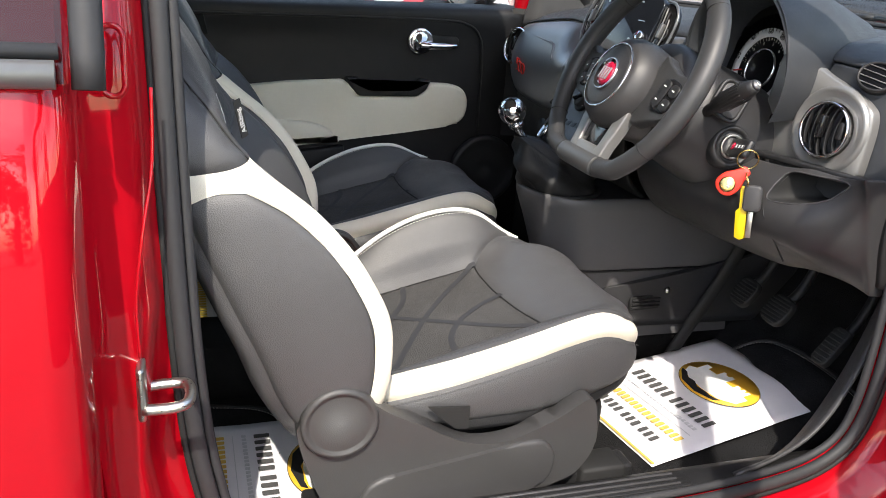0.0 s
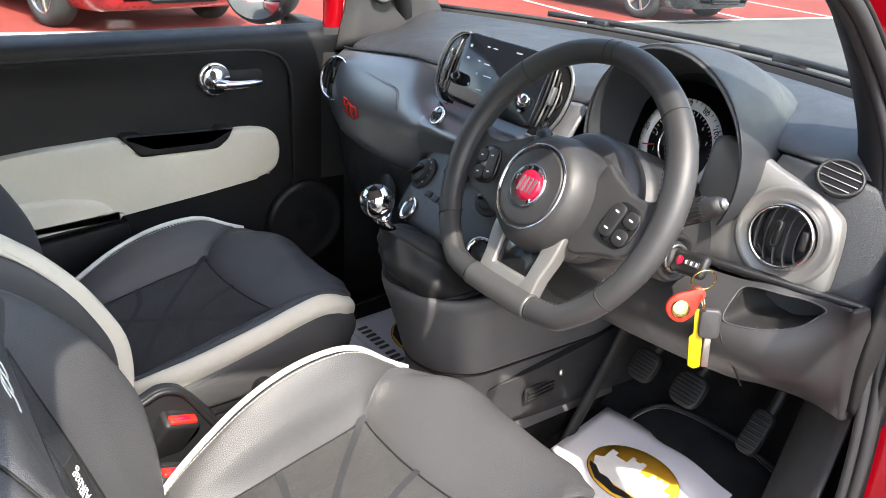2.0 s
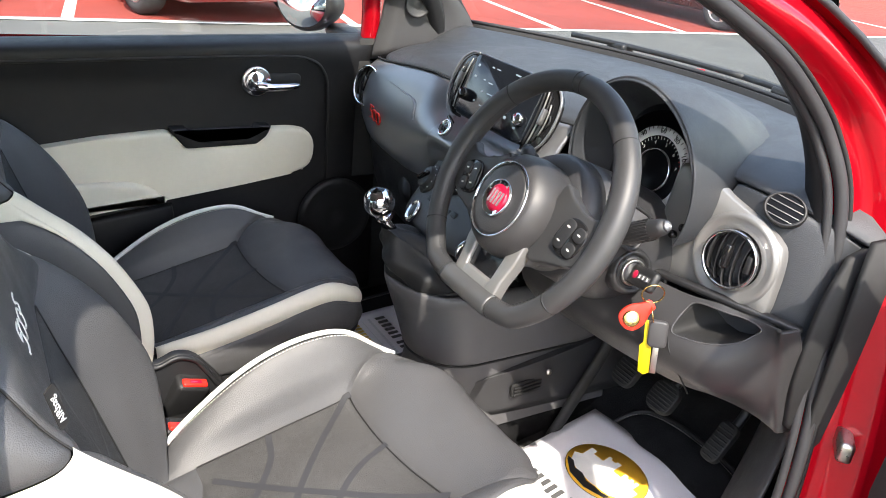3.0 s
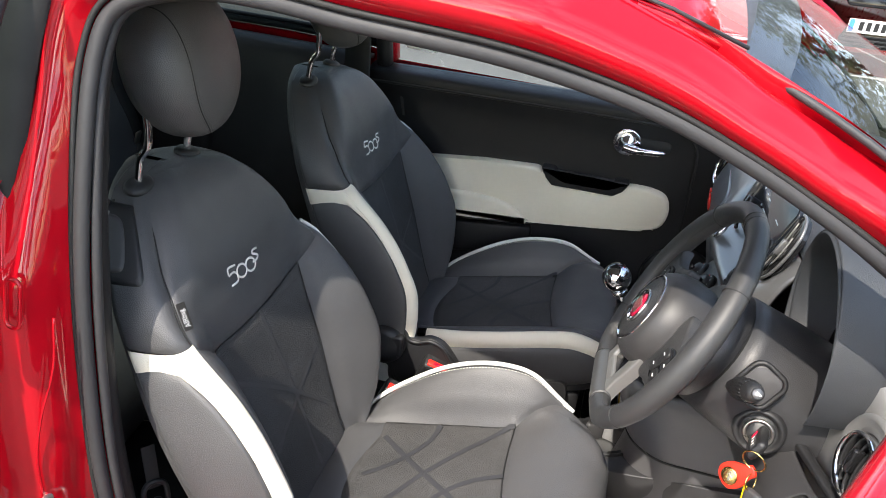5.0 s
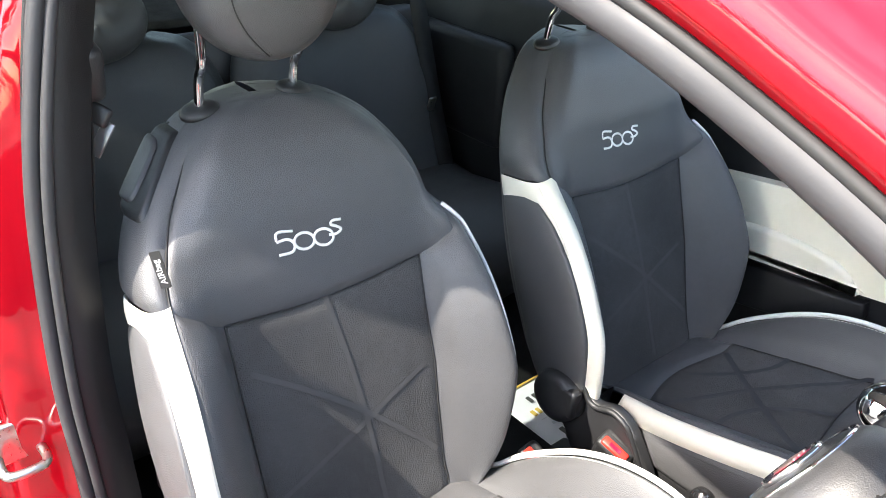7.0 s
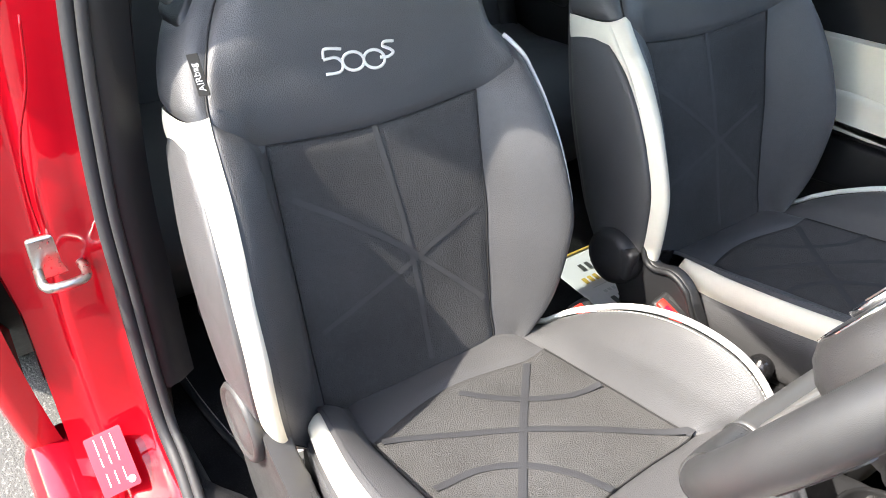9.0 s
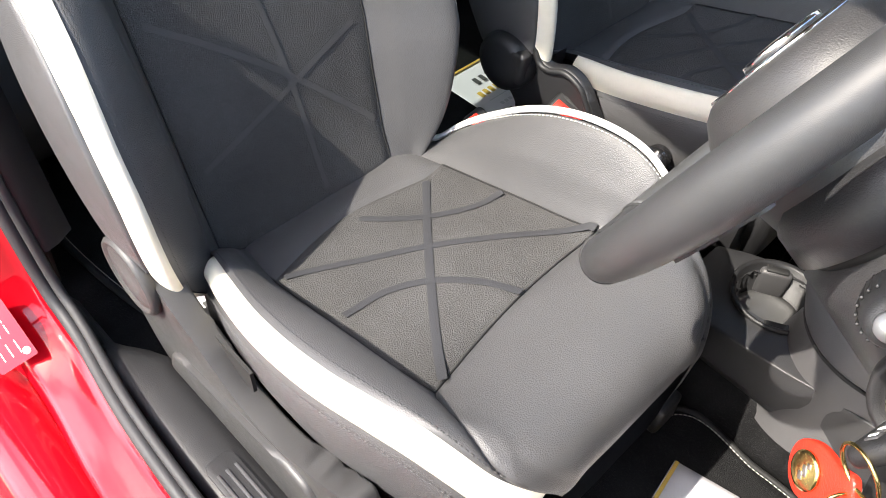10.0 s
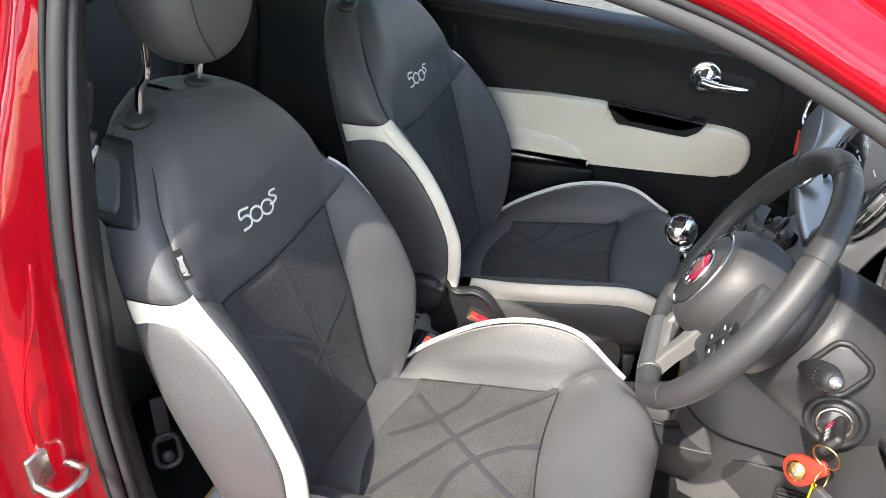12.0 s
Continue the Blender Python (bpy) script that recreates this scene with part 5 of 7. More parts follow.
for i in range(3):
    part("step_rib", rbox("step_rib", (0.30, 0.004, 0.003), Matrix.Translation((0.46, -0.570 + 0.011 * i, 0.4365)), 0.001), GREYPLASTIC, sp)
# lining behind the doors, both sides
for s in (-1, 1):
    rows = [[(x, s * 0.59, 0.34), (x, s * 0.575, 0.60), (x, s * 0.60, 0.80), (x, s * 0.63, 0.97), (x, s * 0.68, 0.985)] for x in (-0.135, -0.4, -0.8, -1.1)] + [[(-1.36, s * 0.46, 0.34), (-1.37, s * 0.46, 0.60), (-1.36, s * 0.46, 0.80), (-1.34, s * 0.46, 0.97), (-1.33, s * 0.47, 0.985)]]
    part("rear_side_trim", sheet("rear_side_trim", skin(rows, 20) if s < 0 else skin(rows, 20)[:, ::-1], 0.01), PLASTIC, cabin, "black rear side trim")
    part("rear_armrest", rbox("rear_armrest", (0.36, 0.05, 0.26), Matrix.Translation((-0.72, s * 0.575, 0.76)), 0.03, 3), PLASTIC, cabin)
    part("centre_pillar", sheet("centre_pillar", strip(curve([(-0.112, s * 0.59, 0.36), (-0.122, s * 0.595, 0.95), (-0.117, s * 0.545, 1.22), (-0.097, s * 0.48, 1.38)], 14), curve([(-0.20, s * 0.60, 0.36), (-0.19, s * 0.61, 0.95), (-0.17, s * 0.565, 1.22), (-0.15, s * 0.50, 1.38)], 14), 3), 0.012), INK_SHADE, cabin)
    part("rear_pillar", sheet("rear_pillar", strip([(-0.95, s * 0.66, 0.98), (-0.98, s * 0.56, 1.2), (-1.0, s * 0.46, 1.37)], [(-1.34, s * 0.47, 0.98), (-1.28, s * 0.44, 1.16), (-1.22, s * 0.40, 1.32)], 3), 0.012), PLASTIC, cabin)
part("parcel_shelf", rbox("parcel_shelf", (0.40, 1.0, 0.02), Matrix.Translation((-1.13, 0, 0.93)), 0.005), GREYCARPET, cabin)
part("firewall", rbox("firewall", (0.02, 1.22, 0.66), Matrix.Translation((1.315, 0, 0.68)), 0.004), PLASTIC, cabin)
for s in (-1, 1):
    rows = [[(x, s * (0.575 if s < 0 else 0.634), z) for z in np.linspace(0.34, 1.0, 8)] for x in (0.90 if s < 0 else 0.775, 1.30)]
    part("kick_panel", sheet("kick_panel", np.array(rows), 0.01), INK_SHADE, cabin, "black kick panel")

# smooth trim curving from the sill up to the dash end
kin = curve([(1.06, -0.440, 0.72), (1.03, -0.440, 0.60), (0.99, -0.446, 0.50), (0.93, -0.460, 0.415), (0.85, -0.490, 0.375), (0.74, -0.515, 0.385)], 24)
kout = curve([(0.935, -0.546, 0.76), (0.918, -0.548, 0.64), (0.890, -0.552, 0.555), (0.845, -0.558, 0.490), (0.78, -0.566, 0.458), (0.70, -0.575, 0.442)], 24)
part("kick_trim", sheet("kick_trim", strip(kin, kout, 10, 0.008, (-0.6, 0.5, 0.6)), 0.005, (-1, 0.3, 0.5)), GREYPLASTIC, cabin, "charcoal kick trim")

# seat belt and buckles
belt = thing("seat_belt", (-0.12, -0.57, 0.40), "black webbing seat belt on the centre pillar", "seat belt", "seat belts")
bl = curve([(-0.108, -0.484, 1.16), (-0.104, -0.498, 1.05), (-0.102, -0.516, 0.92), (-0.10, -0.535, 0.70), (-0.08, -0.56, 0.42)], 24)
part("webbing", sheet("webbing", np.array([bl + np.array((0.022, 0, 0)), bl - np.array((0.022, 0, 0))]), 0.0015), INK_SHADE, belt)
part("guide", rbox("guide", (0.05, 0.026, 0.060), pose(-0.106, -0.487, 1.115, 0, 12, 0), 0.010, 3), PLASTIC, belt)
part("tongue", rbox("tongue", (0.014, 0.003, 0.040), pose(-0.098, -0.486, 1.040, -20, 25, 40), 0.001), SATIN, belt)
part("tongue_grip", rbox("tongue_grip", (0.030, 0.010, 0.022), pose(-0.100, -0.486, 1.068, -20, 25, 40), 0.004), PLASTIC, belt)


anchor = thing("belt_anchor", (-0.050, -0.485, 0.595), "black lower seat belt anchor loop on the trim", "seat belt")
am = frame_of((-0.050, -0.485, 0.595), (0.75, -0.60, 0.25), (0, 0, 1))
part("loop", tube("loop", [am @ Vector((x, y, 0)) for x, y in rounded(0.052, 0.034, 0.016)], 0.0042, 8, True), PLASTIC, anchor)
part("bolt", lathe("bolt", [(0.009, 0.0), (0.009, 0.004), (0.006, 0.006), (0.0, 0.0065)], am @ Matrix.Translation((-0.008, 0, 0)), 20), PLASTIC, anchor)
part("strap", rbox("strap", (0.07, 0.020, 0.003), am @ Matrix.Translation((0.050, 0, -0.002)), 0.001), INK_SHADE, anchor)


def buckle(at, lean):
    b = thing("belt_buckle", at, "black seat belt buckle with red press button", "seat belt", "belt buckles")
    m = frame_of(at, lean, (1, 0, 0))
    part("housing", rbox("housing", (0.058, 0.036, 0.10), m @ Matrix.Translation((0, 0, -0.048)), 0.008, 3), PLASTIC, b)
    bt = part("press_button", rbox("press_button", (0.044, 0.015, 0.010), m @ Matrix.Translation((0, -0.006, 0.001)), 0.003), REDPLASTIC, b, "red press button")
    part("button_mark", rbox("button_mark", (0.020, 0.006, 0.001), m @ Matrix.Translation((0, -0.006, 0.0062)), 0.0004), BADGERED, bt)
    part("tongue_slot", rbox("tongue_slot", (0.034, 0.006, 0.002), m @ Matrix.Translation((0, 0.010, 0.0018)), 0.0006), INK_SHADE, b)
    part("stem", rbox("stem", (0.03, 0.012, 0.12), m @ Matrix.Translation((-0.005, 0, -0.14)), 0.004), PLASTIC, b)


buckle((0.247, 0.062, 0.550), (0.35, -0.35, 0.86))
buckle((0.199, -0.056, 0.558), (0.35, -0.15, 0.9))

def soft_outline(poly, cut=0.016, n=5):
    """A closed outline with each corner rounded over at most `cut` metres."""
    out = []
    for a, p, c in zip(poly[-1:] + poly[:-1], poly, poly[1:] + poly[:1]):
        a, p, c = np.array(a), np.array(p), np.array(c)
        la, lc = np.linalg.norm(a - p), np.linalg.norm(c - p)
        s0, s1 = p + (a - p) * min(cut / la, 0.48), p + (c - p) * min(cut / lc, 0.48)
        for q in np.linspace(0, 1, n):
            out.append(tuple((1 - q) ** 2 * s0 + 2 * q * (1 - q) * p + q * q * s1))
    return out


# ---- passenger door lining ----
pd = thing("door_lining", (0.35, 0.63, 0.38), "black passenger door lining with cream armrest panel", "door")
rows = []
for x in np.linspace(-0.13, 0.835, 14):
    dz = 0.02 * (x / 0.8)
    rows.append([(x, 0.605, 0.36), (x, 0.612, 0.50), (x, 0.622, 0.62), (x, 0.628, 0.80), (x, 0.630, 0.90), (x, 0.622, 0.945 + dz), (x, 0.625, 0.968 + dz), (x, 0.640, 0.978 + dz), (x, 0.675, 0.984 + dz)])
part("trim_panel", sheet("trim_panel", skin(rows, 36), 0.012, (0, -1, 0)), DOORBLACK, pd)
XZ = lambda y: Matrix(((1, 0, 0, 0), (0, 0, -1, y), (0, 1, 0, 0), (0, 0, 0, 1)))   # outline in x and z, thick towards the cabin
ins = [(-0.12, 0.944), (0.30, 0.955), (0.58, 0.960), (0.655, 0.952), (0.688, 0.925), (0.700, 0.87), (0.705, 0.70), (0.712, 0.52)]
gl = curve([(x, 0.622, z) for x, z in ins], 60)
part("panel_groove", tube("panel_groove", gl, 0.0035, 6, up=(0, 1, 0)), INK_SHADE, pd)
arm = [(-0.05, 0.765), (0.079, 0.782), (0.20, 0.797), (0.338, 0.806), (0.352, 0.790), (0.375, 0.768), (0.52, 0.770), (0.545, 0.785), (0.556, 0.803), (0.61, 0.803), (0.648, 0.795), (0.665, 0.770), (0.666, 0.735), (0.655, 0.708), (0.625, 0.695), (0.50, 0.676), (0.34, 0.655), (0.18, 0.634), (-0.05, 0.615)]
ao = part("armrest_panel", plate("armrest_panel", soft_outline(arm), 0.030, XZ(0.632), 0.010, 4), WHITE, pd, "cream padded armrest panel")
bul = [(-0.04, 0.655), (0.10, 0.700), (0.22, 0.705), (0.285, 0.692), (0.315, 0.668), (0.325, 0.656), (0.18, 0.640), (-0.04, 0.622)]
part("armrest_bulge", plate("armrest_bulge", [(x, z) for x, z in curve(bul, 40, True)], 0.014, XZ(0.606), 0.012, 4), WHITE, ao)
cup = part("pull_cup", plate("pull_cup", soft_outline([(0.340, 0.812), (0.352, 0.792), (0.372, 0.768), (0.525, 0.770), (0.548, 0.787), (0.560, 0.812), (0.53, 0.813), (0.51, 0.790), (0.395, 0.788), (0.375, 0.812)], 0.006), 0.044, XZ(0.640), 0.006, 3), PLASTIC, pd, "black pull cup")
part("cup_back", rbox("cup_back", (0.16, 0.006, 0.026), Matrix.Translation((0.45, 0.622, 0.792)), 0.002), PLASTIC, cup)
pkt = [(-0.05, 0.600), (0.18, 0.620), (0.34, 0.640), (0.345, 0.615), (0.33, 0.56), (0.0, 0.50), (-0.05, 0.50)]
part("map_pocket", plate("map_pocket", pkt, 0.028, XZ(0.630), 0.008, 3), DOORBLACK, pd, "black door pocket")
hm = frame_of((0.531, 0.628, 0.906), (0, -1, 0), (1, 0, 0))
ho = part("handle_rosette", lathe("handle_rosette", [(0.034, 0), (0.034, 0.006), (0.030, 0.012), (0.024, 0.008), (0.015, 0.018), (0.0, 0.022)], hm, 36), CHROME, pd, "round chrome door handle rosette")
part("handle_lever", tube("handle_lever", curve([(0.525, 0.602, 0.900), (0.555, 0.596, 0.898), (0.600, 0.597, 0.899), (0.622, 0.600, 0.901)], 20), np.concatenate([np.linspace(0.011, 0.008, 14), np.linspace(0.008, 0.005, 6)]), 12, up=(0, 1, 0)), CHROME, ho, "chrome lever")
part("lock_mark", rbox("lock_mark", (0.010, 0.004, 0.006), Matrix.Translation((0.538, 0.598, 0.892)), 0.001), BADGERED, ho)
part("handle_recess", plate("handle_recess", rounded(0.10, 0.03, 0.012), 0.003, XZ(0.6285) @ Matrix.Translation((0.585, 0.906, 0)), 0.002), INK_SHADE, pd)
so = part("speaker", lathe("speaker", [(0.095, 0), (0.093, 0.012), (0.082, 0.016), (0.076, 0.010), (0.060, 0.016), (0.048, 0.012), (0.036, 0.018), (0.022, 0.012), (0.0, 0.014)], frame_of((0.728, 0.612, 0.575), (0, -1, 0)), 40), PLASTIC, pd, "ringed black door speaker")
# corner panel with tweeter at the far pillar
cp = part("corner_panel", sheet("corner_panel", strip(curve([(0.80, 0.615, 0.955), (0.82, 0.605, 1.09), (0.78, 0.58, 1.20)], 12), curve([(1.07, 0.575, 1.000), (1.01, 0.572, 1.085), (0.84, 0.555, 1.22)], 12), 6), 0.01, (0, -1, 0)), GREYPLASTIC, cabin, "grey corner panel with tweeter")
part("tweeter", lathe("tweeter", [(0.030, 0), (0.029, 0.006), (0.024, 0.007), (0.022, 0.004), (0.016, 0.007), (0.013, 0.004), (0.007, 0.007), (0.0, 0.007)], frame_of((0.895, 0.588, 1.085), (-0.25, -1, 0.1)), 32), PLASTIC, cp)

# ---- dashboard ----
dash = thing("dashboard", (0.9, 0, 0.7), "dark grey dashboard with satin fascia and round vents", "dashboard")
top_rows = []
for g in np.linspace(-1, 1, 40):
    y = 0.60 * g
    xb = 1.275 - 0.235 * g * g
    xf = 0.800 + 0.020 * (1 - g * g) + (0.05 * max(0, -g - 0.55) / 0.45)
    zf = 0.988 + 0.048 * (1 - g * g)
    if y < -0.35:                 # stands back over the driver's vents
        xf = float(np.interp(-y, (0.38, 0.46, 0.53, 0.575, 0.60), (0.884, 0.892, 0.914, 0.949, 0.97)))
        zf = float(np.interp(-y, (0.38, 0.46, 0.53, 0.575, 0.60), (1.016, 1.012, 1.000, 0.977, 0.965)))
    elif y > -0.15:                # meets the fascia in a thin joint
        xf = float(np.interp(y, (-0.15, -0.09, 0.19, 0.24, 0.30, 0.45, 0.52, 0.575, 0.61), (0.815, 0.806, 0.797, 0.789, 0.786, 0.786, 0.798, 0.820, 0.855)))
        zf = float(np.interp(y, (-0.15, -0.09, 0.19, 0.24, 0.30, 0.45, 0.52, 0.575, 0.61), (1.016, 1.014, 1.008, 1.007, 1.007, 0.989, 0.979, 0.970, 0.959)))
    else:                # runs behind the instruments
        xf, zf = 0.965, 1.040
    top_rows.append([(xf - 0.004, y, zf - 0.003), (xf + 0.006, y, zf + 0.008), (xf + 0.05, y, min(1.045, zf + 0.024)), (xf + (xb - xf) * 0.5, y, min(1.052, zf + 0.038)), (xb - 0.04, y, 1.042), (xb, y, 1.030)])
part("dash_top", sheet("dash_top", skin(top_rows, 20), 0.012, (0, 0, 1)), SOFTDASH, dash, "soft black dash top")
# satin fascia on the passenger's side and the middle: y, top x, top z, belly x, belly z, foot x, foot z
FASC = [(0.612, 0.835, 0.957, 0.800, 0.905, 0.812, 0.850), (0.580, 0.803, 0.967, 0.762, 0.905, 0.776, 0.838), (0.52, 0.786, 0.975, 0.742, 0.904, 0.754, 0.826), (0.45, 0.778, 0.985, 0.727, 0.900, 0.740, 0.815), (0.30, 0.778, 1.003, 0.722, 0.910, 0.730, 0.812), (0.24, 0.781, 1.003, 0.716, 0.914, 0.726, 0.818),
        (0.19, 0.790, 1.004, 0.711, 0.920, 0.722, 0.826), (0.168, 0.794, 1.004, 0.710, 0.923, 0.722, 0.838), (0.15, 0.797, 1.004, 0.709, 0.926, 0.722, 0.870), (0.06, 0.800, 1.004, 0.709, 0.926, 0.724, 0.884), (-0.04, 0.802, 1.006, 0.718, 0.926, 0.730, 0.880), (-0.09, 0.800, 1.010, 0.740, 0.922, 0.742, 0.865), (-0.118, 0.812, 1.012, 0.770, 0.93, 0.765, 0.855)]
fr = []
for y, tx, tz, bx, bz, fx, fz in FASC:
    ledge = float(np.interp(y, (-0.10, -0.05, 0.16, 0.23), (0, 1, 1, 0)))     # shelf under the screen
    fr.append([(tx, y, tz), (tx * 0.55 + bx * 0.45 - 0.006 + 0.026 * ledge, y, tz * 0.55 + bz * 0.45 + 0.006 - 0.016 * ledge), (bx, y, bz), (bx * 0.4 + fx * 0.6 - 0.004, y, bz * 0.4 + fz * 0.6), (fx, y, fz), (fx + 0.03, y, fz - 0.012)])
FP = np.array([curve(np.array(r), 30) for r in np.stack([curve([f[i] for f in fr], 60) for i in range(6)], 1)])
fascia = part("fascia", sheet("fascia", FP, 0.008, (-1, 0, 0)), SATIN, dash, "satin metallic grey fascia panel")
part("fascia_joint", tube("fascia_joint", FP[2:48, 0] + np.array((-0.002, 0, 0.001)), 0.0022, 6), INK_SHADE, fascia)


def face(y, f):
    """A place on the fascia at y and fraction f from its top to its foot, and the way it faces."""
    i = int(np.argmin(abs(FP[:, 0, 1] - y)))
    j = int(round(f * 29))
    a, b = FP[i, max(0, j - 1)], FP[i, min(29, j + 1)]
    c, d = FP[max(0, i - 1), j], FP[min(59, i + 1), j]
    n = np.cross(b - a, d - c)
    n /= np.linalg.norm(n)
    if n[0] > 0:
        n = -n
    return Vector(FP[i, j]), Vector(n)


lower = []
for y, tx, tz, bx, bz, fx, fz in FASC[:11]:
    lower.append([(fx + 0.012, y, fz - 0.004), (fx + 0.02, y, fz - 0.06), (fx + 0.05, y, fz - 0.16), (fx + 0.16, y, fz - 0.24)])
part("glove_box", sheet("glove_box", skin(lower, 20), 0.01, (-1, 0, 0)), PLASTIC, dash, "black glove box front")
part("glove_lock", lathe("glove_lock", [(0.026, 0), (0.026, 0.004), (0.0, 0.006)], frame_of((0.747, 0.30, 0.755), (-1, 0, -0.1), (0, 1, 0)), 28), PLASTIC, dash)
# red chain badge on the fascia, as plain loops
p0, n0 = face(0.420, 0.48)
bm_ = frame_of(p0 + n0 * 0.002, n0, (0, -1, -0.12))
mes = [tube("l", [bm_ @ Vector((c + 0.011 * math.cos(a), 0.012 * math.sin(a), 0)) for a in np.linspace(0, 2 * math.pi, 18)[:-1]], 0.0021, 6, True) for c in (-0.006, 0.013)]
mes.append(tube("l", [bm_ @ Vector(v) for v in ((-0.012, 0.016, 0), (-0.028, 0.016, 0), (-0.028, 0.004, 0), (-0.018, 0.002, 0), (-0.016, -0.008, 0), (-0.028, -0.012, 0))], 0.0021, 6))
part("chain_badge", joined("chain_badge", mes), REDPLASTIC, dash, "small red chain badge")
# crease on the fascia
cr = [face(y, f)[0] + face(y, f)[1] * 0.001 for y, f in ((0.40, 0.22), (0.34, 0.235), (0.285, 0.275), (0.258, 0.33), (0.250, 0.39))]
part("fascia_crease", tube("fascia_crease", curve([tuple(v) for v in cr], 30), np.concatenate([np.linspace(0.0006, 0.0045, 15), np.linspace(0.0045, 0.0006, 15)]), 8, flat=0.5), SATIN, fascia)


def round_vent(at, facing, r, label, flaps=5):
    m = frame_of(at, facing, (0, 1, 0))
    v = part("vent", lathe("vent", [(r * 1.02, -0.03), (r * 1.04, 0.0), (r * 1.10, 0.006), (r * 1.02, 0.010), (r * 0.96, 0.006), (r * 0.93, -0.01)], m, 44, caps=False), CHROME, dash, label)
    part("vent_well", lathe("vent_well", [(r * 0.97, 0.0), (r * 0.94, -0.03), (0.0, -0.035)], m, 36, caps=False), INK_SHADE, v)
    for i in range(flaps):
        a = -0.66 + 1.32 * i / (flaps - 1)
        h = r * 0.93 * math.sqrt(max(0.05, 1 - a * a))
        pts = [m @ Vector((a * r + 0.006 * math.cos(t), math.sin(t) * h, -0.002 + 0.004 * math.cos(t))) for t in np.linspace(-1.5, 1.5, 12)]
        part("vent_flap", tube("vent_flap", pts, 0.0048, 6, flat=0.2, up=tuple(m.to_3x3() @ Vector((1, 0, 0.2)))), PLASTIC, v)
    part("vent_lever", rbox("vent_lever", (0.010, 0.034, 0.014), m @ Matrix.Translation((0.004, -0.004, 0.006)), 0.003), GLOSS, v)
    part("vent_wheel", rbox("vent_wheel", (0.010, 0.026, 0.010), m @ Matrix.Translation((-r * 0.74, -r * 0.1, 0.004)), 0.003), PLASTIC, v)
    return v


# driver's outboard panel
sp_at, sp_n = Vector((0.850, -0.432, 0.918)), Vector((-0.985, -0.12, 0.10))
pm = frame_of(sp_at, sp_n, (0, -1, 0))
po = [tuple(v) for v in curve([(-0.120, 0.096), (-0.070, 0.090), (-0.030, 0.076), (0.015, 0.062), (0.046, 0.048), (0.062, 0.030), (0.067, -0.020), (0.062, -0.060), (0.020, -0.068), (-0.03, -0.071), (-0.09, -0.074), (-0.122, -0.070), (-0.130, -0.020), (-0.128, 0.050)], 64, True)]
rays_o = [Vector((x, y)) for x, y in po]
holes = [v.normalized() * 0.041 for v in rays_o]
V_, F_ = [], []
nP = len(po)
for ring_, zz in ((holes, -0.016), (holes, -0.001), ([h.lerp(o, 0.25) for h, o in zip(holes, rays_o)], -0.001), ([h.lerp(o, 0.93) for h, o in zip(holes, rays_o)], -0.001), (rays_o, -0.006), (rays_o, -0.018)):
    V_ += [pm @ Vector((v.x, v.y, zz)) for v in ring_]
for a in range(5):
    for b_ in range(nP):
        F_.append((a * nP + b_, a * nP + (b_ + 1) % nP, (a + 1) * nP + (b_ + 1) % nP, (a + 1) * nP + b_))
part("driver_panel", mesh("driver_panel", V_, F_), SATIN_LIGHT, dash, "satin titanium vent panel")
round_vent(sp_at + sp_n * 0.004, sp_n, 0.0385, "round chrome-ringed air vent")
part("vent_cup", lathe("vent_cup", [(0.066, -0.004), (0.063, 0.002), (0.060, 0.0045), (0.056, 0.003), (0.048, -0.001), (0.0415, -0.003)], frame_of(sp_at, sp_n), 40, caps=False), SATIN_LIGHT, dash)
round_vent(Vector((0.754, 0.524, 0.916)), (-0.93, -0.18, 0.22), 0.042, "round chrome-ringed air vent at the passenger side")
# dash shoulder round the driver's panel and small upper vent
sh = []
for y, x0, z0, x1, z1, x2, z2 in ((-0.30, 0.868, 0.925, 0.862, 0.88, 0.86, 0.80), (-0.36, 0.868, 0.945, 0.864, 0.89, 0.86, 0.80), (-0.39, 0.870, 1.012, 0.866, 0.90, 0.86, 0.80), (-0.46, 0.878, 1.008, 0.872, 0.90, 0.865, 0.80), (-0.52, 0.898, 0.998, 0.883, 0.90, 0.88, 0.80), (-0.55, 0.925, 0.980, 0.905, 0.88, 0.90, 0.78)):
    sh.append([(x0 + 0.030, y, z0 - 0.006), (x0 + 0.012, y, z0 - 0.004), (x0, y, z0 - 0.014), (x1, y, z1), (x2, y, z2)])
part("dash_shoulder", sheet("dash_shoulder", skin(sh, 24), 0.008, (-1, 0, 0)), SOFTDASH, dash)
sv_at, sv_n = Vector((0.879, -0.466, 1.0015)), Vector((-0.80, -0.35, 0.52))
sm = frame_of(sv_at, sv_n, (0, -1, 0))
sv = part("small_vent", lathe("small_vent", [(0.0285, -0.01), (0.0285, 0.001), (0.0265, 0.003), (0.0240, 0.002), (0.0235, -0.010), (0.0, -0.010)], sm, 36, 1.0, 0.80), PLASTIC, dash, "small black demister vent")
part("vent_well", lathe("vent_well", [(0.0242, 0.0), (0.0, 0.0002)], sm, 32, 1.0, 0.80, False), DIALBLACK, sv)
for i in range(4):
    k = -0.0135 + 0.0088 * i
    part("slat", rbox("slat", (2 * 0.0235 * math.sqrt(1 - (k / 0.0235) ** 2), 0.0014, 0.008), sm @ Matrix.Translation((0, k, -0.0018)), 0.0005), SATIN_LIGHT, sv)
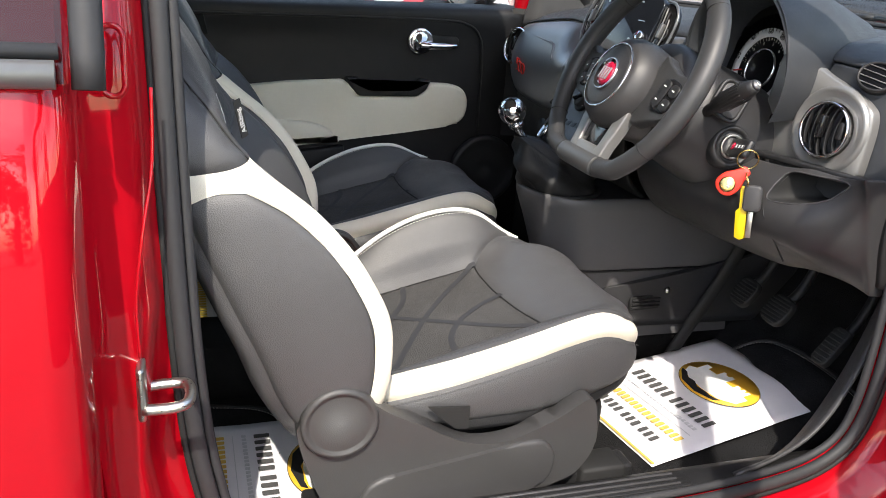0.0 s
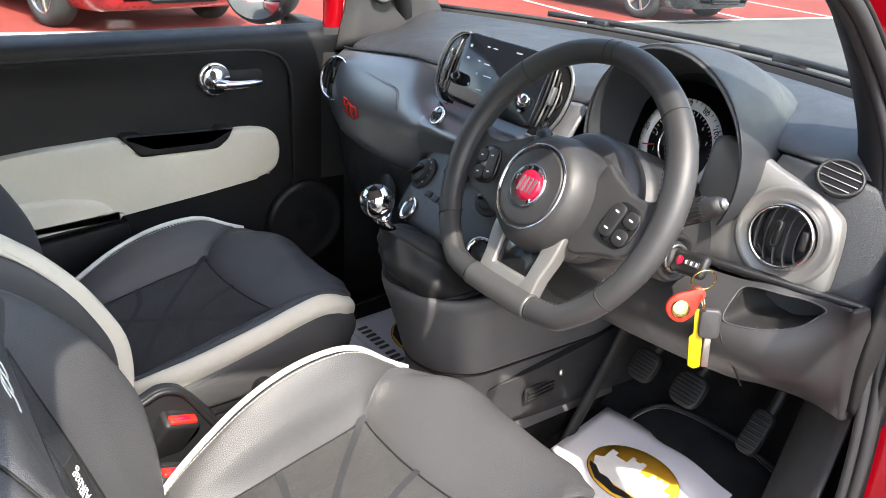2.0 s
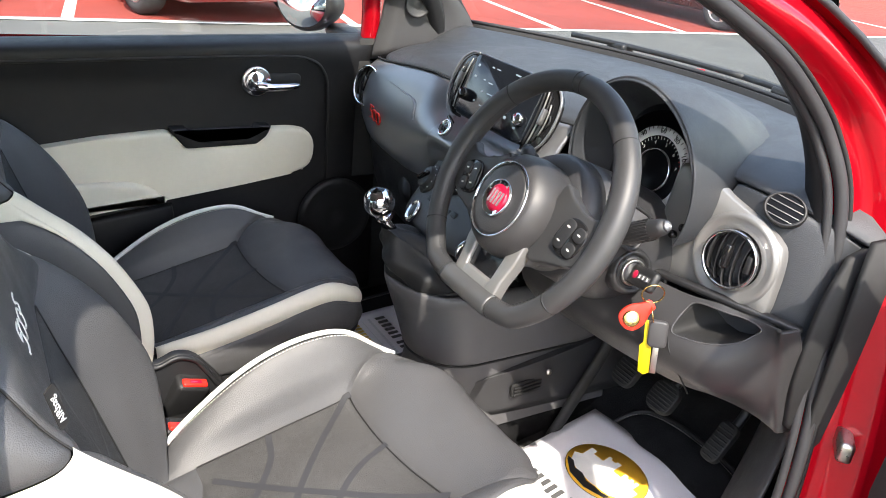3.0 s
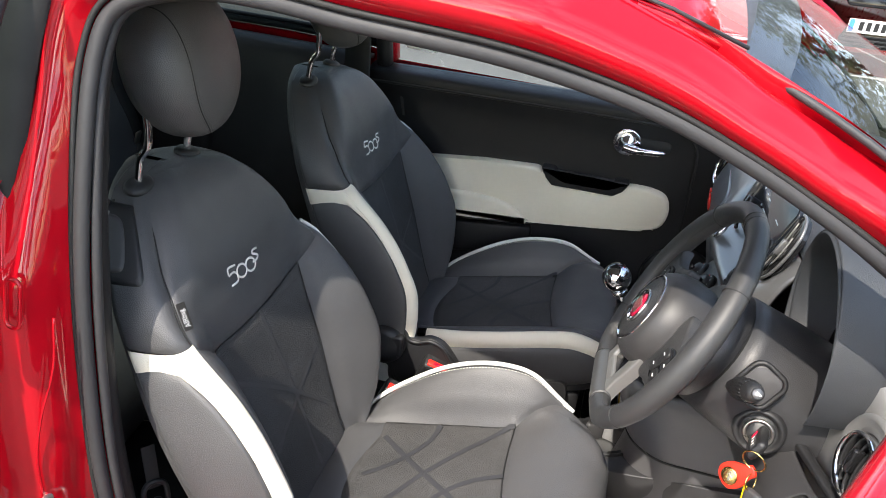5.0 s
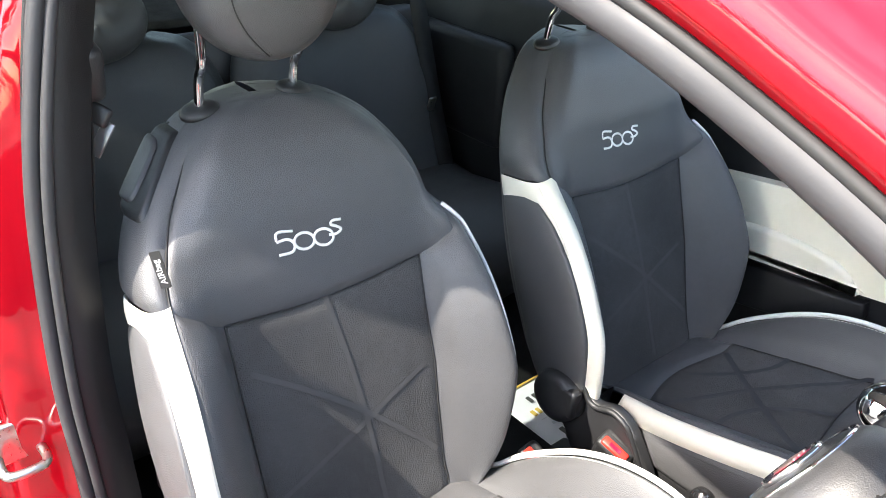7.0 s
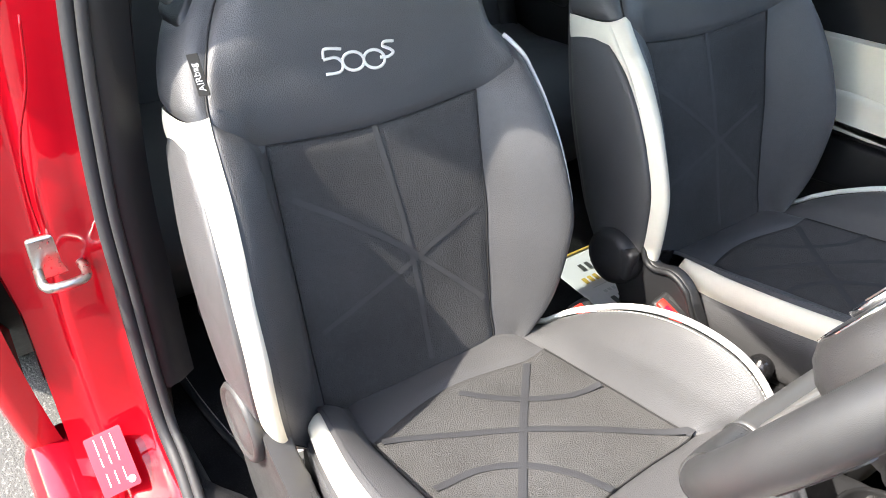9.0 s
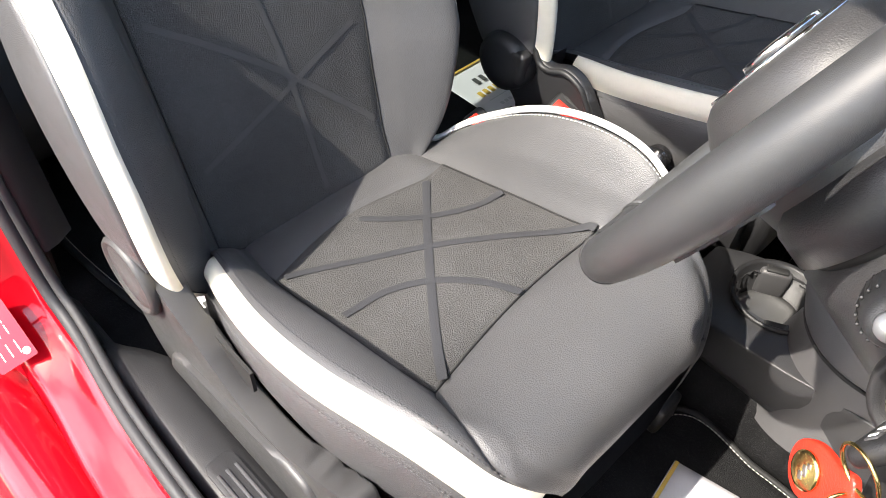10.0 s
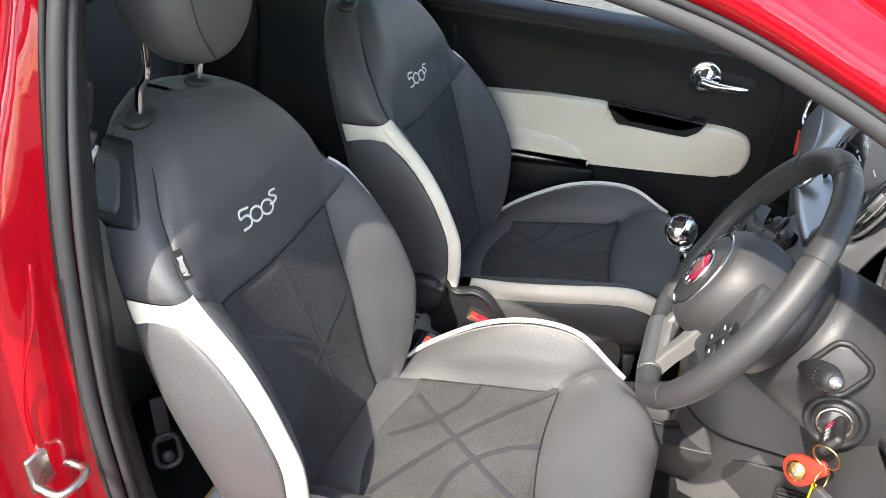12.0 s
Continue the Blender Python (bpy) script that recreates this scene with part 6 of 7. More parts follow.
# instrument hood and dial
hood = []
for a in np.linspace(math.radians(-30), math.radians(212), 40):
    ca, sa = math.cos(a), math.sin(a)
    hood.append([(1.02, -0.258 - 0.075 * ca, 0.995 + 0.075 * sa), (0.90, -0.258 - 0.117 * ca, 0.988 + 0.124 * sa), (0.80, -0.258 - 0.130 * ca, 0.985 + 0.139 * sa), (0.785 + 0.012 * (1 - sa), -0.258 - 0.128 * ca, 0.984 + 0.136 * sa),
                 (0.790 + 0.012 * (1 - sa), -0.258 - 0.122 * ca, 0.983 + 0.129 * sa), (0.87, -0.258 - 0.100 * ca, 0.978 + 0.104 * sa)])
part("instrument_hood", grid("instrument_hood", skin(hood, 30)), SOFTDASH, dash, "hooded black instrument binnacle")
dm = frame_of((0.866, -0.243, 0.978), (-1, 0, 0.22), (0, -1, 0)) @ Matrix.Diagonal((0.82, 0.82, 1, 1))
dial = part("instrument_dial", lathe("instrument_dial", [(0.112, -0.008), (0.112, 0.0), (0.0, 0.0)], dm, 48), DIALBLACK, dash, "round speed dial with pale outer scale")
part("outer_scale", lathe("outer_scale", [(0.082, 0.001), (0.082, 0.004), (0.066, 0.006), (0.065, 0.001)], dm, 48, caps=False), DIALWHITE, dial)
part("inner_ring", lathe("inner_ring", [(0.041, 0.001), (0.0405, 0.005), (0.039, 0.005), (0.0385, 0.001)], dm, 40, caps=False), CHROME, dial)
for i in range(33):
    a = radians(208 - 7.3 * i)
    part("scale_mark", rbox("scale_mark", (0.005 if i % 4 else 0.008, 0.0012, 0.0006), dm @ pose(0, 0, 0.0058, 0, 0, math.degrees(a)) @ Matrix.Translation((0.0795, 0, 0)), 0), INK_SHADE, dial)
    if 4 < i < 30:
        part("rev_mark", rbox("rev_mark", (0.004 if i % 3 else 0.007, 0.0012, 0.0006), dm @ pose(0, 0, 0.001, 0, 0, math.degrees(a)) @ Matrix.Translation((0.0605, 0, 0)), 0), REDPLASTIC if i > 23 else PIPE, dial)
for val, a in (("0", 205), ("20", 167), ("40", 130), ("60", 94), ("80", 64), ("100", 32), ("120", 0)):
    q = Vector((0.074 * math.cos(radians(a)), 0.074 * math.sin(radians(a)), 0.0060))
    part("scale_number", letters("scale_number", val, 0.0135, dm @ Matrix.Translation(q) @ pose(0, 0, 0, 0, 0, a - 90)), INK_SHADE, dial)
for i in range(8):
    a = radians(230 - 30 * i)
    part("rev_number", letters("rev_number", str(i), 0.009, dm @ Matrix.Translation((0.052 * math.cos(a), 0.052 * math.sin(a), 0.002))), PIPE, dial)
part("needle", rbox("needle", (0.024, 0.003, 0.002), dm @ pose(0, 0, 0.008, 0, 0, 192) @ Matrix.Translation((0.058, 0, 0)), 0.0006), REDPLASTIC, dial)
part("needle", rbox("needle", (0.018, 0.003, 0.002), dm @ pose(0, 0, 0.008, 0, 0, 300) @ Matrix.Translation((0.050, 0, 0)), 0.0006), REDPLASTIC, dial)
for i in range(4):
    part("trip_button", lathe("trip_button", [(0.006, 0), (0.006, 0.006), (0.0, 0.008)], frame_of((0.838 - 0.004 * i, -0.350 + 0.012 * i, 0.930 - 0.014 * i), (-1, 0, 0.2)), 14), GLOSS, dash)
# screen between two upright vents
scm = frame_of((0.778, 0.044, 1.014), (-0.93, -0.06, 0.34), (0, -1, 0)) @ Matrix.Diagonal((0.97, 0.90, 1, 1))
scr = part("touch_screen", plate("touch_screen", rounded(0.200, 0.128, 0.018), 0.016, scm, 0.003), SCREEN, dash, "dark glossy touch screen")
for x, y, w, h in ((-0.080, 0.040, 0.008, 0.008), (-0.078, 0.018, 0.010, 0.006), (-0.040, 0.046, 0.010, 0.004), (-0.024, 0.046, 0.016, 0.003), (0.030, 0.050, 0.020, 0.004), (-0.050, 0.018, 0.008, 0.003), (-0.030, 0.016, 0.020, 0.003), (-0.045, -0.004, 0.008, 0.006),
                    (-0.020, -0.004, 0.026, 0.003), (-0.055, -0.026, 0.006, 0.006), (-0.030, -0.030, 0.020, 0.003), (0.040, -0.030, 0.010, 0.008), (0.055, 0.012, 0.030, 0.003), (0.072, -0.040, 0.010, 0.006)):
    part("screen_icon", plate("screen_icon", rounded(w * 0.7, h * 0.7, min(w, h) * 0.2, 2), 0.0004, scm @ Matrix.Translation((x, y, 0.0162))), ICON, scr)
for x in (-0.083, 0.080):
    part("screen_knob", lathe("screen_knob", [(0.012, 0), (0.012, 0.010), (0.010, 0.013), (0.0, 0.014)], scm @ Matrix.Translation((x, -0.022, 0.016)), 24), CHROME if x > 0 else GLOSS, scr, "small round knob")
for s in (-1, 1):
    out = [(s * 0.098, 0.060), (s * 0.122, 0.056), (s * 0.142, 0.034), (s * 0.147, -0.005), (s * 0.138, -0.044), (s * 0.115, -0.068), (s * 0.094, -0.070)]
    sur = part("side_vent", plate("side_vent", [tuple(v) for v in curve(out, 30)], 0.010, scm @ Matrix.Translation((0, 0, -0.002)), 0.003), GLOSS, dash, "curved vent beside the screen")
    part("vent_trim", tube("vent_trim", [scm @ Vector((x, y, 0.009)) for x, y in curve([(x * 1.02, y * 1.03) for x, y in out], 30)], 0.0026, 8), SATIN, sur)
    for i in range(5):
        k = 0.102 + 0.0085 * i
        h = 0.054 - 0.008 * i * i / 3
        part("slat", tube("slat", [scm @ Vector((s * (k + 0.004 * (1 - t * t)), -0.004 + h * t, 0.0115)) for t in np.linspace(-1, 1, 9)], 0.0016, 6), SATIN_LIGHT if i % 2 else PLASTIC, sur)
    part("vent_slider", rbox("vent_slider", (0.008, 0.03, 0.010), scm @ Matrix.Translation((s * 0.122, 0, 0.014)), 0.002), SATIN, sur)
    part("toggle", rbox("toggle", (0.024, 0.008, 0.006), scm @ pose(s * 0.108, -0.082, 0.006, 0, 0, s * 25), 0.003), GLOSS, dash)
stb, stn = Vector((0.716, 0.119, 0.941)), Vector((-0.86, 0.10, 0.50))
st = part("start_button", lathe("start_button", [(0.017, 0), (0.017, 0.006), (0.014, 0.008), (0.0125, 0.004), (0.0, 0.005)], frame_of(stb, stn), 28), CHROME, dash, "round chrome-ringed button")
part("button_face", lathe("button_face", [(0.012, 0.004), (0.0, 0.0075)], frame_of(stb, stn), 24), GLOSS, st)
# climate pod
pod = []
for t in np.linspace(-1, 1, 30):
    y = 0.02 + 0.125 * t
    b = math.sqrt(max(0, 1 - t * t * 0.9))
    pod.append([(0.760 - 0.02 * b, y, 0.905), (0.742 - 0.022 * b, y, 0.888), (0.722 - 0.024 * b, y, 0.862), (0.700 - 0.026 * b, y, 0.830), (0.680 - 0.030 * b, y, 0.800), (0.675 - 0.030 * b, y, 0.775), (0.71, y, 0.755)])
pdx = part("climate_pod", sheet("climate_pod", skin(pod, 24), 0.006, (-1, 0, 0)), GREYPLASTIC, dash, "charcoal climate control pod")
for i, (y, z) in enumerate(((0.075, 0.828), (0.055, 0.826), (0.035, 0.825), (0.015, 0.826), (-0.005, 0.828), (0.065, 0.812), (0.01, 0.812))):
    part("climate_button", rbox("climate_button", (0.016, 0.011, 0.004), frame_of((0.672 + 0.6 * (z - 0.826), y, z), (-0.82, 0, 0.55), (0, -1, 0)), 0.0015), PLASTIC, dash)
for y, z, r in ((0.120, 0.845, 0.026), (0.038, 0.868, 0.021), (-0.052, 0.858, 0.026)):
    x = 0.698 + 0.6 * (z - 0.862) + 0.024 * (1 - math.sqrt(1 - 0.9 * ((y - 0.02) / 0.125) ** 2))
    km = frame_of((x, y, z), (-0.82, 0.25 * (y - 0.02) / 0.1, 0.55), (0, -1, 0))
    kb = part("climate_knob", lathe("climate_knob", [(r * 1.12, -0.004), (r * 1.12, 0.004), (r * 1.02, 0.007), (r * 0.84, 0.006), (r * 0.80, 0.013), (r * 0.72, 0.015), (0.0, 0.015)], km, 32), PLASTIC, dash, "round climate knob")
    part("grip", rbox("grip", (r * 1.3, r * 0.28, 0.010), km @ pose(0, 0, 0.018, 0, 0, 35), 0.003), GLOSS, kb)
    for i in range(9):
        a = radians(220 - 32 * i)
        part("scale_mark", rbox("scale_mark", (0.003, 0.0016, 0.001), km @ Matrix.Translation((r * 0.94 * math.cos(a), r * 0.94 * math.sin(a), 0.0068)), 0), REDPLASTIC if i < 4 else PIPE, kb)
for y in (0.098, -0.088):
    sm_ = frame_of((0.655, y, 0.795), (-0.8, 0.3 * (1 if y > 0 else -1), 0.55), (0, -1, 0))
    so_ = part("socket", lathe("socket", [(0.022, 0), (0.022, 0.006), (0.018, 0.008), (0.016, 0.002), (0.0, 0.0)], sm_, 30), CHROME, dash, "chrome-ringed socket cover")
    part("socket_cap", lathe("socket_cap", [(0.015, 0.001), (0.014, 0.005), (0.0, 0.006)], sm_, 24), PLASTIC, so_)

# ---- centre console, gear lever ----
con = thing("centre_console", (0.7, 0.02, 0.34), "charcoal plastic centre console with cup holders", "console")
def prow(z, r, cx, n=30):
    """Outline of the console at a height: a round nose with straight sides running forward."""
    arc_ = [(cx - r * math.cos(a), 0.030 + r * math.sin(a), z) for a in np.linspace(math.pi / 2, -math.pi / 2, n)]
    return [(1.06, 0.030 + r, z)] + arc_ + [(1.06, 0.030 - r, z)]


lev = [(0.694, 0.085, 0.690), (0.702, 0.100, 0.690), (0.700, 0.109, 0.692), (0.688, 0.113, 0.696), (0.672, 0.112, 0.700), (0.62, 0.104, 0.712), (0.57, 0.097, 0.722), (0.552, 0.094, 0.726), (0.546, 0.086, 0.728)]
part("drum", grid("drum", np.array([prow(z, r, cx) for z, r, cx in curve(lev, 36)])), CONSOLEPLASTIC, con, "rounded charcoal console drum")

part("drum_top", plate("drum_top", [(x, y) for x, y, z in prow(0, 0.10, 0.69)], 0.006, Matrix.Translation((0, 0, 0.688))), PLASTIC, con)
part("drum_foot", grid("drum_foot", np.array([prow(z, r, cx) for z, r, cx in ((0.549, 0.090, 0.727), (0.52, 0.088, 0.725), (0.46, 0.09, 0.715), (0.40, 0.10, 0.71))])), CONSOLEPLASTIC, con)
part("drum_gap", tube("drum_gap", prow(0.5475, 0.0925, 0.727), 0.0028, 6), INK_SHADE, con)
low_c = []
for x, w, zt in ((0.50, 0.070, 0.470), (0.56, 0.076, 0.488), (0.66, 0.080, 0.500), (0.72, 0.082, 0.510), (0.84, 0.094, 0.53), (1.0, 0.10, 0.56), (1.2, 0.11, 0.62)):
    low_c.append([(x, 0.022 - w, 0.425), (x, 0.022 - w + 0.002, zt - 0.016), (x, 0.022 - w + 0.012, zt - 0.004), (x, 0.022, zt), (x, 0.022 + w - 0.012, zt - 0.004), (x, 0.022 + w - 0.002, zt - 0.016), (x, 0.022 + w, 0.425)])
LC = skin(low_c, 40)
LC = np.stack([curve(LC[:, j], 120) for j in range(40)], 1)
WELL = (0.604, 0.036)
part("tunnel_trim", pierced(sheet("tunnel_trim", LC, 0.006, (0, 0, 1)), WELL, 0.052), TRIMPLASTIC, con, "charcoal tunnel trim")
tn = [[(x, -0.072, 0.338), (x, -0.060, 0.40), (x, -0.035, 0.43), (x, 0.02, 0.438), (x, 0.08, 0.43), (x, 0.115, 0.40), (x, 0.145, 0.338)] for x in (-0.72, -0.2, 0.2, 0.6, 1.1)]
part("tunnel_carpet", sheet("tunnel_carpet", skin(tn, 16), 0.01, (0, 0, 1)), CARPET, con)
wm = Matrix.Translation((WELL[0], WELL[1], 0.492))
ch = part("cup_holder", lathe("cup_holder", [(0.050, -0.055), (0.054, 0.0), (0.058, 0.005), (0.056, 0.009), (0.051, 0.006), (0.045, -0.040), (0.0, -0.043)], wm, 36), PLASTIC, con, "black cup holder with two side clips")
part("rubber_base", lathe("rubber_base", [(0.044, -0.042), (0.043, -0.037), (0.034, -0.0365), (0.032, -0.0385), (0.0, -0.0385)], wm, 32), SATIN_DARK, ch, "grey rubber base")
for q in (-62, 118):
    clip = part("cup_clip", rbox("cup_clip", (0.016, 0.040, 0.044), wm @ pose(0, 0, -0.020, 0, 0, q) @ Matrix.Translation((0.045, 0, 0)), 0.006), GREYPLASTIC, ch)
    part("clip_slot", rbox("clip_slot", (0.010, 0.028, 0.006), wm @ pose(0, 0, 0.0, 0, 0, q) @ Matrix.Translation((0.045, 0, 0.001)), 0.002), INK_SHADE, clip)
gr = part("floor_grille", plate("floor_grille", rounded(0.078, 0.030, 0.008), 0.004, frame_of((0.844, -0.0715, 0.478), (0.1, -1, 0.1), (1, 0.1, 0)), 0.001), INK_SHADE, con)
for i in range(3):
    part("slat", rbox("slat", (0.070, 0.004, 0.006), frame_of((0.844, -0.0735, 0.470 + 0.008 * i), (0.1, -1, 0.1), (1, 0.1, 0)) @ Matrix.Translation((0, 0, 0.003)), 0.001), PLASTIC, gr)
part("screw", lathe("screw", [(0.006, 0), (0.006, 0.003), (0.0, 0.004)], frame_of((0.889, -0.078, 0.505), (0, -1, 0.2)), 12), STEEL, con)

gear = thing("gear_lever", (0.68, 0.032, 0.70), "chrome ball gear lever over a black leather gaiter", "gear lever")
gt = []
for i, (h, r) in enumerate(((0.0, 0.076), (0.014, 0.079), (0.036, 0.074), (0.058, 0.063), (0.078, 0.046), (0.094, 0.028), (0.104, 0.013))):
    f = i / 6
    row = []
    for a in np.linspace(0, 2 * math.pi, 48, endpoint=False):
        k = 1 + 0.13 * math.sin(3 * a + 7 * f) * math.sin(math.pi * f) + 0.09 * math.sin(5 * a - 9 * f + 1) * math.sin(math.pi * f) + 0.05 * math.sin(8 * a + 15 * f) * math.sin(math.pi * f ** 0.8)
        row.append((0.668 - 0.093 * f ** 1.3 + r * k * math.cos(a), 0.032 + 0.010 * f + r * k * math.sin(a), 0.694 + h + 0.006 * math.sin(4 * a + 6 * f) * math.sin(math.pi * f)))
    gt.append(row)
gp = np.array(gt)
gp = np.stack([curve(gp[:, j], 26) for j in range(48)], 1)
part("gaiter", grid("gaiter", gp, True), GAITER, gear, "creased black leather gaiter")
part("gaiter_ring", tube("gaiter_ring", [(0.668 + 0.079 * math.cos(a), 0.032 + 0.079 * math.sin(a), 0.697) for a in np.linspace(0, 2 * math.pi, 40)[:-1]], 0.005, 8, True), PLASTIC, gear)
part("shaft", tube("shaft", curve([(0.582, 0.040, 0.79), (0.570, 0.041, 0.808), (0.562, 0.042, 0.822)], 8), 0.007, 14, up=(0, 1, 0)), CHROME, gear)
part("knob_collar", lathe("knob_collar", [(0.009, 0), (0.014, 0.003), (0.015, 0.010), (0.012, 0.013)], frame_of((0.566, 0.0415, 0.812), (-0.35, 0, 0.93)), 28), CHROME, gear)
kp = [(0.0265 * math.cos(a), 0.0265 * math.sin(a)) for a in np.linspace(-1.45, 1.5, 26)]
kn = part("knob", lathe("knob", kp, frame_of((0.553, 0.043, 0.845), (-0.25, 0, 1)), 40), CHROME, gear, "polished chrome ball knob")
part("shift_cap", lathe("shift_cap", [(0.013, 0.0232), (0.012, 0.0245), (0.0, 0.0272)], frame_of((0.553, 0.043, 0.845), (-0.25, 0, 1)), 28), GLOSS, kn)

hb = thing("handbrake", (0.30, 0.005, 0.42), "black handbrake lever between the seats", "handbrake")
part("grip", tube("grip", curve([(0.14, 0.0, 0.45), (0.22, 0.0, 0.475), (0.33, 0.0, 0.495), (0.40, 0.0, 0.50)], 20), np.concatenate([np.linspace(0.012, 0.016, 10), np.linspace(0.018, 0.016, 10)]), 12, up=(0, 1, 0)), PLASTIC, hb)
part("button", lathe("button", [(0.010, 0), (0.010, 0.012), (0.0, 0.015)], frame_of((0.40, 0.0, 0.50), (1, 0, 0.05)), 16), GLOSS, hb)


# ---- steering wheel ----
sw = thing("steering_wheel", (0.60, -0.268, 0.80), "flat-bottomed black leather steering wheel with satin lower spoke", "steering wheel")
WC, WN = Vector((0.617, -0.249, 0.961)), Vector((-0.899, 0.0, 0.438)).normalized()
WM = frame_of(WC, WN, (0, -1, 0))      # local x to the driver's right, y up the wheel


HM = WM @ Matrix.Translation((0, -0.016, 0.014))


def rim_at(a):
    """The rim's middle line at angle a, cut flat at the foot."""
    x, y = 0.171 * math.cos(a), 0.171 * math.sin(a)
    if y < -0.140:
        k = (-0.140 - y) / 0.031
        y = -0.140 - 0.008 * math.sin(k * math.pi / 2)
    return WM @ Vector((x, y, 0))


def arc(a0, a1, n=40):
    return [rim_at(radians(a)) for a in np.linspace(a0, a1, n)]


def grip(a):
    """The rim is thicker where the thumbs rest."""
    a = (a + 90) % 360 - 90
    return 0.0150 + 0.0030 * max(math.exp(-((a - c) / 42) ** 2) for c in (15, 165)) + 0.0010 * math.exp(-((a + 90) / 20) ** 2)


rim = part("rim", tube("rim", arc(0, 360, 145)[:-1], [grip(a) for a in np.linspace(0, 360, 145)[:-1]], 18, True, 0.92, up=tuple(WN)), RIMLEATHER, sw, "black leather rim")
for a in (45, 88, 92.5, 135, 214, 250, 290, 326):
    p, q = rim_at(radians(a)), rim_at(radians(a + 1))
    r_ = grip(a)
    part("rim_seam", lathe("rim_seam", [(r_ * 0.99, -0.0007), (r_ + 0.0002, 0.0), (r_ * 0.99, 0.0007)], frame_of(p, q - p), 24), INK_SHADE, rim)
part("rim_foot", tube("rim_foot", arc(251, 289, 24), 0.0164, 18, False, 0.92, up=tuple(WN)), SATIN_DARK, rim, "satin grey foot of the rim")
for a0, a1 in ((136, 213), (-33, 44), (-68, -36), (216, 249)):
    pp = [WM @ (WM.inverted() @ rim_at(radians(a)) * (1 - grip(a) / 0.171) + Vector((0, 0, 0.006))) for a in np.linspace(a0, a1, 60)]
    part("stitching", dashes("stitching", [tuple(v) for v in pp], tuple(WN), 0.006, 0.0035, 0.0005), TAPE, rim)
hubp = [(0.074, -0.085), (0.082, -0.045), (0.084, -0.012), (0.080, 0.010), (0.071, 0.024), (0.062, 0.030), (0.058, 0.0305), (0.0, 0.034)]
hub = part("hub", lathe("hub", [(r * 0.90, h - 0.012) for r, h in hubp], HM, 56, 0.93, 1.0), KNEE, sw, "rounded black airbag cover")
part("hub_ring", lathe("hub_ring", [(0.0545, 0.0175), (0.054, 0.0205), (0.0518, 0.0205), (0.0513, 0.0175)], HM, 56, 0.93, 1.0), CHROME, hub, "thin chrome ring")
part("hub_disc", lathe("hub_disc", [(0.0520, 0.0185), (0.046, 0.0205), (0.0, 0.0225)], HM, 48, 0.93, 1.0), TRIMPLASTIC, hub)
bg = part("badge", lathe("badge", [(0.0265, 0.021), (0.0265, 0.025), (0.0245, 0.026), (0.0235, 0.0245)], HM, 40), CHROME, hub, "round red enamel badge in chrome rim")
part("badge_face", lathe("badge_face", [(0.0238, 0.0238), (0.012, 0.0256), (0.0, 0.026)], HM, 36), BADGERED, bg)
for i in range(4):
    part("badge_bar", plate("badge_bar", rounded(0.0035, 0.020, 0.001), 0.0012, HM @ pose(-0.0105 + 0.007 * i, 0, 0.0255, 0, 0, -8)), STEEL, bg)
for s in (-1, 1):
    arm_o = [(s * 0.060, 0.040), (s * 0.086, 0.034), (s * 0.112, 0.024), (s * 0.138, 0.024), (s * 0.157, 0.034), (s * 0.160, -0.026), (s * 0.150, -0.036), (s * 0.128, -0.047), (s * 0.100, -0.056), (s * 0.060, -0.060)]
    sk = part("side_spoke", plate("side_spoke", [tuple(v) for v in curve(arm_o, 48, True)], 0.018, WM @ Matrix.Translation((0, 0, -0.020)), 0.004, 3), RIMLEATHER, sw, "black spoke with buttons")
    pm_ = WM @ pose(s * 0.1175, -0.013, -0.003, 0, s * 6, s * -12)
    pad = part("button_pad", plate("button_pad", rounded(0.046, 0.052, 0.019), 0.005, pm_, 0.0025), GLOSS, sk)
    for dx, dy, w, h in ((-0.0105, 0.0, 0.018, 0.042), (0.0105, 0.0115, 0.018, 0.019), (0.0105, -0.0115, 0.018, 0.019)):
        bt = part("button", plate("button", rounded(w, h, 0.0065), 0.003, pm_ @ Matrix.Translation((dx * s, dy, 0.004)), 0.0012), PLASTIC, pad)
        for k in ((-0.011, 0.011) if h > 0.03 else (0,)):
            part("button_mark", plate("button_mark", rounded(0.0055, 0.002, 0.0008, 2), 0.0004, pm_ @ Matrix.Translation((dx * s, dy + k, 0.0072))), PIPE, bt)
# lower spoke: a satin frame round a gloss black window
for s in (-1, 1):
    fk = [(s * 0.034, -0.050), (s * 0.060, -0.040), (s * 0.057, -0.085), (s * 0.051, -0.112), (s * 0.050, -0.136), (s * 0.022, -0.134), (s * 0.029, -0.118), (s * 0.032, -0.090)]
    part("lower_spoke", plate("lower_spoke", fk, 0.018, WM @ Matrix.Translation((0, 0, -0.014)), 0.004, 3), SATIN_LIGHT, sw, "satin metal fork spoke")
part("lower_bridge", plate("lower_bridge", [(-0.048, -0.118), (0.048, -0.118), (0.050, -0.140), (0.046, -0.150), (-0.046, -0.150), (-0.050, -0.140)], 0.018, WM @ Matrix.Translation((0, 0, -0.0145)), 0.006, 4), SATIN_LIGHT, sw)
part("lower_web", plate("lower_web", [(-0.036, -0.062), (0.036, -0.062), (0.034, -0.095), (0.030, -0.124), (-0.030, -0.124), (-0.034, -0.095)], 0.008, WM @ Matrix.Translation((0, 0, -0.010)), 0.002), GLOSS, sw)

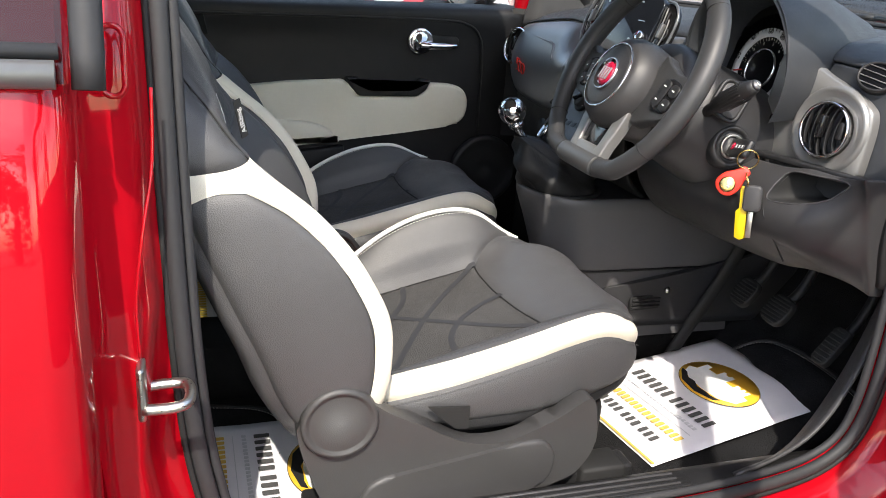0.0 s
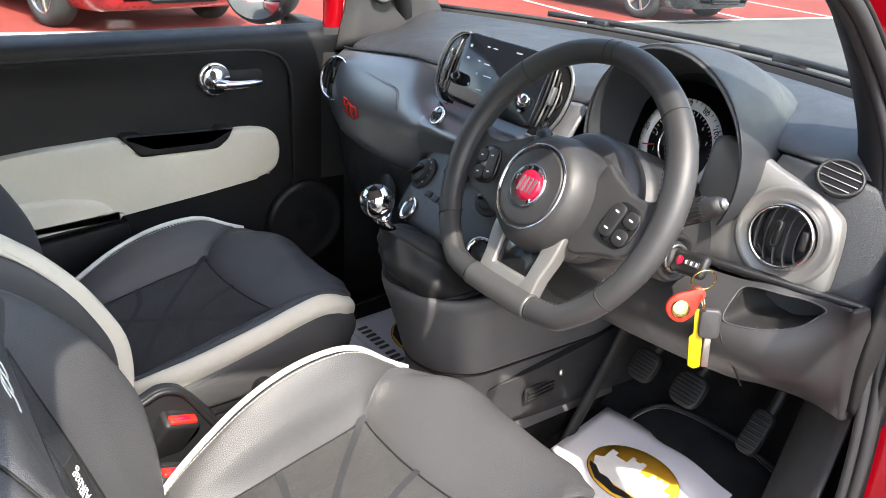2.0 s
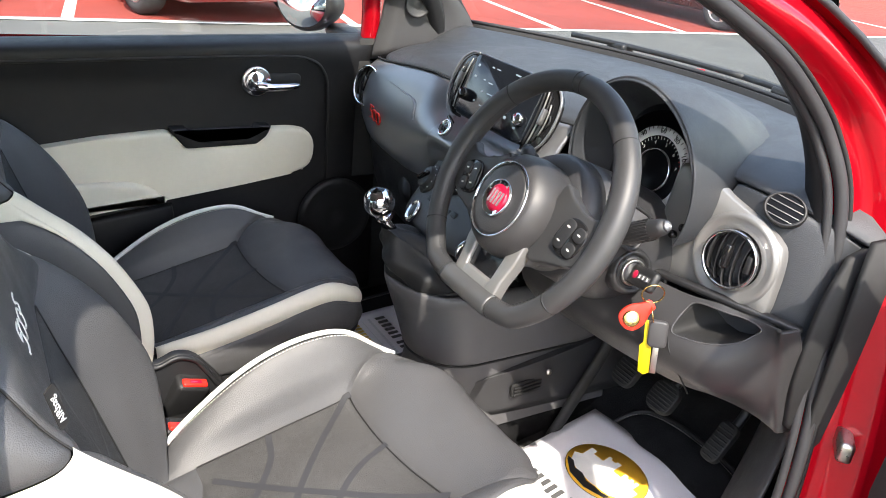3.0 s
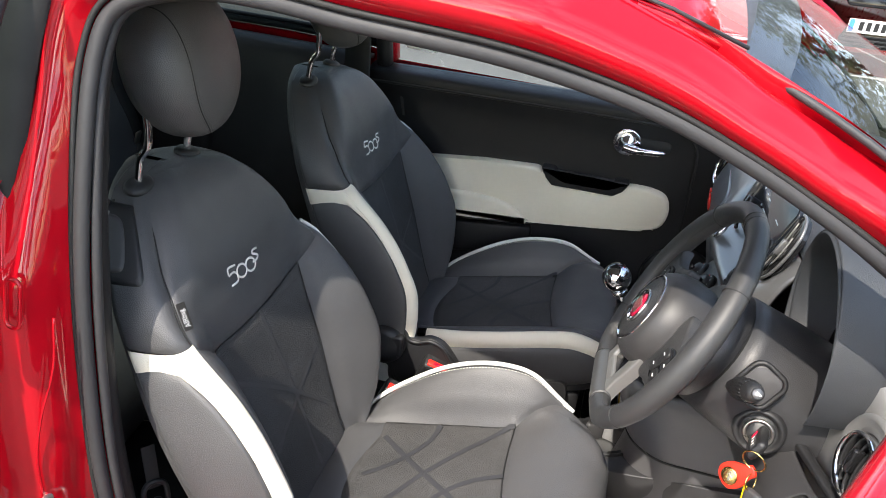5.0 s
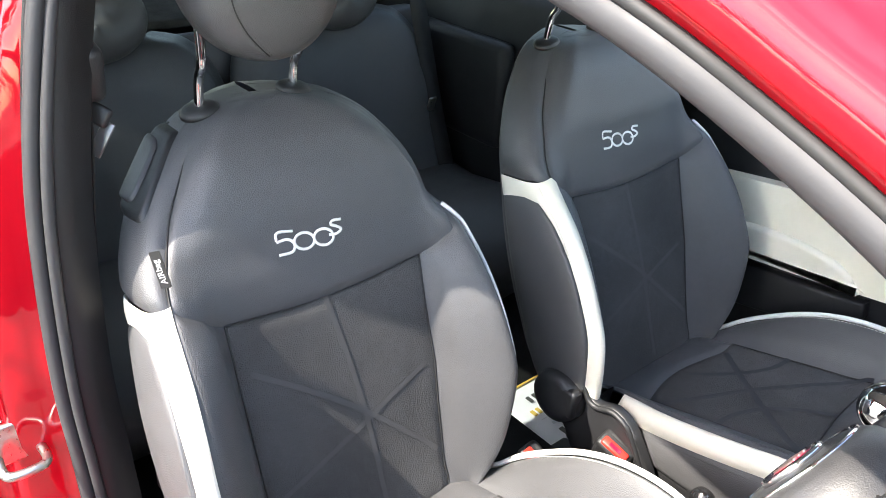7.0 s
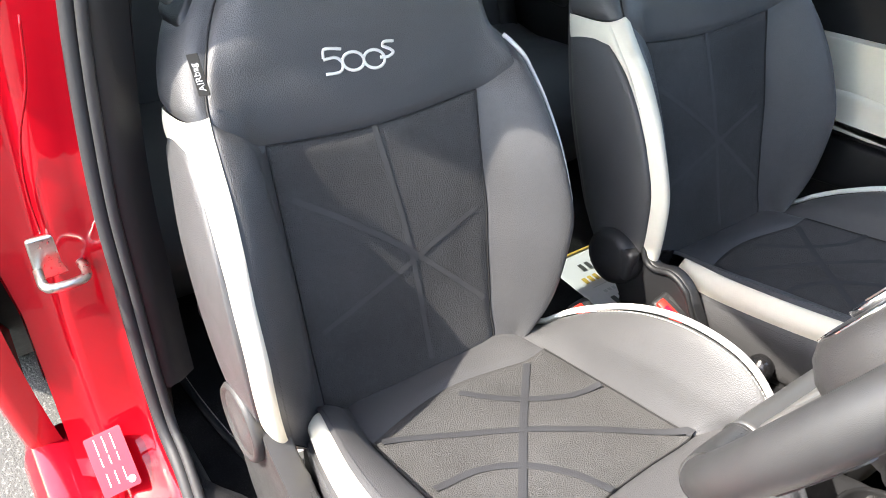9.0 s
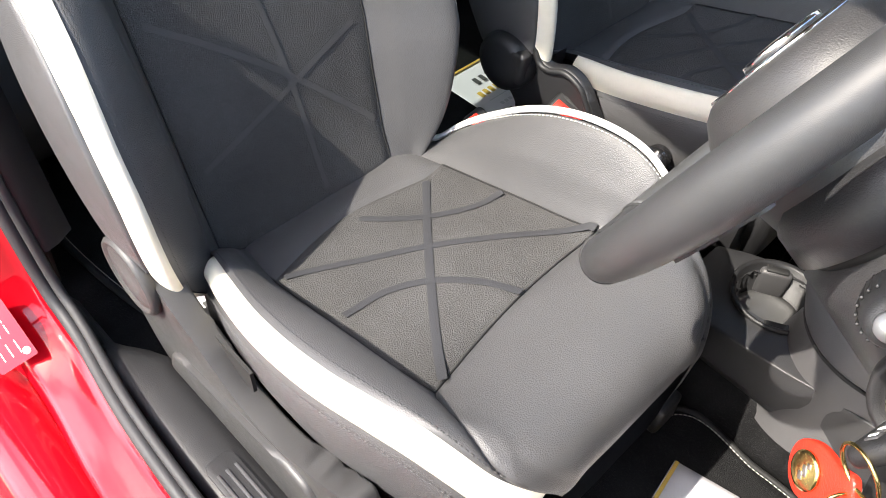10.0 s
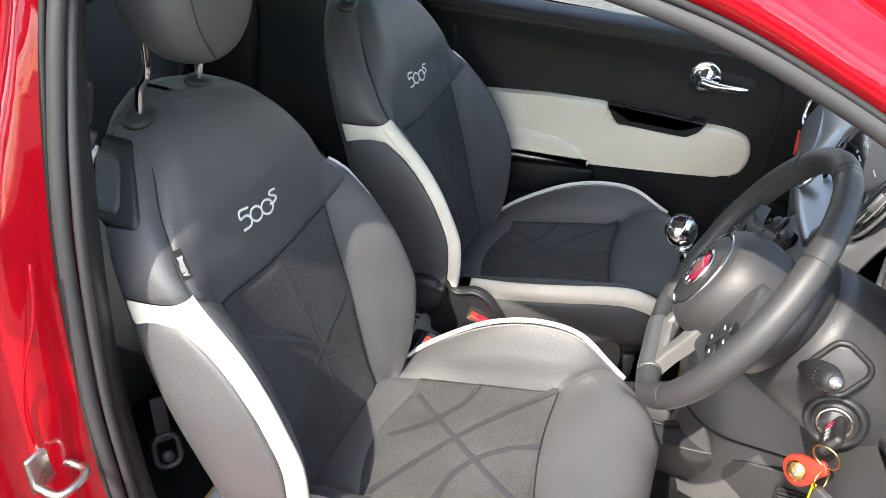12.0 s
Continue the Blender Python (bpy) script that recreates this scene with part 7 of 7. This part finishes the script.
# ---- steering column, stalks, key ----
col = thing("steering_column", (0.72, -0.268, 0.80), "black plastic steering column shroud", "steering column")
CM = frame_of(WC - WN * 0.035, -WN, (0, -1, 0))
part("shroud", lathe("shroud", [(0.055, 0.0), (0.076, 0.006), (0.0835, 0.02), (0.085, 0.041), (0.076, 0.042), (0.076, 0.048), (0.086, 0.049), (0.088, 0.07), (0.093, 0.12), (0.097, 0.20), (0.097, 0.27)], CM, 56, 1.0, 1.0), TRIMPLASTIC, col)
part("shroud_groove", lathe("shroud_groove", [(0.077, 0.042), (0.0775, 0.045), (0.077, 0.048)], CM, 48), INK_SHADE, col)
for s, tip in ((1, (0.716, -0.421, 0.977)), (-1, (0.712, -0.125, 0.985))):
    b0 = WC - WN * 0.10 + Vector((0, -s * 0.075, 0.0))
    t0 = Vector(tip)
    d = (t0 - b0)
    ln_ = d.length
    so2 = part("stalk", lathe("stalk", [(0.008, 0.0), (0.009, ln_ * 0.28), (0.0135, ln_ * 0.36), (0.0150, ln_ * 0.52), (0.0142, ln_ * 0.75), (0.0115, ln_ * 0.92), (0.009, ln_), (0.0, ln_ + 0.001)], frame_of(b0, d), 24), PLASTIC, col, "black ribbed stalk")
    for i in range(22):
        a = 2 * math.pi * i / 22
        part("rib", rbox("rib", (0.0016, 0.0016, ln_ * 0.36), frame_of(b0, d) @ Matrix.Translation((0.0142 * math.cos(a), 0.0142 * math.sin(a), ln_ * 0.64)), 0.0005), PLASTIC, so2)
    cap = part("stalk_cap", lathe("stalk_cap", [(0.0068, ln_), (0.0062, ln_ + 0.004), (0.0, ln_ + 0.005)], frame_of(b0, d), 20), SATIN if s > 0 else PLASTIC, so2)
    if s > 0:
        part("cap_text", letters("cap_text", "TRIP", 0.0042, frame_of(t0 + d.normalized() * 0.0052, d, (0, 0, 1) if False else (0.4, -0.2, 0.8)) @ pose(0, 0, 0, 0, 0, -90)), PIPE, cap)
KEYWAY = Vector((-0.20, -0.96, 0.18)).normalized()
lwm = frame_of((0.755, -0.347, 0.872), KEYWAY, (0.3, 0, 1))
lb = part("ignition_barrel", lathe("ignition_barrel", [(0.036, -0.06), (0.034, -0.004), (0.031, 0.004), (0.027, 0.005), (0.025, 0.000), (0.021, -0.002), (0.018, 0.004), (0.0, 0.004)], lwm, 36), PLASTIC, col, "black ignition barrel")
part("ignition_ring", lathe("ignition_ring", [(0.0195, 0.003), (0.019, 0.007), (0.016, 0.007), (0.015, 0.003)], lwm, 30), STEEL, lb)
spm = frame_of((0.736, -0.347, 0.942), (-0.12, -0.96, 0.22), (0.5, 0, 0.86))
lb2 = part("stalk_plate", plate("stalk_plate", rounded(0.048, 0.042, 0.012), 0.016, spm @ Matrix.Translation((0, 0, -0.012)), 0.002), GREYPLASTIC, col, "charcoal stalk plate")
part("plate_groove", tube("plate_groove", [spm @ Vector((x, y, 0.001)) for x, y in rounded(0.054, 0.048, 0.014)], 0.0035, 8, True), PLASTIC, lb2)

keys = thing("key_ring", (0.74, -0.385, 0.74), "car key in the ignition with red leather fob and yellow tag", "keys")
kx = frame_of((0.758, -0.338, 0.869), KEYWAY, (0.45, 0, 0.89))      # local y across the thin side, towards the driver
KS = 1 if (kx.to_3x3() @ Vector((0, 1, 0))).x < 0 else -1
part("key_head", rbox("key_head", (0.030, 0.013, 0.056), kx @ Matrix.Translation((0, 0, 0.040)), 0.006, 3), PLASTIC, keys, "black key head")
part("key_logo", lathe("key_logo", [(0.0065, 0.0), (0.006, 0.001), (0.0, 0.0012)], frame_of(kx @ Vector((0, KS * 0.0062, 0.026)), kx.to_3x3() @ Vector((0, KS, 0))), 20), BADGERED, keys)
for i in range(3):
    part("key_button", rbox("key_button", (0.008, 0.002, 0.008), kx @ Matrix.Translation((0, KS * 0.0066, 0.039 + 0.009 * i)), 0.001), GREYPLASTIC, keys)
    part("key_symbol", rbox("key_symbol", (0.005, 0.001, 0.003), kx @ Matrix.Translation((0, KS * 0.0076, 0.039 + 0.009 * i)), 0.0003), PIPE, keys)
kr = Vector((0.746, -0.402, 0.876))


def ring_of(c, n, r, w, name, material):
    m = frame_of(c, n)
    part(name, tube(name, [m @ Vector((r * math.cos(a), r * math.sin(a), 0)) for a in np.linspace(0, 2 * math.pi, 30)[:-1]], w, 8, True), material, keys)


ring_of(kr + Vector((0, 0, -0.010)), (0.5, 0.8, 0.2), 0.015, 0.0012, "split_ring", BRASS)
ring_of(kr + Vector((0.004, -0.004, -0.040)), (0.7, -0.6, 0.3), 0.011, 0.0010, "small_ring", BRASS)
fob_m = frame_of(kr + Vector((-0.010, 0.012, -0.046)), (-0.66, -0.72, 0.2), (0.45, -0.5, 0.75)) @ Matrix.Scale(0.80, 4)
part("leather_fob", plate("leather_fob", [tuple(v) for v in curve([(0.034, 0.008), (0.020, 0.012), (0.0, 0.021), (-0.020, 0.020), (-0.030, 0.008), (-0.030, -0.008), (-0.020, -0.020), (0.0, -0.021), (0.020, -0.012), (0.034, -0.008)], 40, True)], 0.006, fob_m, 0.002), REDLEATHER, keys, "red leather key fob")
md = part("fob_medal", lathe("fob_medal", [(0.0145, 0.006), (0.0145, 0.008), (0.012, 0.009), (0.0, 0.009)], fob_m @ Matrix.Translation((-0.010, 0, 0)), 30), BRASS, keys, "brass medallion")
for i, (a, b) in enumerate(((0.004, 0.006), (-0.003, 0.008), (0.001, 0.004))):
    part("medal_relief", rbox("medal_relief", (a if a > 0.002 else 0.004, b, 0.001), fob_m @ Matrix.Translation((-0.012 + 0.004 * i, -0.004 + 0.004 * i, 0.0092)), 0.0003), STEEL, md)
yt = frame_of(kr + Vector((0.004, -0.006, -0.095)), (-0.75, -0.65, 0.05), (0.05, -0.15, -1))
part("yellow_tag", plate("yellow_tag", [(-0.045, 0.0025), (-0.012, 0.003), (-0.006, 0.008), (0.034, 0.008), (0.038, 0.0), (0.034, -0.008), (-0.006, -0.008), (-0.012, -0.003), (-0.045, -0.0025)], 0.0016, yt, 0.0006), YELLOW, keys, "yellow plastic tag")
sk2 = frame_of(kr + Vector((0.012, -0.014, -0.066)), (-0.75, -0.65, 0.05), (0.03, -0.10, -1))
part("spare_key_head", plate("spare_key_head", rounded(0.040, 0.026, 0.007), 0.007, sk2, 0.003), GREYPLASTIC, keys, "grey spare key head")
part("spare_key_blade", rbox("spare_key_blade", (0.040, 0.008, 0.002), sk2 @ Matrix.Translation((0.040, 0, 0.0035)), 0.0006), STEEL, keys)

# ---- lower dash on the driver's side ----
low = thing("lower_dash", (0.85, -0.4, 0.70), "charcoal lower dash panel with an open cubby", "dashboard")
lr = []
END = np.array([(0.815, -0.554, 0.876), (0.832, -0.554, 0.850), (0.848, -0.554, 0.815), (0.857, -0.554, 0.785), (0.868, -0.554, 0.745), (0.882, -0.554, 0.704)])
for y, dx, zb, k in ((-0.13, -0.02, 0.690, 0), (-0.20, -0.012, 0.690, 0), (-0.30, 0.0, 0.690, 0), (-0.40, 0.012, 0.695, 0), (-0.45, 0.022, 0.705, 0), (-0.485, 0.032, 0.708, 0), (-0.515, 0.040, 0.708, 0.30), (-0.540, 0.046, 0.704, 0.75), (-0.554, 0.05, 0.704, 1)):
    row = np.array([(0.800 + dx, y, 0.852 + 0.012 * min(1, max(0, (-y - 0.38) / 0.06))), (0.770 + dx, y, 0.825), (0.755 + dx, y, 0.79), (0.765 + dx, y, 0.755), (0.800 + dx, y, zb + 0.024), (0.84 + dx, y, zb)])
    row = row * (1 - k) + END * k
    row[:, 1] = y
    lr.append([tuple(v) for v in row])
lr.append([(x + 0.030, -0.558, z) for x, y, z in END])
POCKET = [tuple(v) for v in curve([(-0.424, 0.853), (-0.470, 0.858), (-0.516, 0.860), (-0.513, 0.848), (-0.500, 0.832), (-0.475, 0.819), (-0.445, 0.812), (-0.422, 0.812), (-0.418, 0.832)], 60, True)]
KP = skin(lr, 90)
KP = np.stack([curve(KP[:, j], 110) for j in range(90)], 1)
part("knee_panel", cut_out(sheet("knee_panel", KP, 0.006, (-1, 0, 0)), POCKET), KNEE, low, "charcoal knee panel")
def knee_x(y, z):
    """The knee panel's face at a place."""
    d = abs(KP[..., 1] - y) + abs(KP[..., 2] - z)
    return float(KP.reshape(-1, 3)[int(np.argmin(d)), 0])


mouth = np.array([(knee_x(y, z), y, z) for y, z in POCKET])
mid_p = mouth.mean(0)
# pocket walls coloured near-black: the shade inside is put into the colour
cub = part("cubby", grid("cubby", np.array([mouth + np.array((-0.001, 0, 0)), mouth * 0.98 + mid_p * 0.02 + np.array((0.02, 0, 0)), mouth * 0.92 + mid_p * 0.08 + np.array((0.075, 0, 0)), mouth * 0.1 + mid_p * 0.9 + np.array((0.08, 0, 0))]), True), INK_SHADE, low, "open cubby pocket")
part("cubby_rim", tube("cubby_rim", mouth, 0.0012, 8, True), GREYPLASTIC, cub)
part("panel_strip", rbox("panel_strip", (0.014, 0.24, 0.010), pose(0.838, -0.43, 0.862, 0, 0, 17), 0.003), PLASTIC, low)
side_t = [[(0.90, -0.552, 0.97), (0.87, -0.555, 0.90), (0.865, -0.556, 0.80), (0.882, -0.556, 0.72)], [(1.05, -0.545, 1.0), (1.05, -0.548, 0.90), (1.05, -0.55, 0.80), (1.05, -0.55, 0.72)]]
part("end_panel", sheet("end_panel", skin(side_t, 24), 0.01, (0, 1, 0)), INK_SHADE, low)

# joint in the lower panel under the cubby
part("panel_joint", tube("panel_joint", curve([(0.7795, -0.4085, 0.819), (0.7735, -0.4235, 0.799), (0.7735, -0.4315, 0.784), (0.7885, -0.4455, 0.752), (0.8085, -0.4515, 0.721)], 24), 0.0013, 6), INK_SHADE, low)

# ---- pedals ----
for nm, at, w, h in (("clutch_pedal", (1.007, -0.166, 0.533), 0.056, 0.060), ("brake_pedal", (1.003, -0.265, 0.540), 0.062, 0.060), ("throttle_pedal", (1.02, -0.388, 0.525), 0.038, 0.078)):
    pdl = thing(nm, (at[0], at[1], at[2]), "black ribbed rubber " + nm.split("_")[0] + " pedal", "pedal", "pedals")
    m = frame_of(at, (-0.80, 0, 0.60), (0, -1, 0))
    pad = part("pad", plate("pad", rounded(w * 0.92, h, w * 0.34), 0.014, m @ Matrix.Translation((0, 0, -0.007)), 0.004, 3), INK_SHADE, pdl)
    for i in range(8):
        part("rib", rbox("rib", (w * (0.78 if 0 < i < 7 else 0.52), 0.003, 0.003), m @ Matrix.Translation((0, h * (-0.40 + 0.114 * i), 0.007)), 0.001), PLASTIC, pad)
    part("arm", tube("arm", curve([at, (at[0] + 0.05, at[1], at[2] + 0.05), (at[0] + 0.10, at[1] + 0.01, at[2] + 0.18), (at[0] + 0.10, at[1] + 0.01, at[2] + 0.30)], 16), 0.009, 8, up=(0, 1, 0)), PLASTIC, pdl)
brc = thing("footwell_brace", (1.0, -0.11, 0.40), "black footwell brace beside the console", "bracket")
part("bar", tube("bar", curve([(0.90, -0.105, 0.36), (0.95, -0.108, 0.46), (1.0, -0.11, 0.56), (1.06, -0.11, 0.70)], 14), 0.015, 10, flat=0.5, up=(0, 1, 0)), INK_SHADE, brc)

# ---- mats and paper covers ----
def floor_z(x):
    """Rise of the carpet towards the pedals."""
    return float(np.interp(x, (0.78, 0.90, 1.03, 1.12), (0, 0.012, 0.038, 0.092)))


def mat_piece(name, outline, z, label):
    """A carpet mat with bound edge and pale stitching."""
    root = thing(name, (*np.mean(outline, 0), z), label, "mat", "floor mats")
    pts = curve(outline, 120, True)
    c = pts.mean(0)
    rings_ = [c + (pts - c) * k for k in np.linspace(1.0, 0.02, 14)]
    P = np.array([[(x, y, z + 0.006 + floor_z(x)) for x, y in r] for r in rings_])
    part("carpet_face", grid("carpet_face", np.concatenate([P[:1] - np.array((0, 0, 0.006)), P]), True), CARPET, root)
    c = pts.mean(0)
    inner = c + (pts - c) * 0.97
    part("edge_binding", tube("edge_binding", [(x, y, z + 0.005 + floor_z(x)) for x, y in pts], 0.005, 6, True), INK_SHADE, root)
    part("stitching", dashes("stitching", [(x, y, z + 0.0072 + floor_z(x)) for x, y in inner], (0, 0, 1), 0.006, 0.004, 0.0006), CREAM_THREAD, root)


mat_piece("floor_mat", [(0.575, -0.10), (0.70, -0.082), (0.80, -0.090), (0.92, -0.13), (1.06, -0.150), (1.10, -0.22), (1.10, -0.38), (1.06, -0.47), (0.90, -0.49), (0.62, -0.49), (0.57, -0.40)], 0.345, "black carpet mat with white edge stitching, driver side")
mat_piece("floor_mat", [(0.575, 0.13), (0.80, 0.13), (1.06, 0.17), (1.10, 0.35), (1.06, 0.53), (0.70, 0.55), (0.57, 0.50)], 0.345, "black carpet mat, passenger side")
mat_piece("floor_mat", [(-0.42, -0.13), (0.05, -0.13), (0.08, -0.30), (0.05, -0.48), (-0.42, -0.48)], 0.345, "black carpet mat in the rear footwell")


def cover(a, b, c, z, label):
    """A printed paper mat: corner a, corner b along its width, corner c along its height; printed writing as bars."""
    a, b, c = [Vector((*q, z + floor_z(q[0]))) for q in (a, b, c)]
    u, v = b - a, c - a
    w, h = u.length, v.length
    u.normalize()
    v = (v - u * v.dot(u)).normalized()
    n = u.cross(v)
    if n.z < 0:
        n = -n
    M = Matrix.Translation(a) @ Matrix((u, v, n)).transposed().to_4x4()
    root = thing("paper_mat", a + (u * w + v * h) / 2, label, "paper mat", "paper mats")
    P = np.array([[tuple(M @ Vector((w * i / 16, h * j / 16, 0.002 + 0.0010 * math.sin(i * 0.9 + j * 0.5) * math.sin(j * 0.7)))) for i in range(17)] for j in range(17)])
    if normals_of(P)[8, 8, 2] < 0:
        P = P[:, ::-1]
    part("sheet", sheet("sheet", P, 0.0006), PAPER, root)

    def bar(x, y, bw, bh, material, name="print_bar", dz=0.0055):
        part(name, plate(name, rounded(bw, bh, min(bw, bh) * 0.15, 2), 0.0004, M @ Matrix.Translation((x * w, y * h, dz))), material, root)

    ex, ey, er = 0.5, 0.685, 0.290 * w
    part("emblem", lathe("emblem", [(er * 1.015, 0.0045), (er * 1.015, 0.005), (0, 0.005)], M @ Matrix.Translation((ex * w, ey * h, 0)), 48, 1.0, 0.80), INK_SHADE, root)
    em = part("emblem_sun", lathe("emblem_sun", [(er, 0.0048), (er, 0.0056), (0, 0.0056)], M @ Matrix.Translation((ex * w, ey * h, 0)), 48, 1.0, 0.80), ORANGEINK, root, "orange oval emblem")
    cas = [(-0.90, -0.10), (-0.74, 0.02), (-0.74, 0.44), (-0.58, 0.44), (-0.58, 0.28), (-0.29, 0.28), (-0.29, 0.58), (-0.20, 0.58), (-0.20, 0.50), (-0.06, 0.50), (-0.06, 0.58), (0.06, 0.58), (0.06, 0.20), (0.30, 0.18), (0.30, 0.38), (0.40, 0.38), (0.40, 0.30), (0.48, 0.30), (0.48, 0.38), (0.56, 0.38), (0.56, 0.30), (0.62, 0.30), (0.62, 0.38), (0.70, 0.38), (0.70, 0.08), (0.86, 0.06), (0.84, -0.36), (0.50, -0.62), (0.0, -0.66), (-0.5, -0.56), (-0.78, -0.40)]
    part("emblem_castle", plate("emblem_castle", [(x * er, y * er * 0.80) for x, y in cas], 0.0003, M @ Matrix.Translation((ex * w, ey * h, 0.0058))), PALEINK, root)
    sh_ = [(-0.88, -0.38), (-0.70, -0.40), (-0.52, -0.58), (-0.30, -0.56), (-0.10, -0.70), (0.16, -0.68), (0.34, -0.70), (0.58, -0.64), (0.50, -0.80), (0.0, -0.94), (-0.5, -0.82), (-0.82, -0.50)]
    part("emblem_rock", plate("emblem_rock", [(x * er, y * er * 0.80) for x, y in sh_], 0.0003, M @ Matrix.Translation((ex * w, ey * h, 0.0062))), INK_SHADE, root)
    for i in range(12):     # heading bars
        bar(0.15 + 0.060 * i + (0.025 if i > 5 else 0), 0.405, 0.034 * w, 0.070 * h, DARKINK)
    for i in range(22):
        bar(0.14 + 0.033 * i, 0.325, 0.022 * w, 0.020 * h, GREYINK)
    for i in range(18):
        bar(0.14 + 0.043 * i, 0.215, 0.028 * w, 0.044 * h, GOLDINK)
    bar(0.5, 0.275, 0.75 * w, 0.004 * h, GREYINK)
    for i in range(11):
        bar(0.24 + 0.052 * i + (0.02 if i > 4 else 0) + (0.02 if i > 7 else 0), 0.125, 0.029 * w, 0.048 * h, DARKINK)
    bar(0.5, 0.01, 0.99 * w, 0.012 * h, GOLDINK, "print_edge")


cover((0.626, -0.149), (0.666, -0.430), (1.026, -0.112), 0.353, "white printed paper mat with orange emblem, driver side")
cover((0.640, 0.47), (0.640, 0.17), (0.99, 0.47), 0.353, "white printed paper mat with orange emblem, passenger side")
cover((-0.10, 0.46), (-0.10, 0.15), (0.27, 0.46), 0.353, "white printed paper mat in the rear footwell")
cover((-0.085, -0.185), (-0.085, -0.475), (0.265, -0.185), 0.353, "white printed paper mat in the rear footwell")

# ---- rear bench ----
rb = thing("rear_seat", (-0.8, 0, 0.50), "black leather rear bench with two headrests", "car seat")
for s in (-1, 1):
    cy = s * 0.27
    rows = []
    for z, x, w, d in ((0.48, -0.66, 0.24, 0.05), (0.60, -0.69, 0.255, 0.07), (0.75, -0.735, 0.255, 0.075), (0.86, -0.775, 0.235, 0.07), (0.92, -0.81, 0.19, 0.05), (0.94, -0.84, 0.13, 0.03)):
        rows.append([(x - d, cy, z), (x - d, cy - w, z), (x - d * 0.2, cy - w + 0.01, z), (x + 0.02, cy - w * 0.75, z), (x, cy, z), (x + 0.02, cy + w * 0.75, z), (x - d * 0.2, cy + w - 0.01, z), (x - d, cy + w, z)])
    part("backrest", grid("backrest", np.array([curve(r, 48, True) for r in np.stack([curve([q[i] for q in rows], 30) for i in range(8)], 1)]), True), LEATHER, rb)
    cr_ = []
    for x, z, w in ((-0.74, 0.53, 0.25), (-0.60, 0.515, 0.255), (-0.46, 0.535, 0.255), (-0.36, 0.525, 0.25), (-0.335, 0.49, 0.24), (-0.34, 0.42, 0.24)):
        cr_.append([(x, cy - w, z - 0.06), (x, cy - w + 0.01, z - 0.005), (x, cy - w * 0.6, z), (x, cy, z - 0.012), (x, cy + w * 0.6, z), (x, cy + w - 0.01, z - 0.005), (x, cy + w, z - 0.06)])
    part("cushion", sheet("cushion", skin(cr_, 30), 0.05), LEATHER, rb)
    row = []
    for a in np.linspace(-math.pi / 2, math.pi / 2, 20):
        row.append([(-0.815 + 0.05 * math.sin(a) - 0.02 * sq, cy + 0.115 * abs(math.cos(a)) ** 0.6 * cq, 0.99 + 0.082 * abs(math.cos(a)) ** 0.6 * sq) for cq, sq in ((math.cos(q), math.sin(q)) for q in np.linspace(0, 2 * math.pi, 36, endpoint=False))])
    part("headrest", grid("headrest", np.array(row), True), LEATHER, rb)
part("shell", rbox("shell", (0.05, 1.12, 0.44), pose(-0.86, 0, 0.70, 0, -10, 0), 0.02, 3), LEATHER, rb)
part("cushion_base", rbox("cushion_base", (0.34, 1.08, 0.12), Matrix.Translation((-0.56, 0, 0.43)), 0.02, 3), LEATHER, rb)
rbelt = thing("seat_belt", (-0.75, 0.48, 0.50), "black rear seat belt hanging beside the bench", "seat belt", "seat belts")
bl = curve([(-0.90, 0.50, 1.30), (-0.80, 0.49, 1.0), (-0.70, 0.49, 0.70), (-0.64, 0.50, 0.52)], 20)
part("webbing", sheet("webbing", np.array([bl - np.array((0, 0.024, 0)), bl + np.array((0, 0.024, 0))]), 0.0015), INK_SHADE, rbelt)
part("tongue", rbox("tongue", (0.006, 0.022, 0.04), pose(-0.70, 0.475, 0.72, 0, 15, 0), 0.002), STEEL, rbelt)
# warning label on the sill
lab = thing("sill_label", (0.02, -0.70, 0.40), "red sticker with white printed bars on the painted sill", "label")
lu, lv = Vector((0.013, 0.051, 0.021)).normalized(), Vector((0.80, 0.0, -0.60))
ln2 = lu.cross(lv) if lu.cross(lv).z > 0 else lv.cross(lu)
lm = frame_of(Vector((-0.022, -0.652, 0.424)) + ln2 * 0.005, ln2, lv)
part("sticker", plate("sticker", rounded(0.080, 0.050, 0.003), 0.0006, lm), STICKER, lab)
for i in range(3):
    for k, (bx, bw) in enumerate(((-0.024, 0.022), (-0.004, 0.012), (0.020, 0.018))):
        part("print_bar", plate("print_bar", rounded(bw, 0.0015, 0.0004, 2), 0.0004, lm @ Matrix.Translation((bx, -0.012 + 0.011 * i, 0.0007))), PIPE, lab)
part("print_mark", lathe("print_mark", [(0.005, 0.0006), (0.005, 0.001), (0.0, 0.001)], lm @ Matrix.Translation((0.030, 0.016, 0)), 20), PIPE, lab)
